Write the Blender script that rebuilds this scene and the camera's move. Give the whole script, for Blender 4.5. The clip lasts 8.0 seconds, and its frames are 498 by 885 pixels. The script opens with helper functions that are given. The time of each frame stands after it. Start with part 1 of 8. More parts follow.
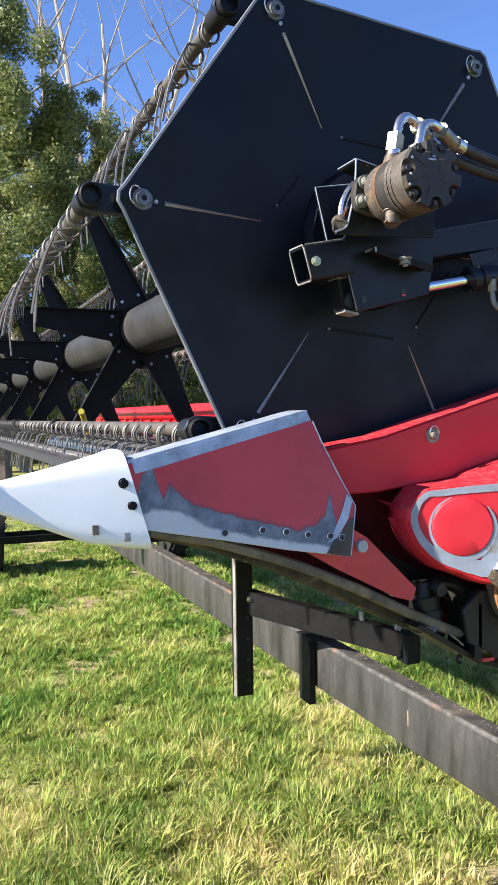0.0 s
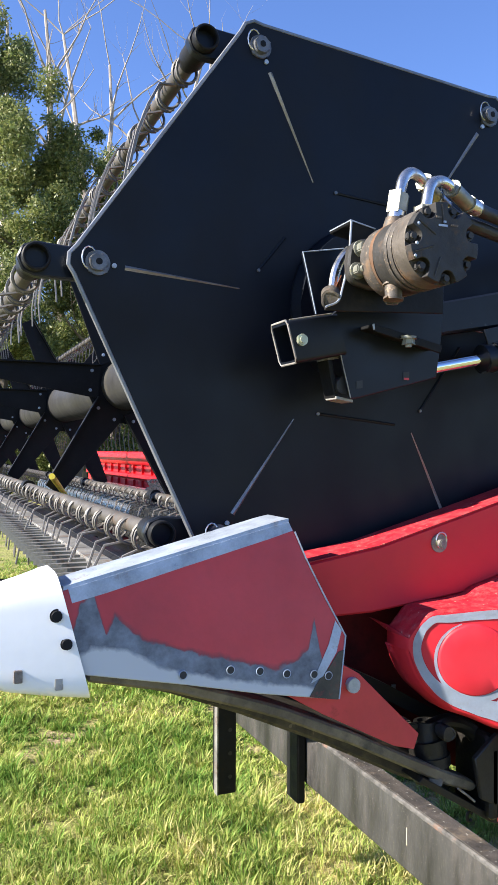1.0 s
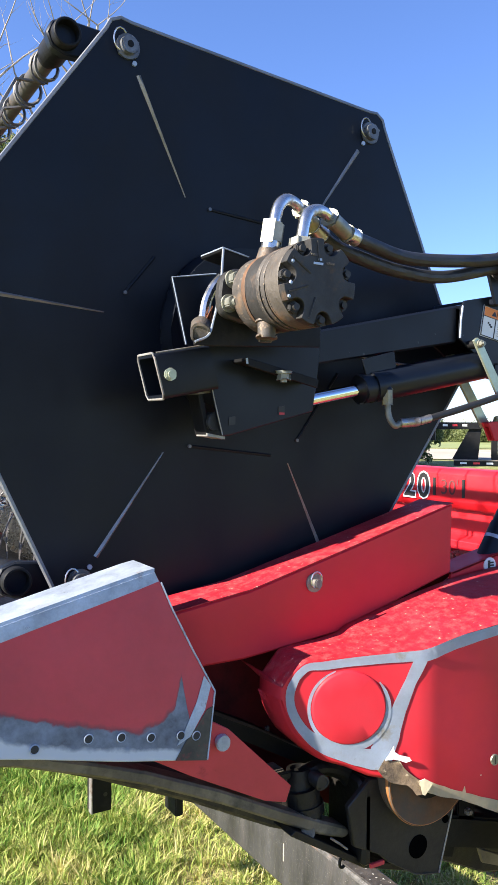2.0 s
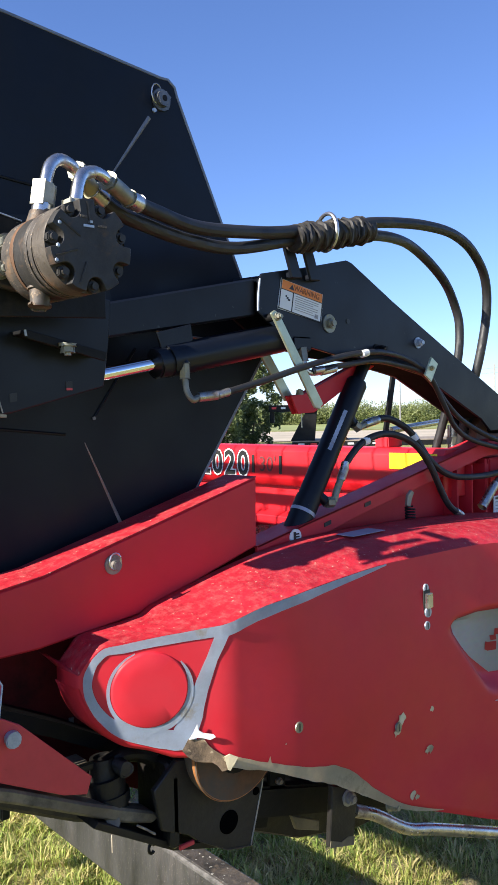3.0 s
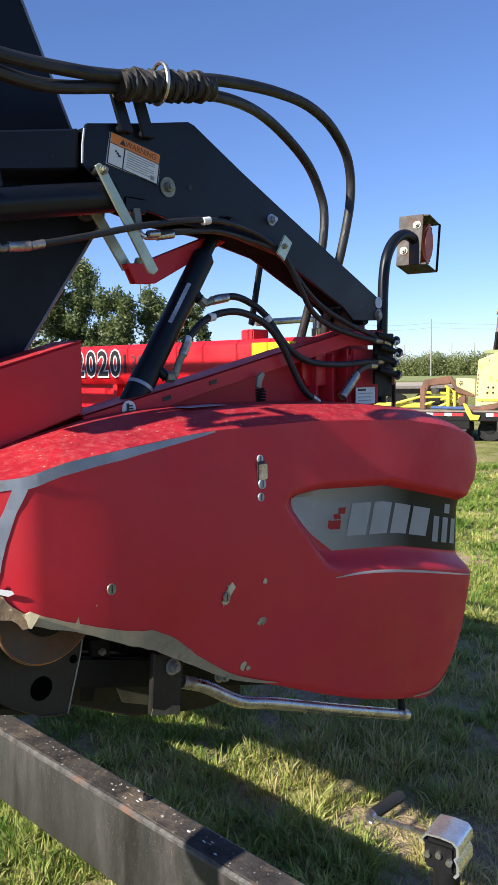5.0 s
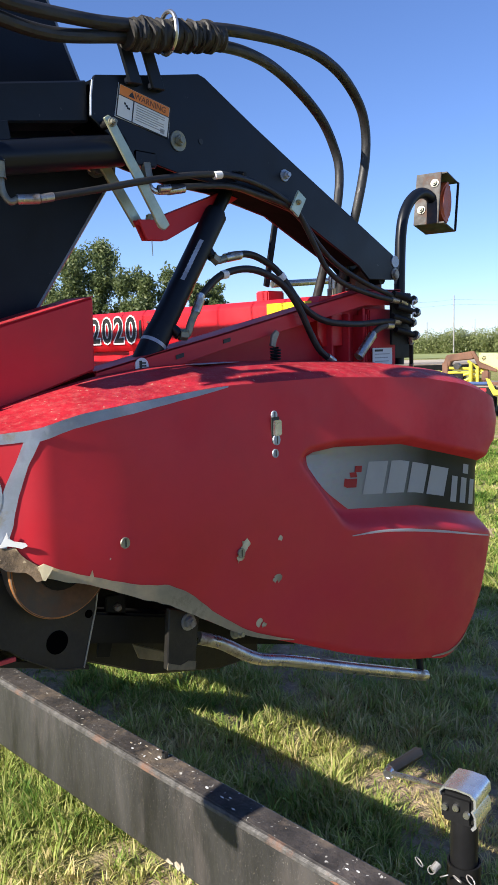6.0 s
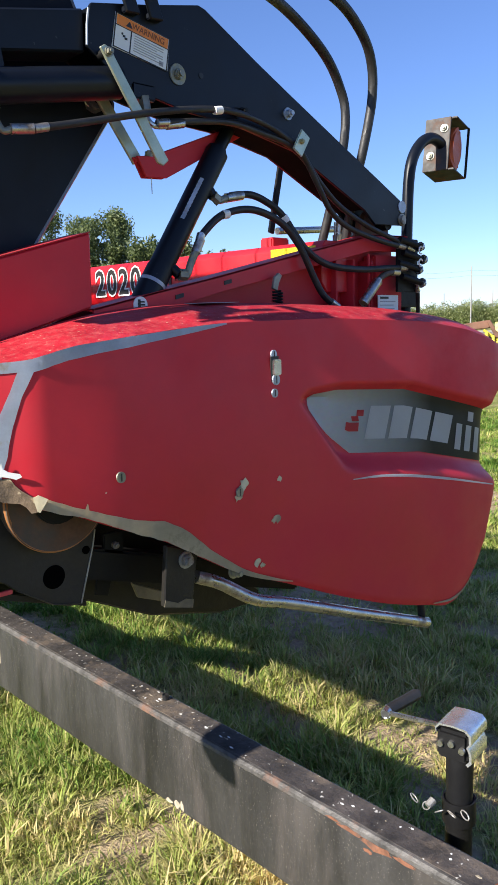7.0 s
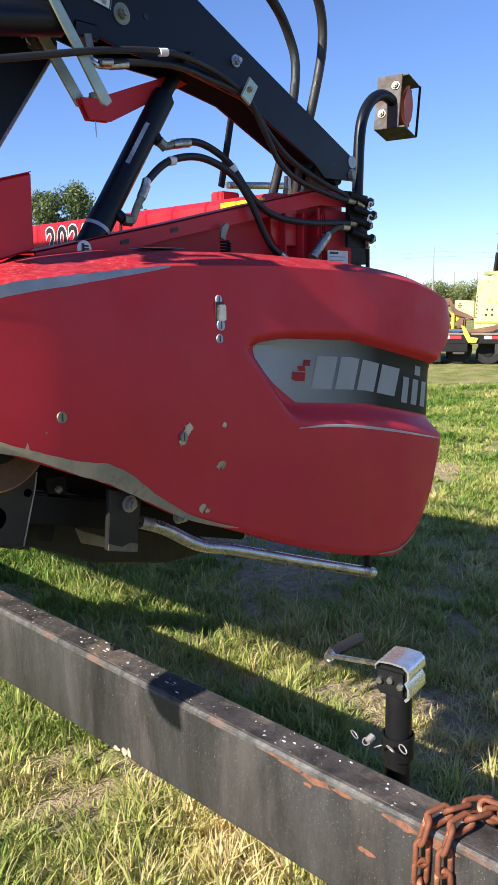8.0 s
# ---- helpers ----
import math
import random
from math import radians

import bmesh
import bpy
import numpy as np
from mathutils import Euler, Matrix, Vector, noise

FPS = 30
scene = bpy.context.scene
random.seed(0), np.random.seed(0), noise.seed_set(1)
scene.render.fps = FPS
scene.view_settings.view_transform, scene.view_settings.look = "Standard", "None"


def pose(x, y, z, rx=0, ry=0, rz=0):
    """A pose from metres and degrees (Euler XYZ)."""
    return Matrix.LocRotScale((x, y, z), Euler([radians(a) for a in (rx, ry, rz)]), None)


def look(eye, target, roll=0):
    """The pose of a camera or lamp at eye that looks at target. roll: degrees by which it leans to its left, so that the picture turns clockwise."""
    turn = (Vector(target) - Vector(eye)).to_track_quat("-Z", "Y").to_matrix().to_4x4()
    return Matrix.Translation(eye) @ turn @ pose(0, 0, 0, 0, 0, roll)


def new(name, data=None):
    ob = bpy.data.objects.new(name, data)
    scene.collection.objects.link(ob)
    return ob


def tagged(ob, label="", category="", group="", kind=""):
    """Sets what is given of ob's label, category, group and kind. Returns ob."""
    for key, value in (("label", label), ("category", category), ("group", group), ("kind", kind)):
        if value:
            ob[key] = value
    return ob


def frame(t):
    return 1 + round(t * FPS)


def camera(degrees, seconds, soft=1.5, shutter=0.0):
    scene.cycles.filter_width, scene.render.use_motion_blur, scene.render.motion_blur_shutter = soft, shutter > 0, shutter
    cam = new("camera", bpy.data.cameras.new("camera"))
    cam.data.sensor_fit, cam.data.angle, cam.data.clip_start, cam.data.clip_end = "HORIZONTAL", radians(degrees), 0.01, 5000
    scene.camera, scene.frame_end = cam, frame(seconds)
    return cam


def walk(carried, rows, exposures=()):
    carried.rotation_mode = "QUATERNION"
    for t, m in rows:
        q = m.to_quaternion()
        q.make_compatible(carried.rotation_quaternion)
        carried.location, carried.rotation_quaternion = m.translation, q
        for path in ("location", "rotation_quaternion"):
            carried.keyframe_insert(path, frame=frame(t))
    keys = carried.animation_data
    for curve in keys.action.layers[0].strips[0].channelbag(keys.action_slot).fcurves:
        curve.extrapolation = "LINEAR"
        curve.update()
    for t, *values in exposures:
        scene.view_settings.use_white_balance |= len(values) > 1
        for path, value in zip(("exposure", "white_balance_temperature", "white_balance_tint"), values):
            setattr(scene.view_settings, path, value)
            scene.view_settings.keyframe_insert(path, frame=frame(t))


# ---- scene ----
cam = camera(34.6, 8.0)
METRES, EYE, TILT, LEAN, TURN = 1.3, 1.5, -4.0, 0.0, 0.0
PATH = [
    (0, (-0.997, -1.673, 1.586), (-0.238, 0.176, 1.518), -0.8),
    (0.5, (-0.902, -1.532, 1.65), (-0.195, 0.339, 1.649), -0.0),
    (1, (-0.838, -1.429, 1.713), (-0.08, 0.422, 1.732), 0.2),
    (1.2, (-0.817, -1.385, 1.742), (-0.009, 0.444, 1.757), 0.3),
    (2.3, (-0.739, -1.354, 1.827), (0.365, 0.313, 1.781), 0.3),
    (2.5, (-0.717, -1.352, 1.824), (0.463, 0.262, 1.778), 0.0),
    (2.7, (-0.7, -1.346, 1.837), (0.543, 0.218, 1.762), -0.2),
    (3, (-0.666, -1.369, 1.798), (0.655, 0.131, 1.728), -1.2),
    (3.5, (-0.624, -1.38, 1.773), (0.814, 0.003, 1.633), -2.1),
    (4, (-0.562, -1.4, 1.73), (0.921, -0.07, 1.546), -1.7),
    (4.2, (-0.523, -1.438, 1.695), (0.936, -0.079, 1.538), -1.2),
    (5.3, (-0.465, -1.487, 1.596), (0.945, -0.085, 1.387), -0.8),
    (5.5, (-0.462, -1.489, 1.586), (0.94, -0.08, 1.364), -1.0),
    (6, (-0.451, -1.489, 1.561), (0.928, -0.06, 1.326), -1.4),
    (6.5, (-0.445, -1.5, 1.534), (0.909, -0.05, 1.277), -1.3),
    (7, (-0.426, -1.507, 1.493), (0.919, -0.058, 1.19), -1.3),
    (7.5, (-0.418, -1.518, 1.46), (0.941, -0.089, 1.127), -1.2),
    (8, (-0.41, -1.543, 1.424), (0.994, -0.163, 1.07), -0.8),
]
EXPOSURES = [(0.0, 1.54), (1.0, 1.63), (2.0, 1.66), (2.5, 1.64), (3.0, 1.25), (3.5, 0.90), (4.2, 0.82), (5.5, 0.96), (6.5, 1.04), (7.2, 1.08), (8.0, 1.07)]
walk(cam, [(t, look(eye, target, roll)) for t, eye, target, roll in PATH], EXPOSURES)

# ---- world and sun ----
SUN_EL, SUN_TILT = radians(30.8), radians(6.3)
to_sun = Vector((-math.cos(SUN_TILT) * math.cos(SUN_EL), math.sin(SUN_TILT) * math.cos(SUN_EL), math.sin(SUN_EL)))
world = bpy.data.worlds.new("world")
scene.world = world
world.use_nodes = True
wn = world.node_tree
bg = wn.nodes["Background"]
sky = wn.nodes.new("ShaderNodeTexSky")
sky.sky_type = "NISHITA"
sky.sun_disc = False
sky.sun_elevation = SUN_EL
sky.sun_rotation = math.atan2(to_sun.x, to_sun.y)
sky.air_density, sky.dust_density, sky.ozone_density = 0.9, 0.15, 4.0
tint = wn.nodes.new("ShaderNodeMix")
tint.data_type, tint.blend_type = "RGBA", "MULTIPLY"
tint.inputs[0].default_value = 1.0
tint.inputs[7].default_value = (0.80, 0.86, 1.11, 1)
wn.links.new(sky.outputs[0], tint.inputs[6])
wn.links.new(tint.outputs[2], bg.inputs[0])
bg.inputs[1].default_value = 0.084
sun = new("sun", bpy.data.lights.new("sun", "SUN"))
sun.data.energy, sun.data.angle, sun.data.color = 5.0, radians(0.53), (1.0, 0.93, 0.82)
sun.matrix_world = look(to_sun * 50, (0, 0, 0))


# ---- materials ----
def mat(name, base, rough=0.5, metal=0.0, vary=0.25, scale=8.0, bump=0.0, bump_scale=60.0, second=None, second_scale=3.0, second_lo=0.55, second_hi=0.65, spec=0.5, spot=None, spot_scale=90.0, spot_lo=0.66, coat=0.0, rand=0.0, stretch=1.0):
    """Paint, metal or stone: base colour with two scales of change, patches of a second colour, small spots, and relief."""
    m = bpy.data.materials.new(name)
    m.use_nodes = True
    n, l = m.node_tree.nodes, m.node_tree.links
    b = n["Principled BSDF"]
    tc = n.new("ShaderNodeTexCoord")
    mp = n.new("ShaderNodeMapping")
    mp.inputs["Scale"].default_value = (1, 1, stretch)
    l.new(tc.outputs["Object"], mp.inputs["Vector"])

    def tex(sc, det=4.0, rough_=0.6):
        t = n.new("ShaderNodeTexNoise")
        t.inputs["Scale"].default_value, t.inputs["Detail"].default_value, t.inputs["Roughness"].default_value = sc, det, rough_
        l.new(tc.outputs["Object"] if sc > 60 else mp.outputs[0], t.inputs["Vector"])
        return t.outputs["Fac"]

    def ramp(src, lo, hi, a=(0, 0, 0, 1), c=(1, 1, 1, 1)):
        r = n.new("ShaderNodeValToRGB")
        r.color_ramp.elements[0].position, r.color_ramp.elements[1].position = lo, hi
        r.color_ramp.elements[0].color, r.color_ramp.elements[1].color = a, c
        l.new(src, r.inputs[0])
        return r.outputs[0]

    def mix(f, a, c):
        x = n.new("ShaderNodeMix")
        x.data_type = "RGBA"
        l.new(f, x.inputs[0])
        l.new(a, x.inputs[6])
        if isinstance(c, tuple):
            x.inputs[7].default_value = (*c, 1)
        else:
            l.new(c, x.inputs[7])
        return x.outputs[2]

    lo = tuple(max(0.0, v * (1 - vary)) for v in base)
    hi = tuple(min(1.0, v * (1 + vary)) for v in base)
    col = ramp(tex(scale, 6.0), 0.3, 0.7, (*lo, 1), (*hi, 1))
    grain = ramp(tex(scale * 14, 2.0), 0.2, 0.8, (0.82, 0.82, 0.82, 1), (1.12, 1.12, 1.12, 1))
    g = n.new("ShaderNodeMix")
    g.data_type, g.blend_type = "RGBA", "MULTIPLY"
    g.inputs[0].default_value = min(1.0, vary * 2)
    l.new(col, g.inputs[6])
    l.new(grain, g.inputs[7])
    col = g.outputs[2]
    if rand:
        oi = n.new("ShaderNodeObjectInfo")
        r = ramp(oi.outputs["Random"], 0.0, 1.0, (1 - rand, 1 - rand, 1 - rand, 1), (1 + rand, 1 + rand, 1 + rand, 1))
        g = n.new("ShaderNodeMix")
        g.data_type, g.blend_type = "RGBA", "MULTIPLY"
        g.inputs[0].default_value = 1.0
        l.new(col, g.inputs[6])
        l.new(r, g.inputs[7])
        col = g.outputs[2]
    rsrc = ramp(tex(scale * 3, 4.0), 0.3, 0.7, (max(0.02, rough - 0.09),) * 3 + (1,), (min(1.0, rough + 0.09),) * 3 + (1,))
    if second:
        f = ramp(tex(second_scale, 8.0, 0.7), second_lo, second_hi)
        col = mix(f, col, second)
        rsrc = mix(f, rsrc, (0.85, 0.85, 0.85))
    if spot:
        f = ramp(tex(spot_scale, 2.0), spot_lo, spot_lo + 0.04)
        col = mix(f, col, spot)
    l.new(col, b.inputs["Base Color"])
    l.new(rsrc, b.inputs["Roughness"])
    b.inputs["Metallic"].default_value = metal
    b.inputs["Specular IOR Level"].default_value = spec
    b.inputs["Coat Weight"].default_value = coat
    if bump:
        bp = n.new("ShaderNodeBump")
        bp.inputs["Strength"].default_value, bp.inputs["Distance"].default_value = bump, 0.01
        l.new(tex(bump_scale, 5.0), bp.inputs["Height"])
        l.new(bp.outputs[0], b.inputs["Normal"])
    return m


BLACK = mat("black_paint", (0.0055, 0.0075, 0.0125), 0.40, spec=0.28, vary=0.25, scale=3, bump=0.04, bump_scale=14, spot=(0.05, 0.05, 0.05), spot_scale=70, spot_lo=0.74)
SHIELD_BLACK = mat("satin_black_sheet", (0.0048, 0.0068, 0.0118), 0.42, spec=0.23, vary=0.3, scale=3, bump=0.03, bump_scale=10, second=(0.010, 0.011, 0.013), second_scale=2.2, second_lo=0.5, second_hi=0.8, spot=(0.06, 0.065, 0.07), spot_scale=46, spot_lo=0.77)
BLACK_DULL = mat("black_frame_paint", (0.0075, 0.0075, 0.008), 0.55, spec=0.22, vary=0.4, scale=6, bump=0.1, second=(0.030, 0.026, 0.022), second_scale=7, second_lo=0.6, second_hi=0.75)
RED = mat("red_panel_paint", (0.56, 0.0165, 0.031), 0.46, spec=0.38, vary=0.12, scale=2.5, bump=0.02, bump_scale=7, second=(0.51, 0.027, 0.040), second_scale=5, second_lo=0.45, second_hi=0.75)
RED_DUSTY = mat("red_chalky_paint", (0.40, 0.016, 0.028), 0.55, spec=0.3, vary=0.28, scale=14, bump=0.3, bump_scale=60, second=(0.42, 0.07, 0.07), second_scale=55, second_lo=0.46, second_hi=0.72, spot=(0.55, 0.27, 0.20), spot_scale=110, spot_lo=0.685)
RED_BACK = mat("red_back_sheet_paint", (0.62, 0.012, 0.02), 0.4, vary=0.12, scale=3, second=(0.4, 0.06, 0.05), second_scale=9, second_lo=0.66, second_hi=0.75)
RED_DIV = mat("red_divider_paint", (0.50, 0.040, 0.052), 0.42, vary=0.16, scale=5, bump=0.04, second=(0.2, 0.012, 0.014), second_scale=6, second_lo=0.6, second_hi=0.72)
# worn steel whose blue-grey base also carries the sky's reflection
BARE = mat("sky_tinted_worn_steel", (0.36, 0.41, 0.49), 0.36, metal=0.25, vary=0.3, scale=22, bump=0.06, second=(0.2, 0.16, 0.13), second_scale=14, second_lo=0.6, second_hi=0.7)
SCUFF = mat("scuffed_bare_steel", (0.30, 0.29, 0.27), 0.5, metal=0.5, vary=0.4, scale=12, bump=0.1, second=(0.13, 0.08, 0.05), second_scale=9, second_lo=0.52, second_hi=0.66)
PRIMER = mat("bare_plastic_rim", (0.60, 0.52, 0.35), 0.6, vary=0.25, scale=7, bump=0.06, second=(0.27, 0.21, 0.13), second_scale=13, second_lo=0.58, second_hi=0.74)
TORN = mat("brown_scuffed_plastic", (0.20, 0.14, 0.09), 0.6, vary=0.5, scale=30, bump=0.3, second=(0.05, 0.035, 0.025), second_scale=22, second_lo=0.45, second_hi=0.6, spot=(0.42, 0.33, 0.22), spot_scale=60, spot_lo=0.62)
# silver edging; the pale blue of the mirrored sky is in its colour
SILVER = mat("sky_tinted_silver", (0.50, 0.57, 0.68), 0.36, metal=0.1, vary=0.16, scale=18, second=(0.42, 0.40, 0.36), second_scale=16, second_lo=0.58, second_hi=0.7)
WHITE = mat("white_plastic", (0.78, 0.80, 0.82), 0.38, vary=0.05, scale=5, second=(0.55, 0.53, 0.48), second_scale=9, second_lo=0.66, second_hi=0.8)
ZINC = mat("zinc_plate", (0.25, 0.25, 0.21), 0.5, metal=0.6, vary=0.25, scale=30, second=(0.45, 0.40, 0.2), second_scale=14, second_lo=0.52, second_hi=0.65)
STRAPM = mat("greenish_zinc_strap", (0.42, 0.46, 0.35), 0.36, metal=0.6, vary=0.2, scale=14, second=(0.5, 0.42, 0.3), second_scale=9, second_lo=0.55, second_hi=0.7)
GALV = mat("galvanised_cap", (0.62, 0.64, 0.66), 0.28, metal=0.8, vary=0.12, scale=25)
CHROME = mat("chrome_rod", (0.85, 0.87, 0.9), 0.07, metal=1.0, vary=0.02, scale=5)
STEEL = mat("bright_steel", (0.55, 0.55, 0.54), 0.28, metal=0.95, vary=0.2, scale=20, second=(0.4, 0.34, 0.26), second_scale=12, second_lo=0.58, second_hi=0.7)
BAR_STEEL = mat("worn_tubular_bar", (0.48, 0.47, 0.45), 0.3, metal=0.9, vary=0.25, scale=18, second=(0.18, 0.12, 0.08), second_scale=10, second_lo=0.56, second_hi=0.7)
TINE = mat("spring_wire", (0.15, 0.14, 0.13), 0.5, metal=0.4, vary=0.3, scale=8)
TUBE_GREY = mat("weathered_tube", (0.083, 0.074, 0.065), 0.6, metal=0.2, vary=0.35, scale=9, bump=0.1, second=(0.1, 0.07, 0.05), second_scale=8)
CORE_GREY = mat("worn_core_tube", (0.024, 0.024, 0.025), 0.6, spec=0.3, vary=0.4, scale=4, second=(0.050, 0.045, 0.034), second_scale=2.2, second_lo=0.58, second_hi=0.75)
MOTOR_RUST = mat("rusty_motor_body", (0.10, 0.085, 0.07), 0.6, metal=0.35, vary=0.4, scale=16, bump=0.2, second=(0.20, 0.11, 0.055), second_scale=18, second_lo=0.55, second_hi=0.68)
MOTOR_BLACK = mat("black_motor_cover", (0.030, 0.028, 0.026), 0.55, metal=0.2, vary=0.4, scale=20, bump=0.15, second=(0.10, 0.06, 0.035), second_scale=14, second_lo=0.57, second_hi=0.68)
RUBBER = mat("black_rubber", (0.016, 0.016, 0.017), 0.55, vary=0.35, scale=14, bump=0.08, second=(0.07, 0.06, 0.05), second_scale=8, second_lo=0.6, second_hi=0.75)
TAPE = mat("wrapped_tape", (0.022, 0.020, 0.018), 0.6, vary=0.5, scale=18, bump=0.3, bump_scale=25, second=(0.10, 0.085, 0.07), second_scale=16, second_lo=0.56, second_hi=0.68)
BEAM = mat("dark_grey_beam_paint", (0.036, 0.0345, 0.034), 0.42, vary=0.6, scale=9, stretch=0.25, bump=0.14, second=(0.062, 0.052, 0.045), second_scale=8, second_lo=0.52, second_hi=0.74, spot=(0.20, 0.185, 0.16), spot_scale=260, spot_lo=0.66)
BEAM_TOP = mat("weathered_beam_top", (0.050, 0.043, 0.040), 0.7, vary=0.7, scale=14, bump=0.35, second=(0.15, 0.115, 0.085), second_scale=9, second_lo=0.52, second_hi=0.68, spot=(0.45, 0.44, 0.41), spot_scale=75, spot_lo=0.66)
RUST = mat("rusty_chain", (0.19, 0.062, 0.028), 0.75, metal=0.2, vary=0.45, scale=30, bump=0.25, second=(0.48, 0.33, 0.22), second_scale=36, second_lo=0.57, second_hi=0.72)
DISC_RUST = mat("rusted_disc", (0.15, 0.075, 0.038), 0.7, metal=0.25, vary=0.4, scale=10, bump=0.1, second=(0.10, 0.08, 0.06), second_scale=6, second_lo=0.45, second_hi=0.6)
AMBER = mat("amber_reflector", (0.46, 0.085, 0.022), 0.5, vary=0.15, scale=30, bump=0.1, bump_scale=120)
ORANGE = mat("orange_print", (0.75, 0.22, 0.03), 0.5, vary=0.05)
DECAL_WHITE = mat("decal_white", (0.72, 0.73, 0.74), 0.5, vary=0.06)
INK = mat("black_print", (0.015, 0.015, 0.015), 0.5, vary=0.1)
GREY_INK = mat("grey_print", (0.35, 0.35, 0.36), 0.5, vary=0.1)
YELLOW_TAPE = mat("yellow_reflector", (0.85, 0.62, 0.02), 0.35, vary=0.08)
YELLOW = mat("faded_yellow_paint", (0.62, 0.52, 0.05), 0.5, vary=0.2, scale=2, second=(0.25, 0.14, 0.06), second_scale=2, second_lo=0.6, second_hi=0.7)
CREAM = mat("sunbleached_pale_yellow_paint", (0.56, 0.51, 0.20), 0.5, vary=0.12, scale=1.5, second=(0.55, 0.45, 0.1), second_scale=2, second_lo=0.6, second_hi=0.7)
LIME = mat("faded_lime_paint", (0.27, 0.30, 0.13), 0.5, vary=0.2, scale=2, second=(0.25, 0.14, 0.06), second_scale=3, second_lo=0.6, second_hi=0.7)
BROWN = mat("rusty_brown_steel", (0.16, 0.075, 0.045), 0.7, vary=0.35, scale=3, bump=0.1)
RED_TAPE = mat("red_reflective_tape", (0.6, 0.03, 0.04), 0.4, vary=0.08)
WOOD = mat("grey_weathered_wood", (0.24, 0.2, 0.16), 0.8, vary=0.3, scale=4)
BARK = mat("pale_dead_bark", (0.36, 0.31, 0.26), 0.85, vary=0.3, scale=3, bump=0.2, bump_scale=14)
BARK_DARK = mat("grey_brown_bark", (0.14, 0.11, 0.085), 0.9, vary=0.3, scale=4, bump=0.3, bump_scale=16)
TIRE = mat("tyre_rubber", (0.009, 0.009, 0.009), 0.8, vary=0.3, scale=5, bump=0.1)


def leaf_mat(name, a, c, d, trans=0.35):
    m = bpy.data.materials.new(name)
    m.use_nodes = True
    n, l = m.node_tree.nodes, m.node_tree.links
    b = n["Principled BSDF"]
    geo = n.new("ShaderNodeNewGeometry")
    r = n.new("ShaderNodeValToRGB")
    r.color_ramp.elements[0].color, r.color_ramp.elements[1].color = (*a, 1), (*d, 1)
    e = r.color_ramp.elements.new(0.5)
    e.color = (*c, 1)
    l.new(geo.outputs["Random Per Island"], r.inputs[0])
    tc = n.new("ShaderNodeTexCoord")
    nz = n.new("ShaderNodeTexNoise")
    nz.inputs["Scale"].default_value = 0.9
    l.new(tc.outputs["Object"], nz.inputs["Vector"])
    r2 = n.new("ShaderNodeValToRGB")
    r2.color_ramp.elements[0].position, r2.color_ramp.elements[1].position = 0.3, 0.7
    r2.color_ramp.elements[0].color, r2.color_ramp.elements[1].color = (0.75, 0.75, 0.7, 1), (1.2, 1.15, 1.1, 1)
    l.new(nz.outputs["Fac"], r2.inputs[0])
    g = n.new("ShaderNodeMix")
    g.data_type, g.blend_type = "RGBA", "MULTIPLY"
    g.inputs[0].default_value = 1.0
    l.new(r.outputs[0], g.inputs[6])
    l.new(r2.outputs[0], g.inputs[7])
    l.new(g.outputs[2], b.inputs["Base Color"])
    b.inputs["Roughness"].default_value = 0.5
    tr = n.new("ShaderNodeBsdfTranslucent")
    l.new(g.outputs[2], tr.inputs["Color"])
    mx = n.new("ShaderNodeMixShader")
    mx.inputs[0].default_value = trans
    l.new(b.outputs[0], mx.inputs[1])
    l.new(tr.outputs[0], mx.inputs[2])
    l.new(mx.outputs[0], n["Material Output"].inputs["Surface"])
    return m


LEAF = leaf_mat("tree_leaves", (0.075, 0.115, 0.035), (0.17, 0.215, 0.065), (0.36, 0.37, 0.16), 0.40)
LEAF_GREY = leaf_mat("grey_green_leaves", (0.065, 0.10, 0.04), (0.125, 0.17, 0.065), (0.23, 0.275, 0.12), 0.42)


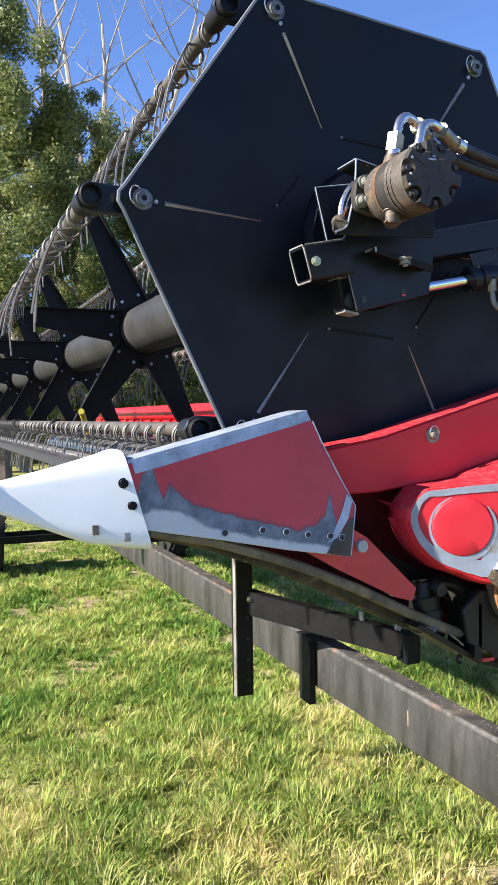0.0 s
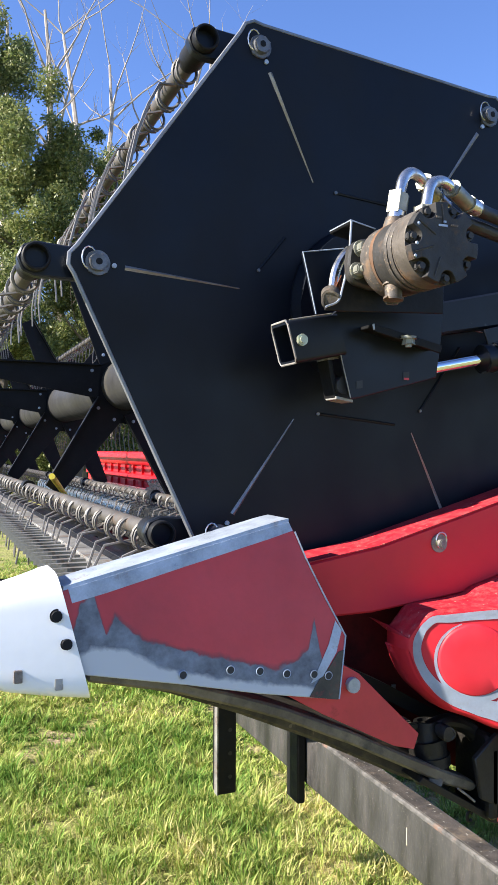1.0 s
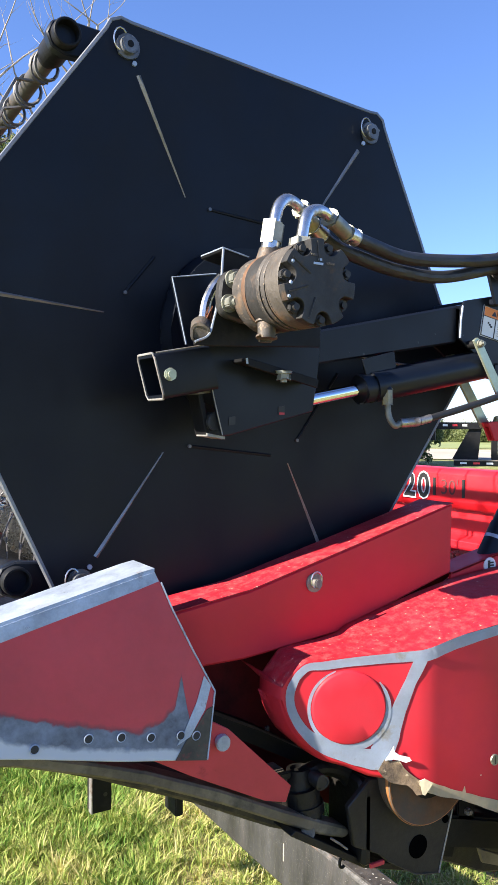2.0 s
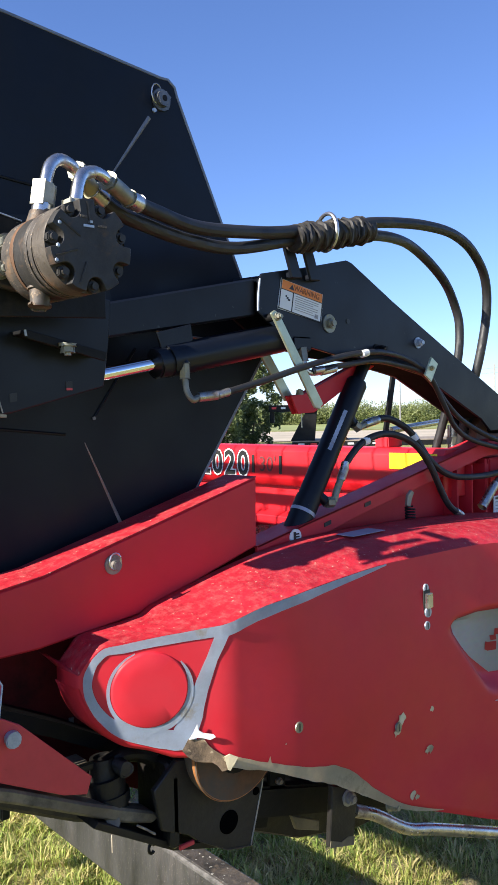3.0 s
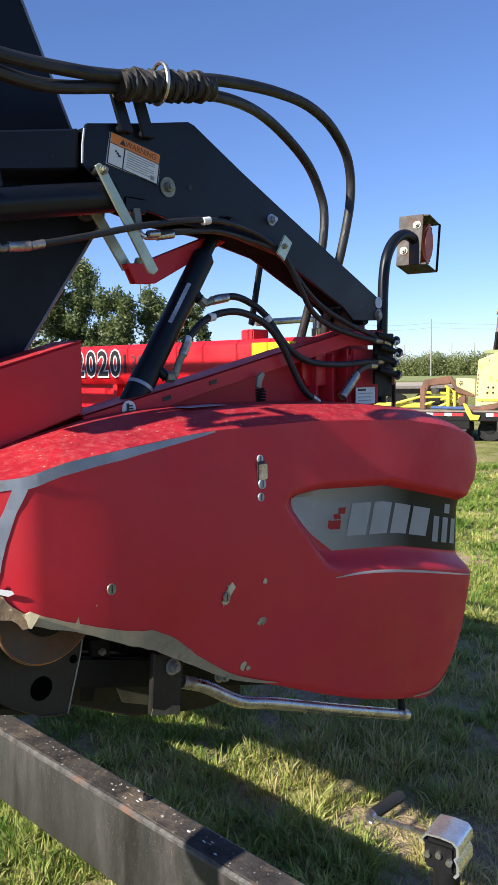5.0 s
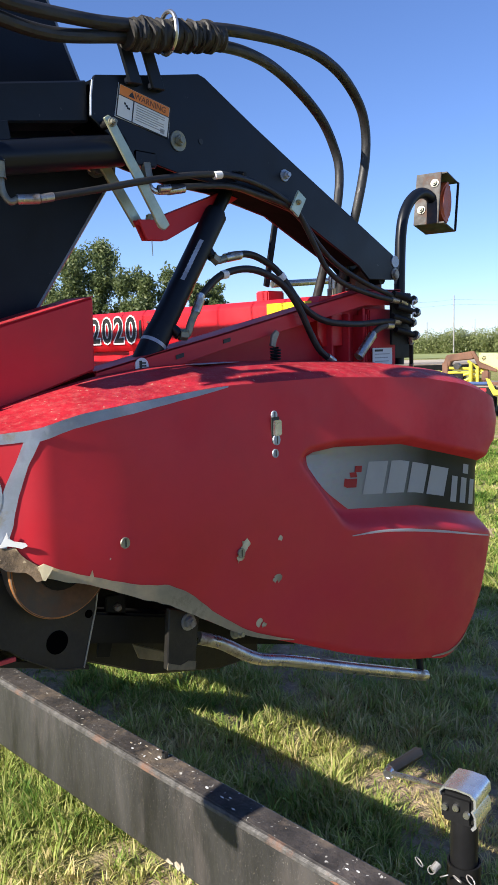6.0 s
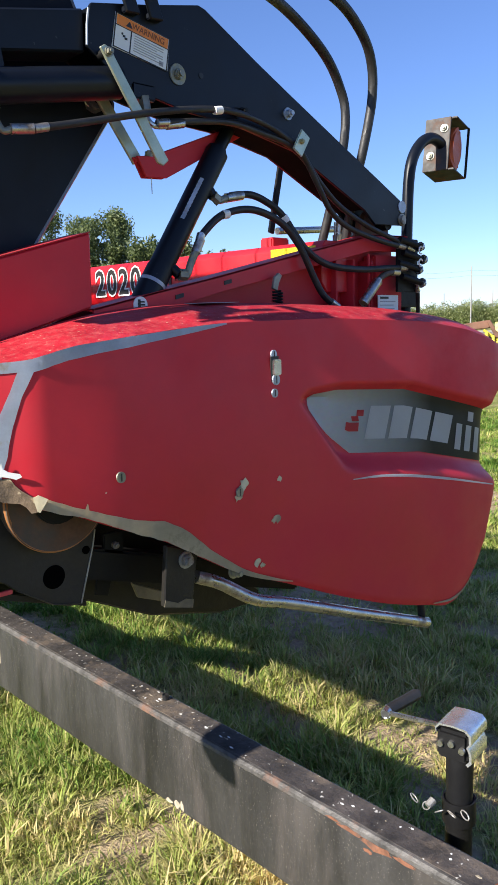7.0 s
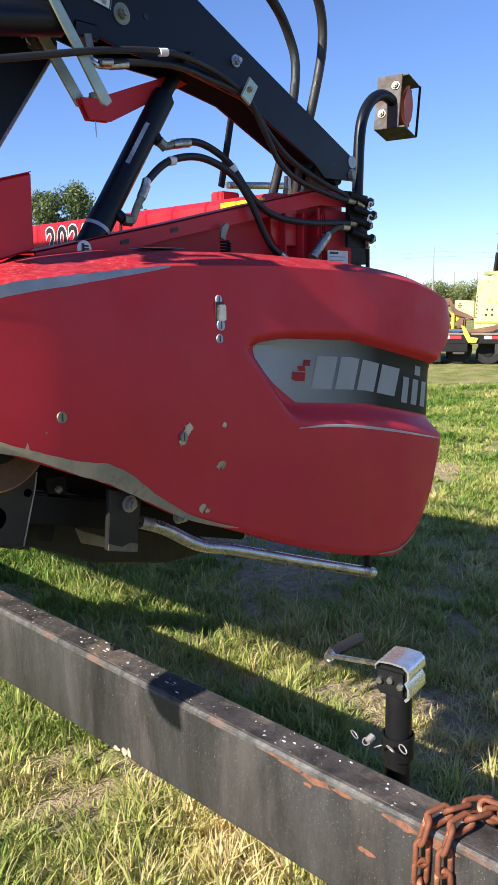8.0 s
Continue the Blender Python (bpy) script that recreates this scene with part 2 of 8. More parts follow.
def grass_mat():
    m = leaf_mat("grass_blades", (0, 0, 0), (0, 0, 0), (0, 0, 0), 0.34)
    n, l = m.node_tree.nodes, m.node_tree.links
    geo = next(q for q in n if q.type == "NEW_GEOMETRY")
    nz = next(q for q in n if q.type == "TEX_NOISE")
    ramps = [q for q in n if q.type == "VALTORGB"]
    r = next(q for q in ramps if len(q.color_ramp.elements) == 3)
    nz.inputs["Scale"].default_value, nz.inputs["Detail"].default_value = 1.6, 4.0
    mx = n.new("ShaderNodeMath")
    mx.operation = "MULTIPLY_ADD"
    mx.inputs[1].default_value, mx.inputs[2].default_value = 0.44, -0.24
    l.new(geo.outputs["Random Per Island"], mx.inputs[0])
    ad = n.new("ShaderNodeMath")
    l.new(mx.outputs[0], ad.inputs[0])
    l.new(nz.outputs["Fac"], ad.inputs[1])
    tcg = next(q for q in n if q.type == "TEX_COORD")
    sxyz = n.new("ShaderNodeSeparateXYZ")
    l.new(tcg.outputs["Object"], sxyz.inputs[0])
    dry = n.new("ShaderNodeMapRange")
    dry.inputs[1].default_value, dry.inputs[2].default_value = 2.6, 0.4
    dry.inputs[3].default_value, dry.inputs[4].default_value = -0.03, 0.17
    l.new(sxyz.outputs[1], dry.inputs[0])
    ad2 = n.new("ShaderNodeMath")
    l.new(ad.outputs[0], ad2.inputs[0])
    l.new(dry.outputs[0], ad2.inputs[1])
    l.new(ad2.outputs[0], r.inputs[0])
    for e, p, c in zip(r.color_ramp.elements, (0.28, 0.55, 0.84), ((0.14, 0.28, 0.045, 1), (0.37, 0.44, 0.11, 1), (0.62, 0.52, 0.27, 1))):
        e.position, e.color = p, c
    b = n["Principled BSDF"]
    b.inputs["Roughness"].default_value, b.inputs["Specular IOR Level"].default_value = 0.65, 0.25
    return m


GRASS = grass_mat()


def ground_mat():
    m = bpy.data.materials.new("lawn_and_soil")
    m.use_nodes = True
    n, l = m.node_tree.nodes, m.node_tree.links
    b = n["Principled BSDF"]
    tc = n.new("ShaderNodeTexCoord")

    def tex(sc, det=6.0):
        t = n.new("ShaderNodeTexNoise")
        t.inputs["Scale"].default_value, t.inputs["Detail"].default_value = sc, det
        l.new(tc.outputs["Object"], t.inputs["Vector"])
        return t.outputs["Fac"]

    def ramp(src, stops):
        r = n.new("ShaderNodeValToRGB")
        while len(r.color_ramp.elements) < len(stops):
            r.color_ramp.elements.new(0.5)
        for e, (p, c) in zip(r.color_ramp.elements, stops):
            e.position, e.color = p, (*c, 1)
        l.new(src, r.inputs[0])
        return r.outputs[0]

    grass = ramp(tex(2.2), [(0.3, (0.15, 0.175, 0.05)), (0.5, (0.25, 0.255, 0.09)), (0.68, (0.36, 0.32, 0.15))])
    fine = ramp(tex(38.0, 9.0), [(0.3, (0.5, 0.5, 0.5)), (0.7, (1.4, 1.4, 1.3))])
    soil = ramp(tex(30.0), [(0.3, (0.25, 0.185, 0.118)), (0.7, (0.46, 0.355, 0.235))])
    g = n.new("ShaderNodeMix")
    g.data_type, g.blend_type = "RGBA", "MULTIPLY"
    g.inputs[0].default_value = 1.0
    l.new(grass, g.inputs[6])
    l.new(fine, g.inputs[7])
    mask = ramp(tex(1.5, 8.0), [(0.54, (0, 0, 0)), (0.74, (1, 1, 1))])
    x = n.new("ShaderNodeMix")
    x.data_type = "RGBA"
    bare = n.new("ShaderNodeAttribute")
    bare.attribute_name = "bare"
    top = n.new("ShaderNodeMath")
    top.operation = "MAXIMUM"
    l.new(mask, top.inputs[0])
    l.new(bare.outputs["Fac"], top.inputs[1])
    l.new(top.outputs[0], x.inputs[0])
    l.new(g.outputs[2], x.inputs[6])
    l.new(soil, x.inputs[7])
    l.new(x.outputs[2], b.inputs["Base Color"])
    b.inputs["Roughness"].default_value = 0.95
    b.inputs["Specular IOR Level"].default_value = 0.1
    bp = n.new("ShaderNodeBump")
    bp.inputs["Strength"].default_value, bp.inputs["Distance"].default_value = 0.6, 0.03
    l.new(tex(60.0), bp.inputs["Height"])
    l.new(bp.outputs[0], b.inputs["Normal"])
    return m


GROUND = ground_mat()


# ---- builders ----
def thing(name, base, label, category, group="", kind=""):
    ob = new(name)
    ob.location = base
    ob.empty_display_size = 0.1
    return tagged(ob, label, category, group, kind)


def finish(bm, name, material, smooth=30.0):
    me = bpy.data.meshes.new(name)
    bmesh.ops.recalc_face_normals(bm, faces=bm.faces)
    bm.to_mesh(me)
    bm.free()
    me.materials.append(material)
    if smooth:
        me.polygons.foreach_set("use_smooth", [True] * len(me.polygons))
        me.set_sharp_from_angle(angle=radians(smooth))
    return me


def part(name, bm, material, parent, label="", smooth=30.0):
    ob = new(name, finish(bm, name, material, smooth))
    ob.parent = parent
    if parent.parent is None:
        ob.matrix_parent_inverse = Matrix.Translation(-parent.location)
    return tagged(ob, label)


def raw(name, verts, faces, material, parent=None, smooth=False):
    me = bpy.data.meshes.new(name)
    me.from_pydata(verts, [], faces)
    me.materials.append(material)
    if smooth:
        me.polygons.foreach_set("use_smooth", [True] * len(me.polygons))
    ob = new(name, me)
    if parent:
        ob.parent = parent
        if parent.parent is None:
            ob.matrix_parent_inverse = Matrix.Translation(-parent.location)
    return ob


def B():
    return bmesh.new()


def bevel(bm, w, seg=2, angle=30):
    es = [e for e in bm.edges if len(e.link_faces) == 2 and e.calc_face_angle(0) > radians(angle)]
    if es and w > 0:
        bmesh.ops.bevel(bm, geom=es, offset=w, segments=seg, affect="EDGES", clamp_overlap=True)
    return bm


def box(lo, hi, w=0.003, bm=None, m=None):
    b = bmesh.new()
    bmesh.ops.create_cube(b, size=1.0)
    lo, hi = Vector(lo), Vector(hi)
    for v in b.verts:
        v.co = Vector((lo[i] + (v.co[i] + 0.5) * (hi[i] - lo[i]) for i in range(3)))
    if w:
        bevel(b, w)
    if m is not None:
        b.transform(m)
    return join(bm, b)


def join(bm, b):
    if bm is None:
        return b
    me = bpy.data.meshes.new("tmp")
    b.to_mesh(me)
    b.free()
    bm.from_mesh(me)
    bpy.data.meshes.remove(me)
    return bm


def prism(pts, y0, y1, w=0.002, bm=None, axis="y"):
    """A flat outline (x, z) carried from y0 to y1; with axis 'x' the outline is (y, z)."""
    b = bmesh.new()

    def at(p, d):
        return (p[0], d, p[1]) if axis == "y" else (d, p[0], p[1]) if axis == "x" else (p[0], p[1], d)

    a = [b.verts.new(at(p, y0)) for p in pts]
    c = [b.verts.new(at(p, y1)) for p in pts]
    b.faces.new(a)
    b.faces.new(list(reversed(c)))
    for i in range(len(pts)):
        k = (i + 1) % len(pts)
        b.faces.new((a[k], a[i], c[i], c[k]))
    bmesh.ops.recalc_face_normals(b, faces=b.faces)
    if w:
        bevel(b, w, 1)
    return join(bm, b)


def cyl(p0, p1, r0, r1=None, n=20, w=0.0, bm=None, caps=True):
    p0, p1 = Vector(p0), Vector(p1)
    r1 = r0 if r1 is None else r1
    b = bmesh.new()
    d = p1 - p0
    bmesh.ops.create_cone(b, cap_ends=caps, cap_tris=False, segments=n, radius1=r0, radius2=r1, depth=d.length)
    b.transform(Matrix.Translation((p0 + p1) / 2) @ d.to_track_quat("Z", "Y").to_matrix().to_4x4())
    if w:
        bevel(b, w, 2, 50)
    return join(bm, b)


def smooth_path(pts, steps=8):
    """A Catmull-Rom line through the points."""
    p = [Vector(q) for q in pts]
    p = [2 * p[0] - p[1]] + p + [2 * p[-1] - p[-2]]
    out = []
    for i in range(1, len(p) - 2):
        a, b, c, d = p[i - 1], p[i], p[i + 1], p[i + 2]
        for k in range(steps):
            t = k / steps
            out.append(0.5 * (2 * b + (c - a) * t + (2 * a - 5 * b + 4 * c - d) * t * t + (3 * b - a - 3 * c + d) * t ** 3))
    out.append(p[-2])
    return out


def tube(pts, r, n=10, bm=None, closed=False, caps=True, wob=0.0):
    """A round bar along a line; r may be a list, one for each point."""
    b = bmesh.new()
    p = [Vector(q) for q in pts]
    m = len(p)
    rs = r if isinstance(r, (list, tuple)) else [r] * m
    rings, up = [], None
    for i in range(m):
        t = (p[(i + 1) % m] - p[i - 1]) if closed else (p[min(i + 1, m - 1)] - p[max(i - 1, 0)])
        t.normalize()
        if up is None:
            up = t.orthogonal().normalized()
        else:
            up = (up - t * up.dot(t)).normalized()
        side = t.cross(up)
        rings.append([b.verts.new(p[i] + (up * math.cos(a) + side * math.sin(a)) * rs[i] * (1 + wob * math.sin(3 * a + i))) for a in [2 * math.pi * k / n for k in range(n)]])
    for i in range(m if closed else m - 1):
        u, v = rings[i], rings[(i + 1) % m]
        for k in range(n):
            b.faces.new((u[k], u[(k + 1) % n], v[(k + 1) % n], v[k]))
    if caps and not closed:
        b.faces.new(list(reversed(rings[0])))
        b.faces.new(rings[-1])
    return join(bm, b)


def pipe(p0, p1, r, ri, n=24, bm=None):
    """A hollow tube with an open mouth at p0."""
    p0, p1 = Vector(p0), Vector(p1)
    d = (p1 - p0).normalized()
    u = d.orthogonal().normalized()
    s = d.cross(u)
    b = bmesh.new()
    prof = [(p1, r), (p0 + d * 0.002, r), (p0, r - 0.002), (p0, ri + 0.001), (p0 + d * 0.002, ri), (p0 + d * 0.12, ri)]
    rings = [[b.verts.new(c + (u * math.cos(a) + s * math.sin(a)) * q) for a in [2 * math.pi * k / n for k in range(n)]] for c, q in prof]
    for i in range(len(rings) - 1):
        for k in range(n):
            b.faces.new((rings[i][k], rings[i][(k + 1) % n], rings[i + 1][(k + 1) % n], rings[i + 1][k]))
    b.faces.new(rings[-1])
    return join(bm, b)


def bolt(p, r=0.009, h=0.007, d=(0, -1, 0), washer=0.0, n=6, bm=None):
    """A hexagon bolt head that stands on p and points along d, with its washer."""
    p, d = Vector(p), Vector(d).normalized()
    b = bm if bm is not None else bmesh.new()
    z = 0.0
    if washer:
        cyl(p - d * 0.001, p + d * 0.003, washer, n=20, w=0.0008, bm=b)
        z = 0.003
    cyl(p + d * (z - 0.001), p + d * (z + h), r, n=n, w=r * 0.14, bm=b)
    if n == 6:
        cyl(p + d * (z + h), p + d * (z + h * 1.5), r * 0.55, n=12, bm=b)
    return b


def lettering(body, size, m, material, name, parent, label="", thick=0.0004, spacing=1.0, shear=0.0, bold=0.0):
    """Raised print in the built-in font, as a mesh."""
    cu = bpy.data.curves.new(name, "FONT")
    cu.body, cu.size, cu.extrude, cu.space_character, cu.shear = body, size, thick, spacing, shear
    cu.offset = bold
    cu.align_x, cu.align_y, cu.resolution_u = "CENTER", "CENTER", 3
    tmp = bpy.data.objects.new("tmp", cu)
    scene.collection.objects.link(tmp)
    me = bpy.data.meshes.new_from_object(tmp.evaluated_get(bpy.context.evaluated_depsgraph_get()))
    bpy.data.objects.remove(tmp)
    me.transform(m)
    me.materials.clear()
    me.materials.append(material)
    ob = new(name, me)
    ob.parent = parent
    if parent.parent is None:
        ob.matrix_parent_inverse = Matrix.Translation(-parent.location)
    return tagged(ob, label)


def interp(x, xs, ys):
    return float(np.interp(x, xs, ys))


def sstep(a, b, x):
    t = min(1.0, max(0.0, (x - a) / (b - a)))
    return t * t * (3 - 2 * t)


# ---- ground ----
def ground_height(x, y):
    return 0.025 * noise.noise(Vector((x * 0.7, y * 0.7, 0.3))) + 0.012 * noise.noise(Vector((x * 2.3, y * 2.3, 1.7)))


def bareness(x, y):
    """Above zero where the lawn is worn through to soil."""
    d = noise.noise(Vector((x * 1.3, y * 1.3, 5.0))) + 0.7 * noise.noise(Vector((x * 5.5, y * 5.5, 2.0)))
    worn = -0.50 + 0.24 * max(1.45 * sstep(0.9, 1.6, x) * sstep(-1.2, -0.4, y), sstep(-0.9, -0.2, x) * sstep(1.2, 0.2, y))
    return d, worn


gv, gf = [], []
gx = np.concatenate([np.array([-900, -300, -100, -40, -15, -6]), np.arange(-3, 6.01, 0.1), np.array([8, 12, 20, 40, 90, 200, 500, 1500])])
gy = np.concatenate([np.array([-900, -300, -80, -20, -6]), np.arange(-3, 9.01, 0.1), np.array([12, 18, 30, 60, 120, 300, 1500])])
for yy in gy:
    for xx in gx:
        gv.append((float(xx), float(yy), ground_height(xx, yy) if -3 <= xx <= 6 and -3 <= yy <= 9 else -0.01))
W = len(gx)
for j in range(len(gy) - 1):
    for i in range(W - 1):
        gf.append((j * W + i, j * W + i + 1, (j + 1) * W + i + 1, (j + 1) * W + i))
ground = raw("ground", gv, gf, GROUND, smooth=True)
wear = ground.data.attributes.new("bare", "FLOAT", "POINT")
for k, (xx, yy, zz) in enumerate(gv):
    d, worn = bareness(xx, yy)
    wear.data[k].value = sstep(0.10, -0.10, d - worn) if -3 <= xx <= 6 and -3 <= yy <= 9 else 0.0
tagged(ground, "patchy mown lawn with bare soil spots", "ground", kind="structure")


def grass_field(name, tufts, xr, yr, seed, keep):
    """Grass as one mesh: tufts of bent blades, with flat dry thatch between them."""
    rng = np.random.default_rng(seed)
    rows = []
    for n in range(tufts):
        x, y = rng.uniform(*xr), rng.uniform(*yr)
        if not keep(x, y, rng):
            continue
        d, worn = bareness(x, y)
        if d < worn and rng.random() < 0.62:
            rows += [(x, y, ground_height(x, y) - 0.004, 0.014, 0.06, 0.7, 1)] * 2
            continue
        vigour = max(0.0, min(1.0, d * 0.9 + 0.55))
        big = rng.random() < 0.13
        count = int(rng.integers(6, 12) * (0.7 + 0.8 * vigour)) + (8 if big else 0)
        z = ground_height(x, y) - 0.008
        rows += [(x, y, z, (0.025 + 0.034 * vigour) * (1.6 if big else 1.0), 0.028 if big else 0.022, 1.25 if big else 1.0, 0)] * count
        rows += [(x, y, z, 0.016, 0.05, 0.6, 1)] * 3
    r = np.array(rows)
    n = len(r)
    a = rng.uniform(0, 2 * np.pi, n)
    q = rng.random(n) ** 0.6 * r[:, 4]
    flat = r[:, 6] > 0.5
    x, y, z = r[:, 0] + q * np.cos(a), r[:, 1] + q * np.sin(a), r[:, 2]
    h = r[:, 3] * rng.uniform(0.55, 1.25, n)
    lean = np.where(flat, rng.uniform(0.03, 0.08, n), h * rng.uniform(0.15, 1.3, n))
    d = a + rng.normal(size=n) * np.where(flat, 3.0, 0.7)
    b = d + rng.uniform(0.8, 2.3, n)
    w = rng.uniform(0.0012, 0.0034, n) * r[:, 5] * np.clip(np.hypot(x + 0.6, y + 1.5) / 3.4, 1.0, 2.1)
    dx, dy, sx, sy = np.cos(d), np.sin(d), np.cos(b) * w, np.sin(b) * w
    mx, my, mz = x + dx * lean * 0.38, y + dy * lean * 0.38, z + h * 0.66
    v = np.stack([np.stack(c, 1) for c in ((x - sx, y - sy, z), (x + sx, y + sy, z), (mx + sx * 0.8, my + sy * 0.8, mz), (mx - sx * 0.8, my - sy * 0.8, mz), (x + dx * lean, y + dy * lean, z + h))], 1).reshape(-1, 3)
    k = np.arange(n) * 5
    f4 = np.stack([k, k + 1, k + 2, k + 3], 1).tolist()
    f3 = np.stack([k + 3, k + 2, k + 4], 1).tolist()
    ob = raw(name, v.tolist(), f4 + f3, GRASS)
    return tagged(ob, "short mown grass with green tufts and straw-coloured blades", "grass", kind="stuff")


# ---- far surroundings ----
def strip_ground(name, pts, z, material, label, category):
    ob = raw(name, [(x, y, z) for x, y in pts], [tuple(range(len(pts)))], material)
    return tagged(ob, label, category, kind="structure")


DIRT = mat("pale_dirt_track", (0.42, 0.36, 0.27), 0.95, vary=0.2, scale=0.3)
STUBBLE = mat("pale_field", (0.24, 0.27, 0.09), 0.95, vary=0.2, scale=0.1)


def polar(deg, dist):
    """A place by its bearing from the +y axis and its distance, seen from where the camera stands."""
    a = radians(deg)
    return (-0.45 + dist * math.sin(a), -1.5 + dist * math.cos(a))


strip_ground("far_field", [polar(20, 95), polar(75, 95), polar(75, 170), polar(20, 170)], 0.02, STUBBLE, "dry green field beyond the dirt road", "field")
strip_ground("dirt_road", [polar(20, 62), polar(75, 52), polar(75, 84), polar(20, 92)], 0.04, DIRT, "pale dirt road at the edge of the lawn", "road")


def leaves(count, blobs, size, seed):
    """Small leaf faces scattered in uneven clumps: each blob is (centre, radii)."""
    rng = np.random.default_rng(seed)
    cen, rad = np.array([b[0] for b in blobs]), np.array([b[1] for b in blobs])
    wts = rad.prod(axis=1) ** 0.7
    pick = rng.choice(len(blobs), count, p=wts / wts.sum())

    def unit():
        d = rng.normal(size=(count, 3))
        return d / np.linalg.norm(d, axis=1, keepdims=True)

    q = rng.random((count, 1)) ** 0.45 * rng.uniform(0.75, 1.15, (count, 1))
    p = cen[pick] + unit() * rad[pick] * q
    u = unit()
    w = np.cross(u, unit())
    w /= np.linalg.norm(w, axis=1, keepdims=True) + 1e-6
    s = size * rng.uniform(0.55, 1.3, (count, 1))
    v = np.stack([p - u * s, p + w * s * 0.45, p + u * s, p - w * s * 0.45], axis=1).reshape(-1, 3)
    f = np.arange(count * 4).reshape(-1, 4)
    return v.tolist(), f.tolist()


def limb(bm, p, d, length, r, depth, rng, ends, spread=0.5, n=6):
    """A branch that forks; ends gathers the tips."""
    pts, rs = [Vector(p)], [r]
    q, dd = Vector(p), Vector(d).normalized()
    for k in range(4):
        dd = (dd + Vector(rng.normal(size=3)) * 0.13 + Vector((0, 0, 0.05))).normalized()
        q = q + dd * length / 4
        pts.append(q.copy())
        rs.append(r * (1 - 0.16 * (k + 1)))
    tube(pts, rs, n, bm)
    if depth == 0:
        ends.append(q)
        return
    for k in range(2 + (rng.random() < 0.5)):
        nd = (dd + Vector(rng.normal(size=3)) * spread).normalized()
        limb(bm, pts[int(rng.integers(2, 5))], nd, length * rng.uniform(0.55, 0.8), rs[-1] * 0.8, depth - 1, rng, ends, spread, max(4, n - 1))


def tree(x, y, height, width, seed, leaf_count, leaf_size, material=LEAF, low=0.12, label="leafy green tree at the edge of the lawn"):
    rng = np.random.default_rng(seed)
    t = thing("tree", (x, y, 0), label, "tree", "trees beyond the lawn")
    bm, ends = B(), []
    limb(bm, (x, y, -0.1), (0.02, 0, 1), height * 0.35, height * 0.022, 3, rng, ends, 0.55)
    part("trunk", bm, BARK_DARK, t, "grey-brown bark")
    blobs = []
    for k in range(90):
        h = rng.uniform(low, 0.97)
        rad = width * (0.55 + 0.55 * math.sin(math.pi * min(1, h * 0.9 + 0.12))) * 0.5
        a = rng.uniform(0, 2 * math.pi)
        q = rng.random() ** 0.5 * rad
        s = width * rng.uniform(0.06, 0.15)
        blobs.append(((x + q * math.cos(a), y + q * math.sin(a), h * height), (s, s, s * rng.uniform(0.8, 1.5))))
    v, f = leaves(leaf_count, blobs, leaf_size, seed + 1)
    raw("crown", v, f, material, t)
    return t


def dead_tree(x, y, height, seed, lean=0.0):
    rng = np.random.default_rng(seed)
    t = thing("dead_tree", (x, y, 0), "bare pale dead tree with forked branches", "tree", "dead trees beyond the lawn")
    bm = B()

    def stem(p, d, length, r, depth):
        pts, rs, q, dd = [Vector(p)], [r], Vector(p), Vector(d).normalized()
        for k in range(7):
            dd = (dd + Vector(rng.normal(size=3)) * 0.10 + Vector((0, 0, 0.06))).normalized()
            q = q + dd * length / 7
            pts.append(q.copy())
            rs.append(r * (1 - 0.115 * (k + 1)))
        tube(pts, rs, 6 if depth else 4, bm)
        if depth == 0:
            return
        for k in range(9 if depth == 2 else 4):
            w = rng.integers(3, 8)
            side = Vector((rng.normal(), rng.normal() * 0.5, rng.uniform(0.5, 1.4))).normalized()
            stem(pts[w], side, length * rng.uniform(0.16, 0.36), rs[w] * 0.55, depth - 1)

    stem((x, y, -0.1), (lean, 0, 1), height, height * 0.0135, 2)
    part("trunk", bm, BARK, t)
    return t


for bear, dist, hgt, wid, sd, cnt in [(-2, 23, 12.5, 5.0, 11, 42000), (3.6, 21, 13.0, 4.2, 12, 70000), (8.2, 22, 10.6, 3.8, 13, 66000), (12.2, 24, 10.2, 3.8, 14, 60000), (16.5, 26, 8.6, 4.0, 15, 30000), (22, 28, 5.5, 4.5, 16, 7000)]:
    tx, ty = polar(bear, dist)
    tree(tx, ty, hgt, wid, sd, int(cnt * 1.5), 0.050)
for bear, dist, hgt, wid, sd in [(0.5, 31, 9.0, 6.5, 51), (6.0, 32, 8.2, 6.5, 52), (11.0, 31, 8.0, 6.0, 53), (16.0, 33, 7.0, 6.5, 54), (21.0, 34, 5.5, 6.0, 55)]:
    tx, ty = polar(bear, dist)
    tree(tx, ty, hgt, wid, sd, 26000, 0.10, LEAF, 0.03, "dense leafy tree behind the edge of the lawn")
for bear, dist, hgt, sd, ln in [(5.5, 25, 15.5, 20, -0.03), (7.8, 24, 14.5, 21, 0.04), (9.6, 24, 15.5, 22, 0.05), (11.6, 25, 16.0, 23, 0.0), (13.2, 25, 14.0, 24, 0.06), (14.8, 26, 15.0, 25, -0.02), (3.4, 25, 14, 26, -0.05)]:
    tx, ty = polar(bear, dist)
    dead_tree(tx, ty, hgt, sd, ln)
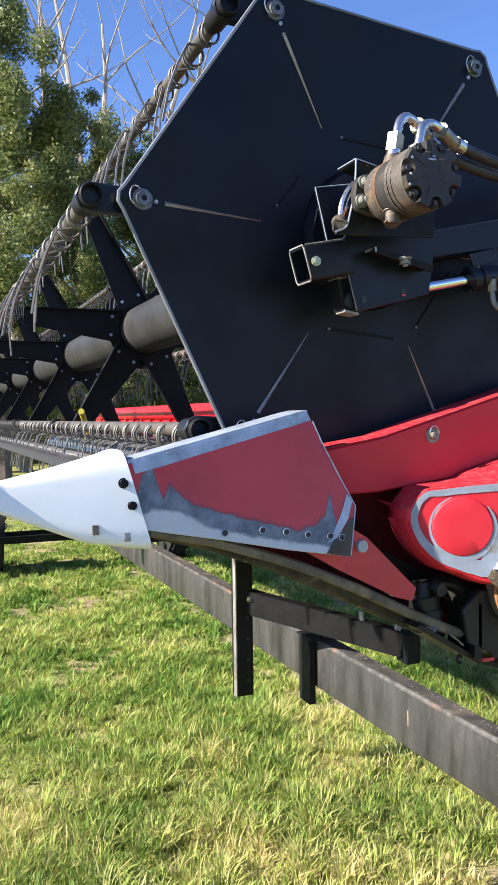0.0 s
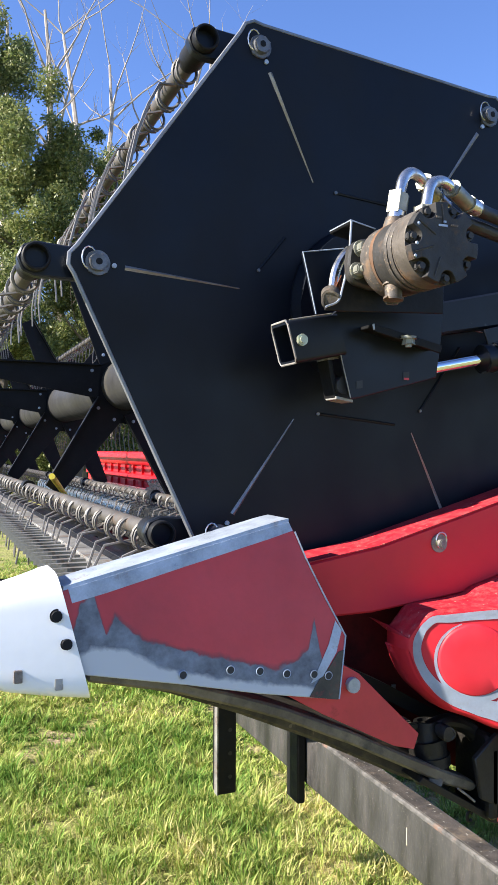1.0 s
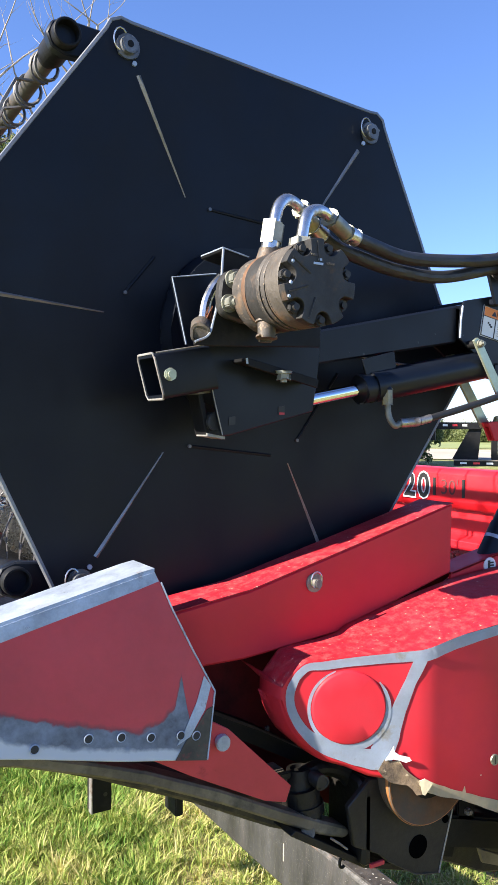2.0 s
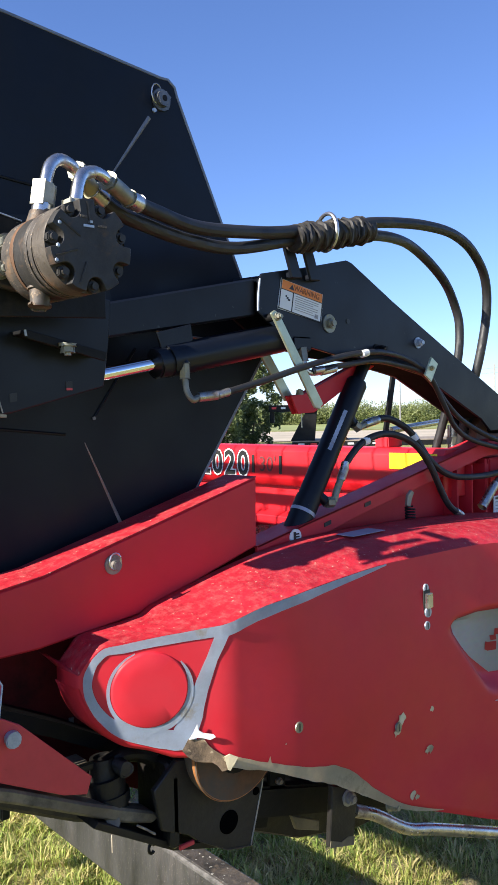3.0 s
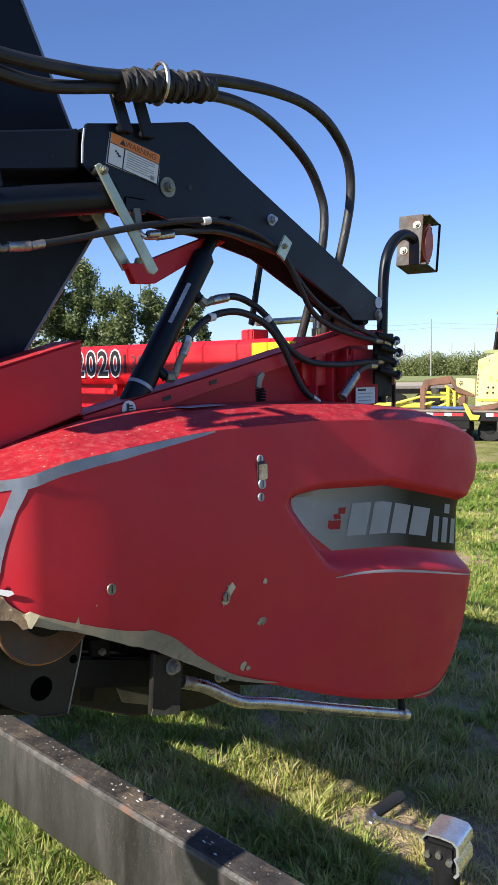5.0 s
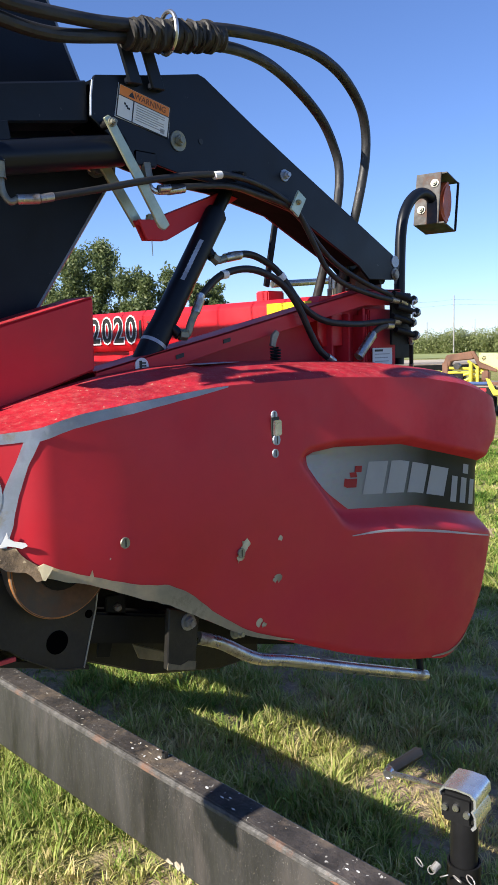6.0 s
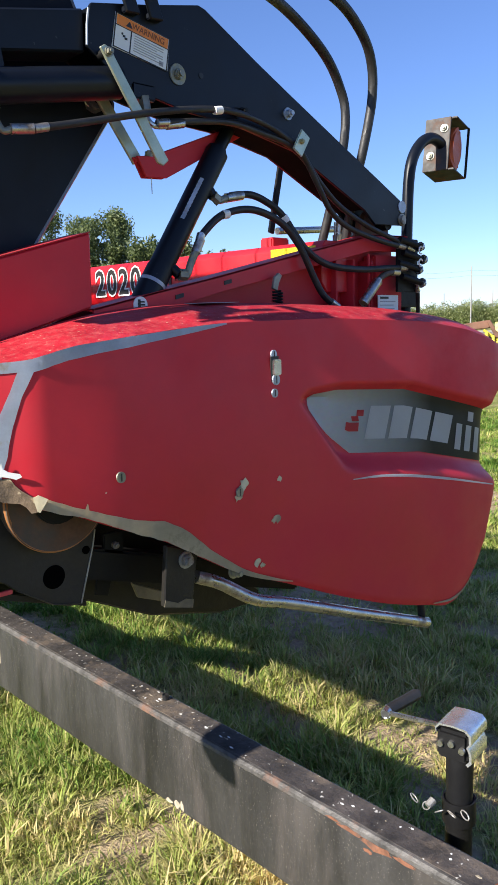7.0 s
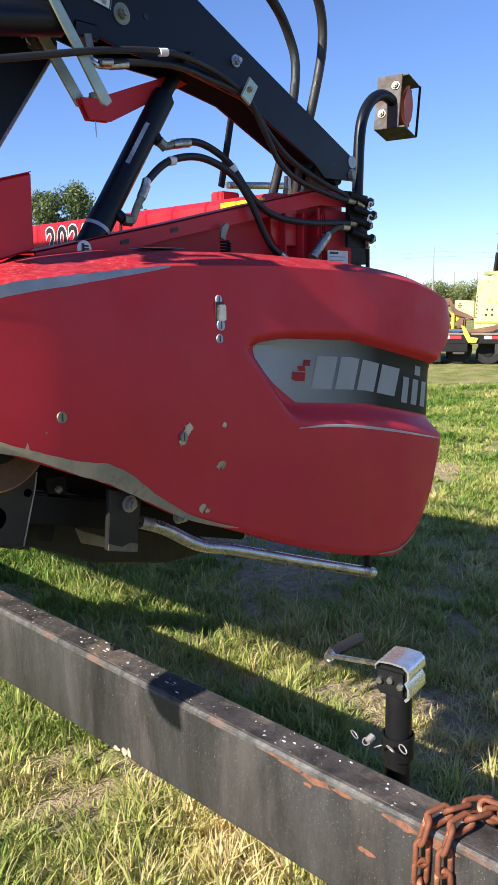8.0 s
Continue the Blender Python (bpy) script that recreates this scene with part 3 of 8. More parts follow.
for bear, dist, hgt, wid, sd, cnt in [(32.8, 42, 6.8, 4.6, 31, 26000), (37.2, 40, 5.4, 4.2, 32, 24000), (41.2, 44, 5.0, 3.0, 33, 14000), (28, 44, 7.4, 4.8, 34, 16000)]:
    tx, ty = polar(bear, dist)
    tree(tx, ty, hgt, wid, sd, cnt, 0.10, LEAF_GREY, 0.05, "small grey-green tree on the far lawn")

hb = []
rngh = np.random.default_rng(5)
for k in range(420):
    bx, by = polar(26 + 46 * k / 420, 128 + rngh.uniform(-2, 2))
    hb.append(((bx, by, rngh.uniform(0.3, 2.2)), (1.6, 1.4, rngh.uniform(1.1, 2.1))))
hv, hf = leaves(200000, hb, 0.16, 77)
hedge = raw("far_hedge", hv, hf, leaf_mat("hedge_leaves", (0.13, 0.17, 0.06), (0.23, 0.28, 0.11), (0.36, 0.39, 0.18), 0.42))
tagged(hedge, "long low band of green crop and bushes on the horizon", "hedge", kind="stuff")


POLE_GREY = mat("silver_grey_pole_wood", (0.30, 0.29, 0.28), 0.85, vary=0.2, scale=3)


def utility_pole(bear, dist, hgt, arm=True):
    x, y = polar(bear, dist)
    t = thing("utility_pole", (x, y, 0), "thin weathered wooden utility pole on the horizon", "pole", "utility poles along the road")
    part("post", cyl((x, y, 0), (x, y, hgt), 0.11, 0.08, 8), POLE_GREY, t)
    if arm:
        part("crossarm", box((x - 1.2, y - 0.06, hgt - 0.7), (x + 1.2, y + 0.06, hgt - 0.55), 0.01), WOOD, t)
    return t


POLES = [(58.4, 125, 8.6), (56.6, 150, 5.4), (59.8, 170, 6.2), (61.3, 210, 7.2), (52.0, 118, 8.5)]
for bear, dist, hgt in POLES:
    utility_pole(bear, dist, hgt, False)
wire = thing("power_line", (*polar(58.4, 125), 8), "thin sagging overhead power line between poles", "cable")
for dz in (8.0, 7.3):
    a, c, e = polar(52.0, 118), polar(58.4, 125), polar(75, 145)
    pts = []
    for p, q in ((a, c), (c, e)):
        for k in range(9):
            u = k / 8
            pts.append((p[0] + (q[0] - p[0]) * u, p[1] + (q[1] - p[1]) * u, dz - 0.9 * 4 * u * (1 - u) * 0.5))
    part("wire", tube(pts, 0.011, 4), RUBBER, wire)

# ---- header: sheet metal frame ----
WIDTH = 9.1
hdr = thing("grain_header", (0.6, 4.5, 0.6), "red steel frame of a wide grain header on a trailer", "harvester header")
# end sheet: shade behind the side shield is put into its dark red
part("end_sheet", prism([(-0.24, 1.50), (-0.36, 1.30), (0.03, 1.14), (0.30, 1.00), (0.75, 0.86), (1.15, 0.84), (1.15, 1.50), (0.46, 1.52), (0.30, 1.44), (-0.10, 1.44)], -0.030, -0.022, 0.001), mat("shade_darkened_red_sheet", (0.14, 0.006, 0.010), 0.6, spec=0.2, vary=0.35, scale=6, second=(0.03, 0.008, 0.008), second_scale=3, second_lo=0.45, second_hi=0.65), hdr, "inner end sheet, red darkened for the shade behind the shield")
bm = prism([(-0.206, 1.506), (-0.152, 1.408), (-0.057, 1.410), (0.147, 1.433), (0.439, 1.524), (0.442, 1.668), (0.173, 1.592), (-0.045, 1.532)], -0.133, -0.035, 0.004)
sup = part("arm_support", bm, RED, hdr, "faded red box-section support with a chalky top")
bm = B()
for (xa, za), (xb, zb_) in zip([(-0.200, 1.509), (-0.045, 1.5335), (0.173, 1.5935)], [(-0.045, 1.5335), (0.173, 1.5935), (0.440, 1.6685)]):
    q = [bm.verts.new(p) for p in ((xa, -0.1336, za + 0.001), (xb, -0.1336, zb_ + 0.001), (xb, -0.0345, zb_ + 0.001), (xa, -0.0345, za + 0.001))]
    bm.faces.new(q)
bmesh.ops.remove_doubles(bm, verts=bm.verts, dist=0.002)
bmesh.ops.solidify(bm, geom=bm.faces[:], thickness=0.002)
part("chalky_top", bm, RED_DUSTY, sup, "sun-bleached flaking red top")
part("pin", bolt((0.091, -0.133, 1.534), 0.008, 0.014, washer=0.018, n=12), SCUFF, sup, "pin with a washer and split ring")
part("split_ring", tube([(0.088 + 0.012 * math.cos(a), -0.146, 1.541 + 0.015 * math.sin(a)) for a in np.linspace(0, 6.283, 14)[:-1]], 0.0017, 5, closed=True), STEEL, sup)
RAIL_TOP = [(0.445, 1.522), (0.60, 1.556), (0.774, 1.592), (1.061, 1.656), (1.324, 1.712), (1.48, 1.716)]
rail = part("rail_plate", prism(RAIL_TOP + [(1.48, 1.672), (1.315, 1.668), (1.061, 1.615), (0.774, 1.555), (0.60, 1.512), (0.445, 1.480)], -0.127, -0.119, 0.001), RED, hdr, "dull red upper rail of the inner side plate")
part("rail_flange", prism(RAIL_TOP + [(x, z - 0.004) for x, z in reversed(RAIL_TOP)], -0.127, -0.060, 0.0), RED, rail)
part("rail_web", prism([(0.44, 1.470), (0.60, 1.552), (0.774, 1.588), (1.061, 1.652), (1.324, 1.708), (1.48, 1.710), (1.485, 1.47), (0.9, 1.45)], -0.072, -0.066, 0.001), RED, rail, "recessed red web in shade")
for xr_ in (1.184, 1.254, 1.33):
    part("rib", box((xr_, -0.118, 1.50), (xr_ + 0.007, -0.072, 1.645), 0.001), RED, rail)
for sx, sz in ((0.80, 1.578), (0.66, 1.546)):
    part("slot", prism([(sx - 0.011, sz - 0.006), (sx + 0.011, sz - 0.001), (sx + 0.011, sz + 0.008), (sx - 0.011, sz + 0.003)], -0.129, -0.126, 0), INK, rail)
bm = box((1.345, -0.118, 1.50), (1.47, -0.075, 1.66), 0.004)
part("valve_mount", bm, RED, hdr, "dark red bracket behind the hose couplers")
# round tag and serial plate
tg = part("round_tag", cyl((0.556, -0.127, 1.529), (0.556, -0.130, 1.529), 0.017, n=24), DECAL_WHITE, rail, "round white tag with black print")
for px_, pz, sx, sz in ((-0.004, 0.0, 0.003, 0.011), (0.003, 0.006, 0.006, 0.0016), (0.004, 0.0, 0.006, 0.0016), (0.003, -0.006, 0.006, 0.0016), (-0.001, -0.011, 0.006, 0.0016)):
    part("print_bar", box((0.556 + px_ - sx, -0.1315, 1.529 + pz - sz), (0.556 + px_ + sx, -0.1298, 1.529 + pz + sz), 0), INK, tg)
sp = part("serial_plate", box((1.345, -0.1300, 1.505), (1.435, -0.1275, 1.552), 0), DECAL_WHITE, rail, "white label with small dark print")
for k, (a, c) in enumerate(((0.1, 0.5), (0.1, 0.85), (0.1, 0.75), (0.1, 0.8))):
    z = 1.545 - k * 0.010
    part("print_bar", box((1.345 + 0.09 * a, -0.1312, z - (0.003 if k == 0 else 0.0012)), (1.345 + 0.09 * c, -0.1298, z + (0.003 if k == 0 else 0.0012)), 0), INK if k == 0 else GREY_INK, sp)

# back sheet with its top beam, text and ribs
bs = part("top_beam", prism([(1.15, 1.585), (1.15, 1.675), (1.165, 1.692), (1.25, 1.692), (1.25, 1.56), (1.17, 1.56)], -0.10, WIDTH, 0.002), RED_BACK, hdr, "bright red rear top beam")
part("back_sheet", box((1.195, -0.10, 0.85), (1.203, WIDTH, 1.57), 0), RED_BACK, hdr)
bm = prism([(1.165, 1.425), (1.165, 1.455), (1.20, 1.475), (1.20, 1.405)], -0.10, WIDTH, 0.002)
part("mid_rib", bm, RED_BACK, hdr)
for k in range(26):
    y = 0.06 + k * 0.345
    part("rib", prism([(1.172, 1.47), (1.172, 1.56), (1.197, 1.565), (1.197, 1.465)], y, y + 0.022, 0.001), RED_BACK, hdr)
    part("rib", prism([(1.172, 1.10), (1.172, 1.40), (1.197, 1.41), (1.197, 1.08)], y + 0.01, y + 0.03, 0.001), RED_BACK, hdr)
for k, ch_ in enumerate("2020"):
    yy = 0.830 - (k - 1.5) * 0.0705
    lettering(ch_, 0.118, pose(1.1485, yy, 1.626, 90, 0, -90), DECAL_WHITE, "number_outline", bs, "white digit outline", 0.0006, bold=0.0075)
    lettering(ch_, 0.118, pose(1.1476, yy, 1.626, 90, 0, -90), INK, "number", bs, "black digit of the model number", 0.0003, bold=0.0025)
lettering("30'", 0.072, pose(1.1484, 0.60, 1.628, 90, 0, -90), mat("worn_dark_print", (0.12, 0.03, 0.03), 0.6, vary=0.3), "width_print", bs, "worn dark print", 0.0004)
for yy in (0.672, 0.538):
    part("print_bar", box((1.1478, yy - 0.006, 1.60), (1.1496, yy + 0.006, 1.66), 0), INK, bs)
part("reflector", box((1.1465, -0.08, 1.634), (1.149, 0.083, 1.680), 0.0005), YELLOW_TAPE, bs, "yellow reflective sticker")

# floor, cutter bar and skid
SKID = mat("muddy_worn_skid", (0.15, 0.125, 0.085), 0.55, metal=0.2, vary=0.45, scale=9, bump=0.15, second=(0.05, 0.045, 0.03), second_scale=6, second_lo=0.5, second_hi=0.65)
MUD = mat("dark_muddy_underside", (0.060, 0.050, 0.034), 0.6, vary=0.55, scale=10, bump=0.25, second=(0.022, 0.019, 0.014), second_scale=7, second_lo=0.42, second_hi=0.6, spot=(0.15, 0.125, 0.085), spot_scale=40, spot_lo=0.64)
part("floor_sheet", prism([(-0.42, 1.440), (-0.40, 1.455), (0.0, 1.26), (0.30, 1.09), (0.75, 0.93), (1.20, 0.90), (1.20, 0.888), (0.74, 0.915), (0.29, 1.072), (-0.02, 1.24)], -0.10, WIDTH, 0.0), BLACK_DULL, hdr, "dark underside sheet")
kb = part("cutter_bar", box((-0.46, -0.09, 1.425), (-0.38, WIDTH, 1.447), 0.002), SCUFF, hdr, "worn steel cutter bar")
gverts = [(-0.46, -0.014), (-0.46, 0.014), (-0.53, 0.010), (-0.575, 0.0), (-0.53, -0.010)]
gm = finish(prism(gverts, 1.420, 1.443, 0.0, axis="z"), "guard", SCUFF, 0)
for k in range(60):
    ob = new("guard", gm)
    ob.location = (0, 0.04 + k * 0.076, 0)
    ob.parent = kb
bm = B()
for k in range(60, 118):
    b2 = prism(gverts, 1.420, 1.443, 0.0, axis="z")
    b2.transform(Matrix.Translation((0, 0.04 + k * 0.076, 0)))
    join(bm, b2)
tagged(part("guard_rest", bm, SCUFF, kb, smooth=0), kind="stuff")
part("skid", prism([(-0.60, 1.372), (-0.46, 1.345), (-0.344, 1.307), (-0.272, 1.281), (-0.14, 1.223), (-0.012, 1.158), (0.06, 1.124), (0.119, 1.098), (0.128, 1.085), (0.115, 1.078), (0.06, 1.098), (-0.012, 1.134), (-0.14, 1.199), (-0.272, 1.259), (-0.347, 1.287), (-0.47, 1.328), (-0.603, 1.358)], -0.205, -0.16, 0.004), SKID, hdr, "scuffed lower skid edge")
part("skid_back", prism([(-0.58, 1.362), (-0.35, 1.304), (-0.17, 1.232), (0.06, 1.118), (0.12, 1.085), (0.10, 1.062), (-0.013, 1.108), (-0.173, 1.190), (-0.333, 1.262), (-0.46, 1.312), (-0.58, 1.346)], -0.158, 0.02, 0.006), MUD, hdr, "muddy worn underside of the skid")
bm = prism([(-0.30, 1.32), (-0.165, 1.345), (-0.131, 1.325), (-0.008, 1.205), (-0.018, 1.178), (-0.06, 1.19), (-0.20, 1.262)], -0.212, -0.204, 0.001)
heel = part("divider_heel", bm, RED_DIV, hdr, "dull red lower divider bracket")
part("bolt", bolt((-0.146, -0.212, 1.308), 0.013, 0.01, n=14), BARE, heel)

# pale solid tabs painted for the light seen through two slots
for sx, sz in ((0.006, 1.232), (0.052, 1.224)):
    part("slot", prism([(sx - 0.004, sz - 0.014), (sx + 0.005, sz - 0.014), (sx + 0.006, sz + 0.014), (sx - 0.003, sz + 0.014)], -0.0345, -0.029, 0.001), SCUFF, hdr)
# yellow crop rods inside the header
crd = thing("crop_rod", (-0.39, 1.62, 1.50), "short yellow painted rod standing in the header", "rod")
part("rod", cyl((-0.386, 1.62, 1.612), (-0.223, 2.298, 1.501), 0.012, n=10), YELLOW, crd)
# crop auger in the trough
aug = thing("auger", (0.72, 4.5, 1.15), "worn grey steel cross auger in the header trough", "auger")
part("auger_tube", cyl((0.72, 0.0, 1.22), (0.72, WIDTH - 0.1, 1.22), 0.20, n=28), STEEL, aug)
bm = B()
last = None
for k in range(200):
    a, y = k * 0.42, 0.05 + k * 0.020
    pair = [bm.verts.new((0.72 + r * math.cos(a), y, 1.22 + r * math.sin(a))) for r in (0.195, 0.30)]
    if last:
        bm.faces.new((last[0], last[1], pair[1], pair[0]))
    last = pair
bmesh.ops.solidify(bm, geom=bm.faces[:], thickness=0.004)
part("flighting", bm, STEEL, aug)

# ---- reel ----
CX, CZ, RB = 0.0, 2.0, 0.55
reel = thing("reel", (CX, 4.5, CZ), "six-bat pickup reel with a black hexagonal end shield", "reel")


def spoke(deg, r):
    a = radians(deg - 5)
    return Vector((CX + r * math.cos(a), 0, CZ + r * math.sin(a)))


HEX = (180, 120, 60, 0, -60, -120)
outline = []
for d in HEX:
    a = radians(d - 5)
    u, t = Vector((math.cos(a), math.sin(a))), Vector((-math.sin(a), math.cos(a)))
    c = Vector((CX, CZ)) + u * 0.600
    for s in (0.026, 0.010, -0.010, -0.026):
        q = c + t * s - u * (0.012 if abs(s) > 0.02 else 0.0)
        outline.append((q.x, q.y))
plate = part("end_shield", prism(outline, 0.0, 0.004, 0.0), SHIELD_BLACK, reel, "glossy black hexagonal sheet shield with raised ribs")
bm = B()
rim = [Vector((p[0], 0.003, p[1])) for p in outline]
tube(rim, 0.0048, 6, bm, closed=True)
part("rim", bm, mat("scuffed_shield_edge", (0.20, 0.21, 0.23), 0.4, metal=0.4, vary=0.3, scale=8), plate, "edge worn to bare metal")
RIBM = mat("rib_scuffed_ridge", (0.30, 0.28, 0.26), 0.4, metal=0.45, vary=0.3, scale=16)
CAPM = mat("dull_cap_steel", (0.13, 0.135, 0.145), 0.4, metal=0.4, vary=0.4, scale=30)
for d in HEX:
    a, c = spoke(d, 0.50), spoke(d, 0.275)
    u = (c - a).normalized()
    t = Vector((-u.z, 0, u.x))
    bm = B()
    n = 12
    rows = []
    for k in range(n + 1):
        q = a.lerp(c, k / n)
        w = 0.0048 * (1 - 0.75 * k / n)
        rows.append([bm.verts.new(q + t * w + Vector((0, 0.0002, 0))), bm.verts.new(q + Vector((0, -0.006 * (1 - 0.7 * k / n) * min(1, k + 0.3), 0))), bm.verts.new(q - t * w + Vector((0, 0.0002, 0)))])
    for k in range(n):
        for s in (0, 1):
            bm.faces.new((rows[k][s], rows[k][s + 1], rows[k + 1][s + 1], rows[k + 1][s]))
    part("rib", bm, RIBM, plate)
    p = spoke(d, RB)
    hub = B()
    cyl((p.x, 0.0, p.z), (p.x, -0.005, p.z), 0.0225, n=24, w=0.001, bm=hub)
    cyl((p.x, -0.004, p.z), (p.x, -0.016, p.z), 0.0165, 0.0155, n=20, w=0.002, bm=hub)
    piv = part("pivot_cap", hub, CAPM, plate)
    part("cap_centre", cyl((p.x, -0.0155, p.z), (p.x, -0.0175, p.z), 0.006, n=14, w=0.001), BLACK_DULL, plate)
    part("cotter", tube([(p.x - 0.017 + 0.013 * math.cos(w), -0.012, p.z + 0.006 + 0.020 * math.sin(w)) for w in np.linspace(0.7, 4.6, 9)], 0.0014, 5), STEEL, plate)
    part("rivet", cyl(spoke(d, RB - 0.030), spoke(d, RB - 0.030) + Vector((0, -0.004, 0)), 0.0045, n=10), BARE, plate)
# pressed creases and small rivets round the hub
for (xa, za), (xb, zb_) in (((-0.066, 2.234), (0.070, 2.223)), ((-0.235, 2.062), (-0.178, 2.132)), ((-0.105, 1.786), (0.075, 1.767)), ((0.137, 1.797), (0.238, 1.936))):
    p, q = Vector((xa, -0.0005, za)), Vector((xb, -0.0005, zb_))
    part("crease", tube([p, q], 0.0030, 6), SHIELD_BLACK, plate)
    part("rivet", cyl(p, p + Vector((0, -0.004, 0)), 0.0035, n=8), CAPM, plate)
hubm = B()
cyl((CX, -0.002, CZ), (CX, -0.04, CZ), 0.168, 0.160, n=40, w=0.004, bm=hubm)
cyl((CX, -0.05, CZ), (CX, -0.10, CZ), 0.07, n=30, w=0.003, bm=hubm)
hb_ = part("drive_hub", hubm, BLACK, reel, "black round drive hub")
for k in range(8):
    a = k * math.pi / 4 + 0.2
    part("bolt", bolt((CX + 0.105 * math.cos(a), -0.048, CZ + 0.105 * math.sin(a)), 0.007, 0.006), BLACK_DULL, hb_)

cm = B()
cyl((CX, 0.02, CZ), (CX, WIDTH - 0.05, CZ), 0.113, n=28, bm=cm)
part("core_tube", cm, CORE_GREY, reel, "worn grey steel core tube")
SPIDERS = (2.05, 3.68, 5.25, 6.95, 8.60)
OFF = Vector((-0.105, 0, 0.006))
for ys in SPIDERS:
    hub = prism([(CX + 0.20 * math.cos(radians(k * 60 - 5)), CZ + 0.20 * math.sin(radians(k * 60 - 5))) for k in range(6)], ys, ys + 0.008, 0.001)
    sp_ = part("spider", hub, BLACK_DULL, reel, "black bolted reel spider")
    for d in HEX:
        a, c = spoke(d, 0.12), spoke(d, 0.56)
        u = (c - a).normalized()
        t = Vector((-u.z, 0, u.x))
        pts = [(q.x, q.z) for q in (a + t * 0.075, c + t * 0.038, c - t * 0.038, a - t * 0.075)]
        ar = prism(pts, ys - 0.007, ys - 0.001, 0.001)
        prism([(q.x, q.z) for q in (a - t * 0.069, c - t * 0.032, c - t * 0.038, a - t * 0.075)], ys - 0.035, ys - 0.001, 0, ar)
        arm_ = part("arm", ar, BLACK_DULL, sp_)
    for d in range(12):
        a = radians(d * 30 + 10)
        part("bolt", bolt((CX + 0.165 * math.cos(a), ys - 0.007, CZ + 0.165 * math.sin(a)), 0.008, 0.007), BARE, sp_)

# one spring tine, shared by all that hang near the end shield
tb = B()
coil = [(-0.025 * math.sin(a), -0.016 + a * 0.0032, -0.016 + 0.028 * math.cos(a)) for a in np.linspace(0, 2 * math.pi * 1.65, 26)]
wirep = coil + [(-0.036, 0.018, -0.062), (-0.044, 0.018, -0.115), (-0.046, 0.018, -0.18), (-0.036, 0.018, -0.258)]
tube(wirep, 0.0034, 5, tb)
TINE_MESH = finish(tb, "tine", TINE, 60)
for d in HEX:
    c = spoke(d, RB) + OFF
    c.y = 0
    tb = pipe((c.x, 0.100, c.z), (c.x, WIDTH - 0.1, c.z), 0.0170, 0.0135, 20)
    bat = part("bat_tube", tb, TUBE_GREY, reel, "weathered grey bat tube with spring tines")
    p = spoke(d, RB)
    cr = B()
    L = [(p.x + 0.032, p.z - 0.028), (p.x + 0.032, p.z + 0.028), (c.x, c.z + 0.032), (c.x - 0.023, c.z + 0.023), (c.x - 0.033, c.z), (c.x - 0.023, c.z - 0.023), (c.x, c.z - 0.032)]
    part("crank_arm", prism(L, 0.030, 0.052, 0.003), BLACK, reel, "black crank arm")
    part("clamp", pipe((c.x, 0.010, c.z), (c.x, 0.110, c.z), 0.0255, 0.0198, 24), BLACK_DULL, bat)
    for k in range(26):
        ob = new("tine", TINE_MESH)
        ob.location = (c.x, 0.13 + k * 0.125, c.z)
        ob.rotation_euler = (radians(random.uniform(-7, 4)), radians(random.uniform(2, 22)), radians(random.uniform(-14, 14)))
        ob.parent = bat
    bm = B()
    for k in range(26, 71):
        yq = 0.13 + k * 0.125
        tube([(c.x, yq, c.z - 0.02), (c.x - 0.036, yq + 0.02, c.z - 0.075), (c.x - 0.046, yq + 0.02, c.z - 0.17), (c.x - 0.036, yq + 0.02, c.z - 0.258)], 0.0035, 4, bm, caps=False)
        tube([(c.x - 0.034 * math.sin(a), yq, c.z - 0.016 + 0.034 * math.cos(a)) for a in np.linspace(0, 6.28, 9)[:-1]], 0.0038, 4, bm, closed=True)
    tagged(part("tine_rest", bm, TINE, bat), kind="stuff")
    for ys in SPIDERS:
        part("clamp", cyl((c.x, ys - 0.03, c.z), (c.x, ys + 0.03, c.z), 0.028, n=14, w=0.002), BLACK_DULL, bat)

# ---- reel arm, bracket and drive motor ----
arm = thing("lift_boom", (0.7, -0.1, 1.9), "black welded reel lift arm with a warning label", "lift arm")
AY0, AY1 = -0.128, -0.040
MATTE = mat("matte_black_underside", (0.008, 0.008, 0.009), 0.9, spec=0.05, vary=0.3)
body = part("arm_body", prism([(0.02, 1.985), (0.096, 2.004), (0.46, 2.083), (0.46, 2.004), (0.10, 1.941), (0.02, 1.93)], AY0 + 0.008, AY1, 0.004), BLACK, arm)
out = [(0.462, 2.078), (0.470, 2.092), (0.60, 2.118), (0.734, 2.148), (0.752, 2.144), (0.93, 2.052), (1.460, 1.799), (1.466, 1.773), (1.446, 1.742), (1.33, 1.738), (1.285, 1.772), (1.02, 1.888), (0.83, 1.922), (0.70, 1.928), (0.60, 1.945), (0.535, 1.958), (0.455, 2.012)]
gus = part("arm_plate", prism(out, AY0 - 0.004, AY0 + 0.004, 0.0012), BLACK, arm, "black profiled side plate")
part("arm_plate", prism(out, AY1 - 0.004, AY1 + 0.004, 0.0012), BLACK, arm)
part("arm_top", prism([(0.462, 2.082), (0.734, 2.146), (0.752, 2.142), (1.456, 1.799), (1.452, 1.793), (0.75, 2.134), (0.734, 2.138), (0.466, 2.074)], AY0, AY1, 0.0), BLACK, arm)
part("arm_underside", prism([(0.83, 1.924), (1.02, 1.890), (1.285, 1.774), (1.285, 1.782), (1.02, 1.898), (0.83, 1.932)], AY0, AY1, 0.0), MATTE, arm)
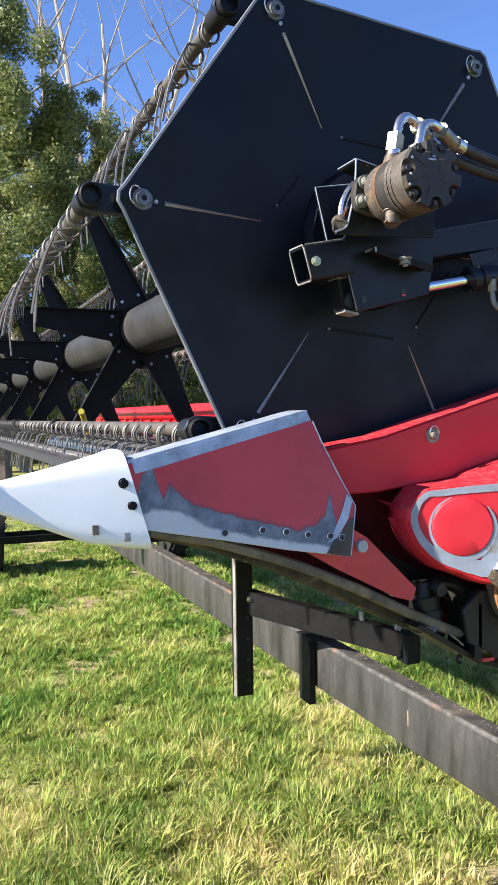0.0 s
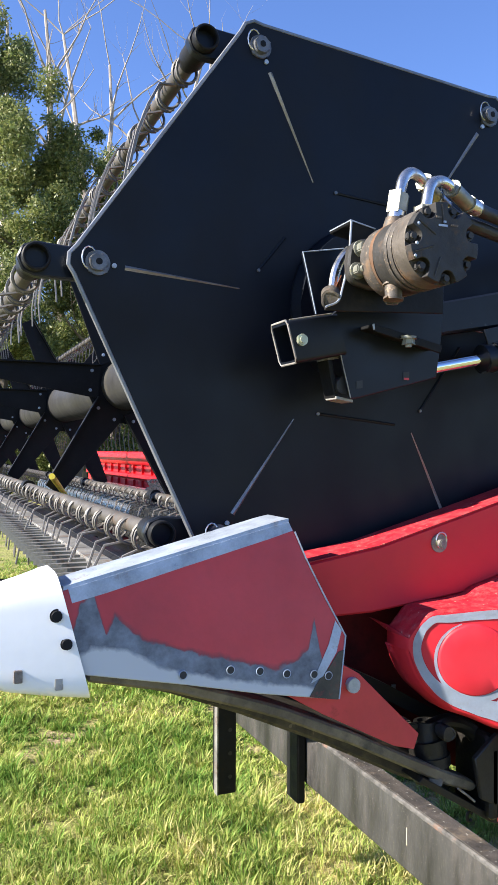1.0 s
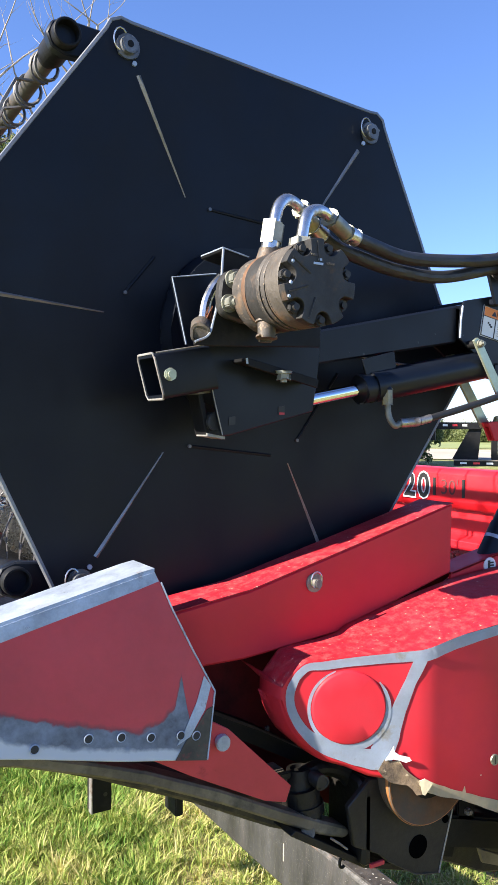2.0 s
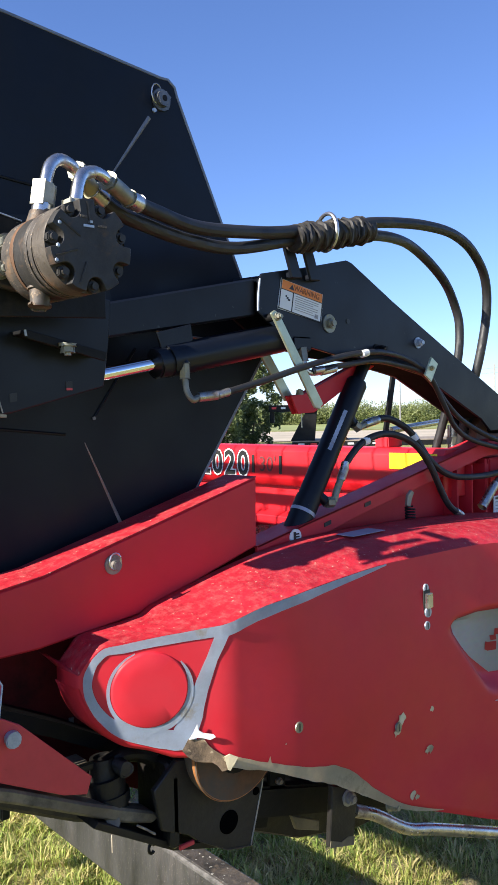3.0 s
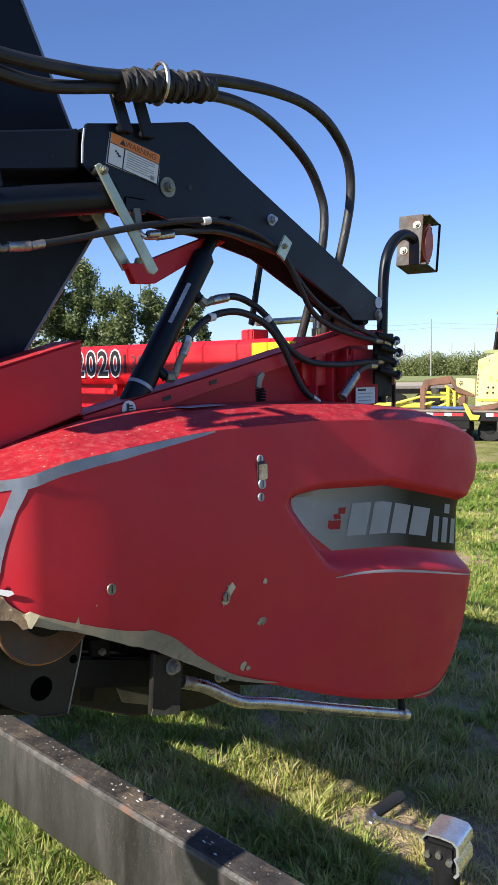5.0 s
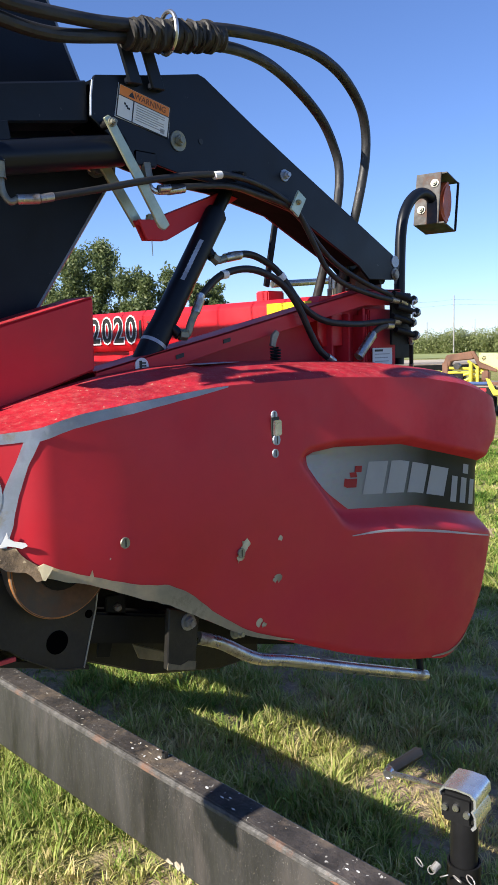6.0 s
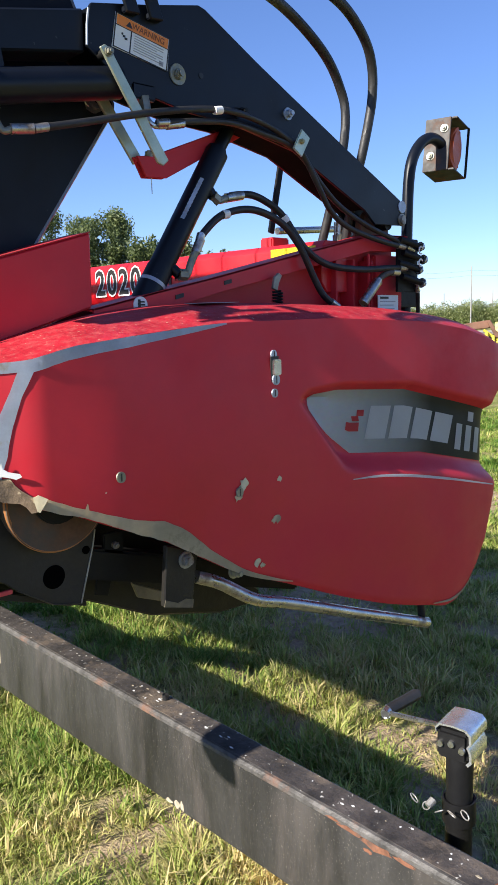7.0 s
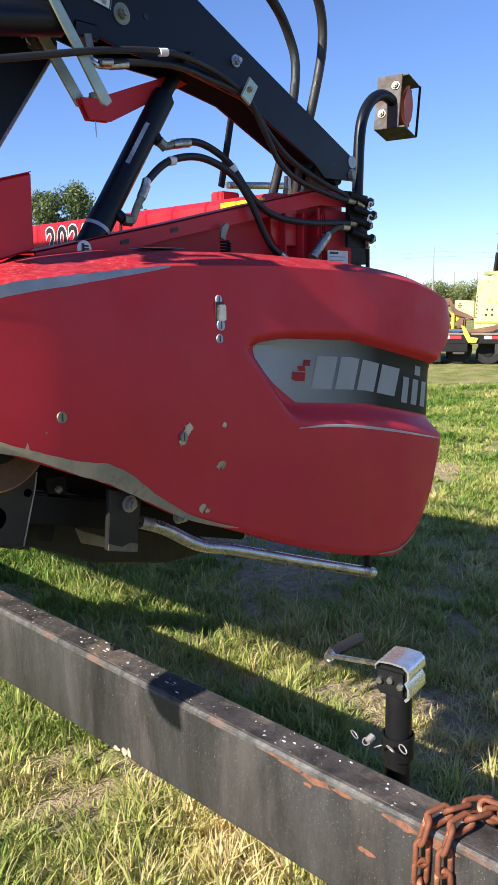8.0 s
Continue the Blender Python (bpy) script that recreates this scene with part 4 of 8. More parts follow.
part("seam", tube([(0.462, -0.1335, 2.080), (0.457, -0.1335, 2.05), (0.455, -0.1335, 2.013)], 0.0022, 6), BARE, gus, "bright worn edge")
part("bolt", bolt((0.671, -0.132, 1.999), 0.012, 0.010, washer=0.021), ZINC, gus)
part("bolt", bolt((0.998, -0.132, 1.970), 0.010, 0.010, washer=0.014), BARE, gus)
part("bolt", bolt((0.835, -0.132, 1.948), 0.009, 0.02, washer=0.012), BLACK_DULL, gus)
part("bolt", bolt((1.446, -0.132, 1.757), 0.012, 0.005, n=20, washer=0.017), SCUFF, gus)
part("round_tag", cyl((1.446, -0.132, 1.792), (1.446, -0.1345, 1.792), 0.0165, n=24), BARE, gus, "round grey tag")
part("hole", cyl((0.735, -0.1325, 2.008), (0.735, -0.1335, 2.008), 0.006, n=14), INK, gus)
part("pivot_pin", cyl((1.40, -0.120, 1.742), (1.40, 0.02, 1.742), 0.014, n=18, w=0.002), BLACK_DULL, arm, "dark pivot pin")
part("pivot_lug", prism([(1.33, 1.68), (1.33, 1.75), (1.36, 1.78), (1.43, 1.78), (1.45, 1.75), (1.45, 1.68)], -0.085, -0.060, 0.003), BROWN, arm)
# warning label
lab = prism([(0.524, 2.088), (0.654, 2.064), (0.644, 2.000), (0.511, 2.022)], -0.1336, -0.1322, 0)
lb = part("warning_label", lab, DECAL_WHITE, arm, "white and orange warning label with small print")
e1, e2 = Vector((0.130, 0, -0.024)), Vector((-0.0115, 0, -0.065))


def lab_at(u, v, y=-0.1345):
    p = Vector((0.524, y, 2.088)) + e1 * u + e2 * v
    return p


def lab_box(u0, u1, v0, v1, material, name, y=-0.1342):
    pts = [lab_at(u, v) for u, v in ((u0, v0), (u1, v0), (u1, v1), (u0, v1))]
    return part(name, prism([(p.x, p.z) for p in pts], y, y + 0.0008, 0), material, lb)


lab_box(0.03, 0.97, 0.04, 0.33, ORANGE, "orange_band")
for a in ((0.0, 0.02, 0.0, 1.0), (0.98, 1.0, 0.0, 1.0), (0.0, 1.0, 0.0, 0.03), (0.0, 1.0, 0.97, 1.0), (0.29, 0.31, 0.35, 0.97), (0.02, 0.98, 0.33, 0.35)):
    lab_box(*a, INK, "border")
for k in range(7):
    lab_box(0.36, 0.9 - 0.12 * (k % 3 == 2), 0.41 + k * 0.072, 0.435 + k * 0.072, GREY_INK, "print_bar")
for k in range(3):
    lab_box(0.13 + 0.03 * k, 0.16 + 0.04 * k, 0.5 + 0.05 * k, 0.56 + 0.05 * k, INK, "print_bar")
lab_box(0.84, 0.92, 0.78, 0.92, GREY_INK, "print_bar")
ang = math.atan2(-0.024, 0.130)
WORN_INK = mat("faded_brown_print", (0.16, 0.05, 0.015), 0.6, vary=0.3, scale=60)
c = lab_at(0.60, 0.19, -0.1346)
lettering("WARNING", 0.0165, Matrix.Translation(c) @ Matrix.Rotation(-ang, 4, "Y") @ pose(0, 0, 0, 90), WORN_INK, "lettering", lb, "black lettering", 0.0002)
tri_ = [lab_at(u, v) for u, v in ((0.19, 0.27), (0.25, 0.10), (0.31, 0.27))]
part("warning_triangle", prism([(p.x, p.z) for p in tri_], -0.1346, -0.1338, 0), INK, lb)

# bracket plate with its square tube
br = thing("motor_bracket", (-0.05, -0.1, 1.9), "black bolted motor bracket with an open square tube", "bracket")
bp = part("bracket_plate", prism([(-0.157, 1.958), (-0.136, 1.872), (-0.119, 1.807), (-0.105, 1.808), (0.067, 1.852), (0.079, 1.927), (0.085, 2.003), (-0.08, 2.02)], -0.158, -0.150, 0.0015), BLACK, br)


def hollow_tube(p, u, v, w, wall, r):
    """A rectangular tube from corner p along u; v and w are its sides, with rounded corners."""
    p, u, v, w = Vector(p), Vector(u), Vector(v), Vector(w)
    lv, lw = v.length, w.length
    b = bmesh.new()

    def ring(inset, rad, along):
        pts = []
        for cv, cw, a0_ in ((lv - inset - rad, lw - inset - rad, 0), (inset + rad, lw - inset - rad, 90), (inset + rad, inset + rad, 180), (lv - inset - rad, inset + rad, 270)):
            for k in range(5):
                a = radians(a0_ + k * 22.5)
                pts.append(b.verts.new(p + u * along + v * ((cv + rad * math.cos(a)) / lv) + w * ((cw + rad * math.sin(a)) / lw)))
        return pts

    rings = [ring(0, r, 1.0), ring(0, r, 0.0), ring(wall, r * 0.5, 0.0), ring(wall, r * 0.5, 1.0)]
    for a, c in zip(rings, rings[1:]):
        for k in range(20):
            b.faces.new((a[k], a[(k + 1) % 20], c[(k + 1) % 20], c[k]))
    return b


part("square_tube", hollow_tube((-0.249, -0.163, 1.940), (0.100, 0, 0.0198), (0.0205, 0, -0.0735), (0, 0.070, 0), 0.006, 0.007), BLACK, br, "black hollow square tube")
mo = [(-0.2485, -0.158, 1.9405), (-0.2485, -0.098, 1.9405), (-0.2465, -0.0935, 1.932), (-0.231, -0.0935, 1.874), (-0.2285, -0.098, 1.867), (-0.2285, -0.158, 1.867), (-0.231, -0.1625, 1.875), (-0.2465, -0.1625, 1.932)]
part("tube_rim", tube(mo, 0.0021, 6, closed=True), SCUFF, br, "bare metal rim")
part("worn_edge", tube([(-0.244, -0.1625, 1.9415), (-0.161, -0.1625, 1.958)], 0.0012, 6), SCUFF, br)
part("worn_edge", tube([(-0.157, -0.1585, 1.958), (-0.136, -0.1585, 1.872), (-0.119, -0.1585, 1.808)], 0.0011, 6), SCUFF, br)
part("bolt", bolt((-0.221, -0.163, 1.907), 0.0115, 0.008, washer=0.0), STRAPM, br, "greenish zinc bolt")
part("shelf", prism([(-0.100, 1.938), (0.046, 1.907), (0.045, 1.901), (-0.100, 1.932)], -0.206, -0.150, 0.001), BLACK_DULL, br, "folded black angle below the motor")
part("shelf_lip", prism([(-0.100, 1.934), (0.046, 1.903), (0.042, 1.892), (-0.097, 1.924)], -0.206, -0.201, 0.001), BLACK_DULL, br)
part("worn_edge", tube([(-0.100, -0.2055, 1.937), (-0.0985, -0.2055, 1.927)], 0.002, 6), BARE, br)
part("bolt", bolt((-0.030, -0.210, 1.917), 0.0105, 0.010, d=(0, 0, -1), washer=0.014), ZINC, br)
for hx_, hz_ in ((-0.101, 1.833), (-0.001, 1.853)):
    part("hole", prism([(hx_ - 0.0065, hz_ - 0.008), (hx_ + 0.0065, hz_ - 0.006), (hx_ + 0.0065, hz_ + 0.008), (hx_ - 0.0065, hz_ + 0.006)], -0.1592, -0.1575, 0), INK, br)
part("hole_lip", box((-0.006, -0.1596, 1.8450), (0.005, -0.1590, 1.8490), 0), RED_DIV, br)
part("clip_leg", prism([(-0.158, 1.880), (-0.149, 1.881), (-0.134, 1.808), (-0.142, 1.808)], -0.142, -0.100, 0.001), BLACK_DULL, br)
part("clip_top", prism([(-0.159, 1.882), (-0.133, 1.886), (-0.133, 1.881), (-0.158, 1.877)], -0.144, -0.100, 0.0005), SCUFF, br)
part("clip_foot", prism([(-0.142, 1.812), (-0.107, 1.806), (-0.107, 1.801), (-0.142, 1.806)], -0.146, -0.105, 0.0005), SCUFF, br)
part("roller", cyl((-0.127, -0.148, 1.832), (-0.127, -0.112, 1.832), 0.016, n=22, w=0.003), RUBBER, br, "dark rubber roller")
part("side_flange", prism([(-0.160, 2.105), (-0.165, 2.041), (-0.177, 1.989), (-0.184, 1.967), (-0.209, 1.957), (-0.209, 1.950), (-0.178, 1.950), (0.030, 1.960), (0.030, 2.030), (-0.050, 2.080), (-0.113, 2.095)], -0.232, -0.226, 0.001), BLACK_DULL, br, "bent black motor plate")
part("top_fold", prism([(-0.162, 2.108), (-0.113, 2.098), (-0.113, 2.093), (-0.160, 2.102)], -0.232, -0.155, 0.0008), BLACK_DULL, br, "folded top of the motor plate")
part("plate_edge", tube(smooth_path([(-0.160, -0.2325, 2.105), (-0.165, -0.2325, 2.041), (-0.177, -0.2325, 1.989), (-0.186, -0.2325, 1.966), (-0.209, -0.2325, 1.955)], 5), 0.0019, 6), BARE, br)
part("plate_edge", tube([(-0.113, -0.2325, 2.097), (-0.161, -0.2325, 2.107), (-0.161, -0.157, 2.107)], 0.0013, 6), BARE, br)
part("back_plate", prism([(-0.200, 2.072), (-0.117, 2.086), (0.05, 2.06), (0.05, 1.94), (-0.173, 1.962)], -0.126, -0.118, 0.001), BLACK, br)
part("plate_edge", tube([(-0.117, -0.1265, 2.087), (-0.200, -0.1265, 2.073), (-0.173, -0.1265, 1.962)], 0.0016, 6), BARE, br)
part("shaft_boss", cyl((-0.196, -0.222, 1.971), (-0.176, -0.190, 1.985), 0.0165, n=22, w=0.004), MOTOR_RUST, br, "rusty round shaft end")
part("steel_clamp", tube(smooth_path([(-0.140, -0.19, 2.068), (-0.156, -0.19, 2.050), (-0.168, -0.19, 2.025), (-0.173, -0.19, 1.996)], 6), [0.0085] * 19, 10), STEEL, br, "bright bent clamp")
for k in range(7):
    part("chaff", tube([(-0.176 + 0.003 * k, -0.200, 1.990 + 0.002 * (k % 3)), (-0.170 + 0.002 * k, -0.204, 2.006 + 0.004 * (k % 4))], 0.0012, 5), RUST, br, "rusty caught chaff")

NUT_CREAM = mat("dull_cream_zinc", (0.34, 0.33, 0.27), 0.55, metal=0.2, vary=0.25, scale=40, second=(0.28, 0.20, 0.11), second_scale=20, second_lo=0.56, second_hi=0.7)
MX, MZ = -0.105, 2.029
mo_ = thing("hydraulic_motor", (MX, -0.3, MZ), "rusty black hydraulic reel motor with bolted round cover", "hydraulic motor")
fl_ = [(-0.175, 2.005), (-0.177, 2.030), (-0.174, 2.052), (-0.165, 2.065), (-0.149, 2.072), (-0.060, 2.078), (-0.030, 2.060), (-0.030, 2.000), (-0.060, 1.985), (-0.135, 1.988), (-0.165, 1.995)]
part("flange", prism(fl_, -0.252, -0.234, 0.004), MOTOR_BLACK, mo_)
part("neck", cyl((MX, -0.275, MZ), (MX, -0.248, MZ), 0.0545, 0.048, n=40, w=0.003), MOTOR_RUST, mo_, "rusted cast housing")
MOTOR_GREY = mat("grimy_grey_casting", (0.085, 0.075, 0.066), 0.55, metal=0.4, vary=0.4, scale=18, bump=0.2, second=(0.19, 0.12, 0.07), second_scale=15, second_lo=0.5, second_hi=0.64, spot=(0.22, 0.17, 0.12), spot_scale=120, spot_lo=0.62)
for y0, y1, r, mt_ in ((-0.301, -0.274, 0.0605, MOTOR_GREY), (-0.309, -0.302, 0.0610, DISC_RUST), (-0.345, -0.310, 0.0605, MOTOR_BLACK), (-0.352, -0.346, 0.0618, MOTOR_GREY), (-0.358, -0.353, 0.0605, MOTOR_BLACK), (-0.366, -0.359, 0.0620, MOTOR_GREY), (-0.372, -0.367, 0.0608, MOTOR_RUST), (-0.404, -0.373, 0.0622, MOTOR_RUST)):
    part("ring", cyl((MX, y0, MZ), (MX, y1, MZ), r, n=48, w=0.0014), mt_, mo_)
BOLT_AT = [radians(173 - 51.43 * k) for k in range(7)]
notched = []
for k in range(196):
    a = 2 * math.pi * k / 196
    r = 0.0622
    for q in BOLT_AT:
        w = 0.0545 * math.sin(a - q)
        if abs(w) < 0.0125 and math.cos(a - q) > 0:
            r = min(r, 0.0545 * math.cos(a - q) - math.sqrt(0.0125 ** 2 - w * w))
    notched.append((MX + r * math.cos(a), MZ + r * math.sin(a)))
cov = part("cover", prism(notched, -0.421, -0.405, 0.0008), MOTOR_BLACK, mo_, "black round end cover with bolt pockets")
for q in BOLT_AT:
    part("bolt", bolt((MX + 0.0535 * math.cos(q), -0.404, MZ + 0.0535 * math.sin(q)), 0.0092, 0.010), MOTOR_BLACK, cov)
for k, (bx, bz, bw) in enumerate(((-0.016, 0.036, 0.010), (-0.004, 0.030, 0.006), (0.010, 0.026, 0.014), (-0.012, 0.024, 0.016))):
    part("stamp", box((MX + bx, -0.4222, MZ + bz), (MX + bx + bw, -0.4208, MZ + bz + 0.0032), 0), BARE if k % 2 else MOTOR_GREY, cov, "small worn stamping")
for q, r0, r1 in ((radians(147), 0.020, 0.056), (radians(199), 0.022, 0.056), (radians(95), 0.028, 0.058), (radians(250), 0.024, 0.056)):
    part("cast_rib", tube([(MX + r * math.cos(q), -0.421, MZ + r * math.sin(q)) for r in (r0, r1)], 0.0016, 6), MOTOR_BLACK, cov)
for q, r0 in ((radians(186), 0.050), (radians(152), 0.053), (radians(205), 0.058)):
    part("chip", cyl((MX + r0 * math.cos(q), -0.4205, MZ + r0 * math.sin(q)), (MX + r0 * math.cos(q), -0.4225, MZ + r0 * math.sin(q)), 0.0034, 0.002, n=6), BARE, cov, "bright chipped paint")
for bx, bz in ((-0.153, 2.054), (-0.160, 2.016)):
    part("bolt", bolt((bx, -0.252, bz), 0.0115, 0.016, washer=0.0145), ZINC, mo_)
part("plug", cyl((MX - 0.025, -0.318, MZ - 0.046), (MX - 0.028, -0.322, MZ - 0.072), 0.0150, 0.0135, n=20, w=0.003), MOTOR_GREY, mo_)
# ports, elbows and fittings
for p0, bend, end in (((-0.120, -0.300, 2.070), [(-0.108, -0.300, 2.134), (-0.104, -0.299, 2.150), (-0.097, -0.296, 2.167), (-0.080, -0.288, 2.181), (-0.058, -0.278, 2.183), (-0.036, -0.268, 2.176)], (0.000, -0.250, 2.158)), ((-0.080, -0.330, 2.068), [(-0.074, -0.325, 2.106), (-0.066, -0.322, 2.140), (-0.054, -0.316, 2.158), (-0.030, -0.306, 2.168), (-0.010, -0.297, 2.168), (0.005, -0.290, 2.164)], (0.056, -0.268, 2.150))):
    p0, e0 = Vector(p0), Vector(bend[0])
    part("port", cyl(p0, p0 + (e0 - p0) * 0.42, 0.0205, 0.0165, n=20, w=0.002), MOTOR_GREY, mo_)
    part("port_collar", cyl(p0 + (e0 - p0) * 0.40, p0 + (e0 - p0) * 0.58, 0.0150, n=20, w=0.001), STEEL, mo_, "bright steel collar")
    part("union_nut", cyl(p0 + (e0 - p0) * 0.56, e0 + Vector((0, 0, 0.004)), 0.0175, n=6, w=0.002), NUT_CREAM, mo_, "zinc hexagon nut")
    e = smooth_path(bend, 6)
    part("elbow", tube(e, 0.0094, 14), STEEL, mo_, "bent steel tube")
    part("sleeve", cyl(e[-1], end, 0.0138, n=20, w=0.002), ZINC, mo_, "brass-coloured crimp sleeve")
    part("collar", cyl(e[-2], e[-1] + (e[-1] - e[-2]) * 0.6, 0.0150, n=8, w=0.001), ZINC, mo_)


def hose(pts, r, label, group="hydraulic hoses", material=RUBBER):
    t = thing("hydraulic_hose", pts[0], label, "hose", group)
    line = smooth_path(pts, 8)
    part("hose", tube(line, r, 12), material, t)
    for a, c in ((line[0], line[2]), (line[-1], line[-3])):
        a, c = Vector(a), Vector(c)
        part("ferrule", cyl(a, a + (c - a).normalized() * 0.028, r * 1.16, n=14, w=0.001), BAR_STEEL, t, "crimped steel ferrule")
    return t


hA = hose([(0.055, -0.268, 2.150), (0.127, -0.245, 2.144), (0.234, -0.225, 2.136), (0.393, -0.208, 2.152), (0.505, -0.200, 2.171), (0.64, -0.20, 2.196), (0.739, -0.20, 2.221), (0.859, -0.197, 2.238), (0.960, -0.193, 2.246), (1.060, -0.186, 2.246), (1.150, -0.173, 2.233), (1.225, -0.157, 2.208), (1.282, -0.145, 2.169), (1.315, -0.133, 2.120), (1.324, -0.125, 2.060), (1.316, -0.12, 2.00), (1.302, -0.11, 1.92), (1.300, -0.08, 1.82), (1.315, -0.03, 1.66)], 0.0125, "thick black rubber hydraulic hose arched over the lift arm")
hB = hose([(0.000, -0.250, 2.158), (0.048, -0.238, 2.136), (0.118, -0.225, 2.124), (0.219, -0.210, 2.114), (0.345, -0.195, 2.118), (0.512, -0.185, 2.156), (0.64, -0.17, 2.178), (0.773, -0.17, 2.203), (0.894, -0.145, 2.216), (1.021, -0.10, 2.220), (1.136, -0.075, 2.192), (1.225, -0.06, 2.150), (1.283, -0.05, 2.095), (1.305, -0.05, 2.035), (1.294, -0.05, 1.937), (1.28, -0.02, 1.80), (1.27, 0.02, 1.66)], 0.0125, "thick black rubber hydraulic hose arched over the lift arm")
wr = thing("hose_wrap", (0.62, -0.19, 2.18), "dark crinkled tape wrap binding two hoses", "tape wrap")
wp = smooth_path([(0.50, -0.195, 2.156), (0.58, -0.195, 2.172), (0.66, -0.193, 2.190), (0.75, -0.187, 2.210)], 18)
part("wrap", tube(wp, [0.0262 + 0.006 * noise.noise(Vector((k * 0.61, 3.0, 0))) + 0.0016 * math.sin(k * 2.4) for k in range(len(wp))], 22, wob=0.07), TAPE, wr)
for k in range(16):
    q, q2 = wp[3 + k * 3], wp[min(len(wp) - 1, 5 + k * 3)]
    ax = (q2 - q).normalized()
    sd = ax.orthogonal().normalized()
    up_ = ax.cross(sd)
    tl = 0.010 * math.sin(k * 2.1)
    fold = [q + (sd * math.cos(a) + up_ * math.sin(a)) * (0.0275 + 0.0022 * math.sin(5 * a + k)) + ax * (tl * math.sin(a + k)) for a in np.linspace(0, 2 * math.pi, 19)[:-1]]
    part("fold", tube(fold, 0.0028 + 0.0012 * (k % 3), 6, closed=True), TAPE, wr)
ring = [(0.606 + 0.006 * math.cos(a), -0.190 + 0.036 * math.cos(a), 2.184 + 0.039 * math.sin(a)) for a in np.linspace(0, 6.283, 25)[:-1]]
part("wire_ring", tube(ring, 0.0045, 8, closed=True), BAR_STEEL, wr, "bent wire ring")
for sx in (0.508, 0.565):
    stn = thing("hose_stay", (sx, -0.12, 2.10), "flat black hose stay standing on the arm", "bracket", "hose stays")
    part("stay", prism([(sx, 2.172), (sx + 0.030, 2.174), (sx + 0.062, 2.088), (sx + 0.030, 2.086)], -0.152, -0.144, 0.002), BLACK, stn)
    part("foot", box((sx + 0.030, -0.150, 2.088), (sx + 0.062, -0.10, 2.100), 0.002), BLACK, stn)

# fore and aft cylinder under the arm
fc = thing("hydraulic_cylinder", (0.3, -0.11, 1.9), "black hydraulic cylinder with a chrome rod under the arm", "hydraulic cylinder", "hydraulic cylinders")
ax0, ax1 = Vector((0.02, -0.120, 1.862)), Vector((0.60, -0.120, 1.975))
u = (ax1 - ax0).normalized()
part("rod", cyl(ax0, ax0 + u * 0.20, 0.0125, n=20), CHROME, fc, "polished chrome rod")
part("gland", cyl(ax0 + u * 0.185, ax0 + u * 0.215, 0.029, n=26, w=0.003), BLACK, fc)
part("barrel", cyl(ax0 + u * 0.213, ax0 + u * 0.52, 0.0315, n=28, w=0.003), BLACK, fc)
hCp = [(0.277, -0.155, 1.833), (0.316, -0.165, 1.837), (0.418, -0.170, 1.862), (0.577, -0.170, 1.903), (0.702, -0.170, 1.928)]
pb = Vector(hCp[0]) + Vector((-0.024, 0.012, 0.062))
part("port", cyl(pb + Vector((0, 0.01, 0.03)), pb + Vector((0, 0, 0.0)), 0.011, n=14, w=0.001), BLACK, fc)
part("fitting", cyl(pb + Vector((0, 0, 0.004)), pb + Vector((0.001, 0, -0.026)), 0.0105, n=6, w=0.001), ZINC, fc)
el = smooth_path([pb + Vector((0.001, 0, -0.024)), pb + Vector((0.002, -0.004, -0.050)), pb + Vector((0.010, -0.012, -0.067)), Vector(hCp[0])], 5)
part("elbow", tube(el, 0.0062, 10), ZINC, fc)
part("sleeve", cyl(el[-1], hCp[1], 0.0095, n=16, w=0.001), BAR_STEEL, fc)
part("rod_bracket", prism([(0.20, 1.955), (0.28, 1.975), (0.285, 1.945), (0.265, 1.925), (0.21, 1.925)], -0.132, -0.126, 0.001), BLACK, fc)

hC = hose(hCp[1:] + [(0.80, -0.165, 1.938), (0.90, -0.15, 1.932), (0.97, -0.145, 1.915), (1.03, -0.145, 1.885), (1.085, -0.15, 1.81), (1.13, -0.15, 1.755), (1.20, -0.15, 1.720), (1.31, -0.155, 1.695), (1.42, -0.16, 1.680)], 0.0070, "thin black hydraulic hose clipped below the arm")
hC2 = hose([(0.60, -0.150, 1.890), (0.70, -0.158, 1.906), (0.80, -0.152, 1.918), (0.90, -0.14, 1.913), (0.985, -0.14, 1.90), (1.045, -0.14, 1.872), (1.11, -0.14, 1.815), (1.18, -0.14, 1.770), (1.28, -0.15, 1.727), (1.38, -0.155, 1.700), (1.46, -0.16, 1.672)], 0.0070, "thin black hydraulic hose clipped below the arm")
for t_, q in ((hC, (0.735, -0.172, 1.930)),):
    part("white_clip", cyl(q, Vector(q) + Vector((0.020, 0.0, 0.004)), 0.0085, n=12), DECAL_WHITE, t_)
cl = thing("hose_clamp", (1.01, -0.15, 1.90), "pale zinc hose clamp plate bolted to the arm", "clamp")
part("plate", box((-0.017, -0.003, -0.028), (0.017, 0.003, 0.028), 0.002, m=pose(1.016, -0.158, 1.902, 0, 32, 0)), STRAPM, cl)
part("bolt", bolt((1.014, -0.160, 1.905), 0.007, 0.006), ZINC, cl)
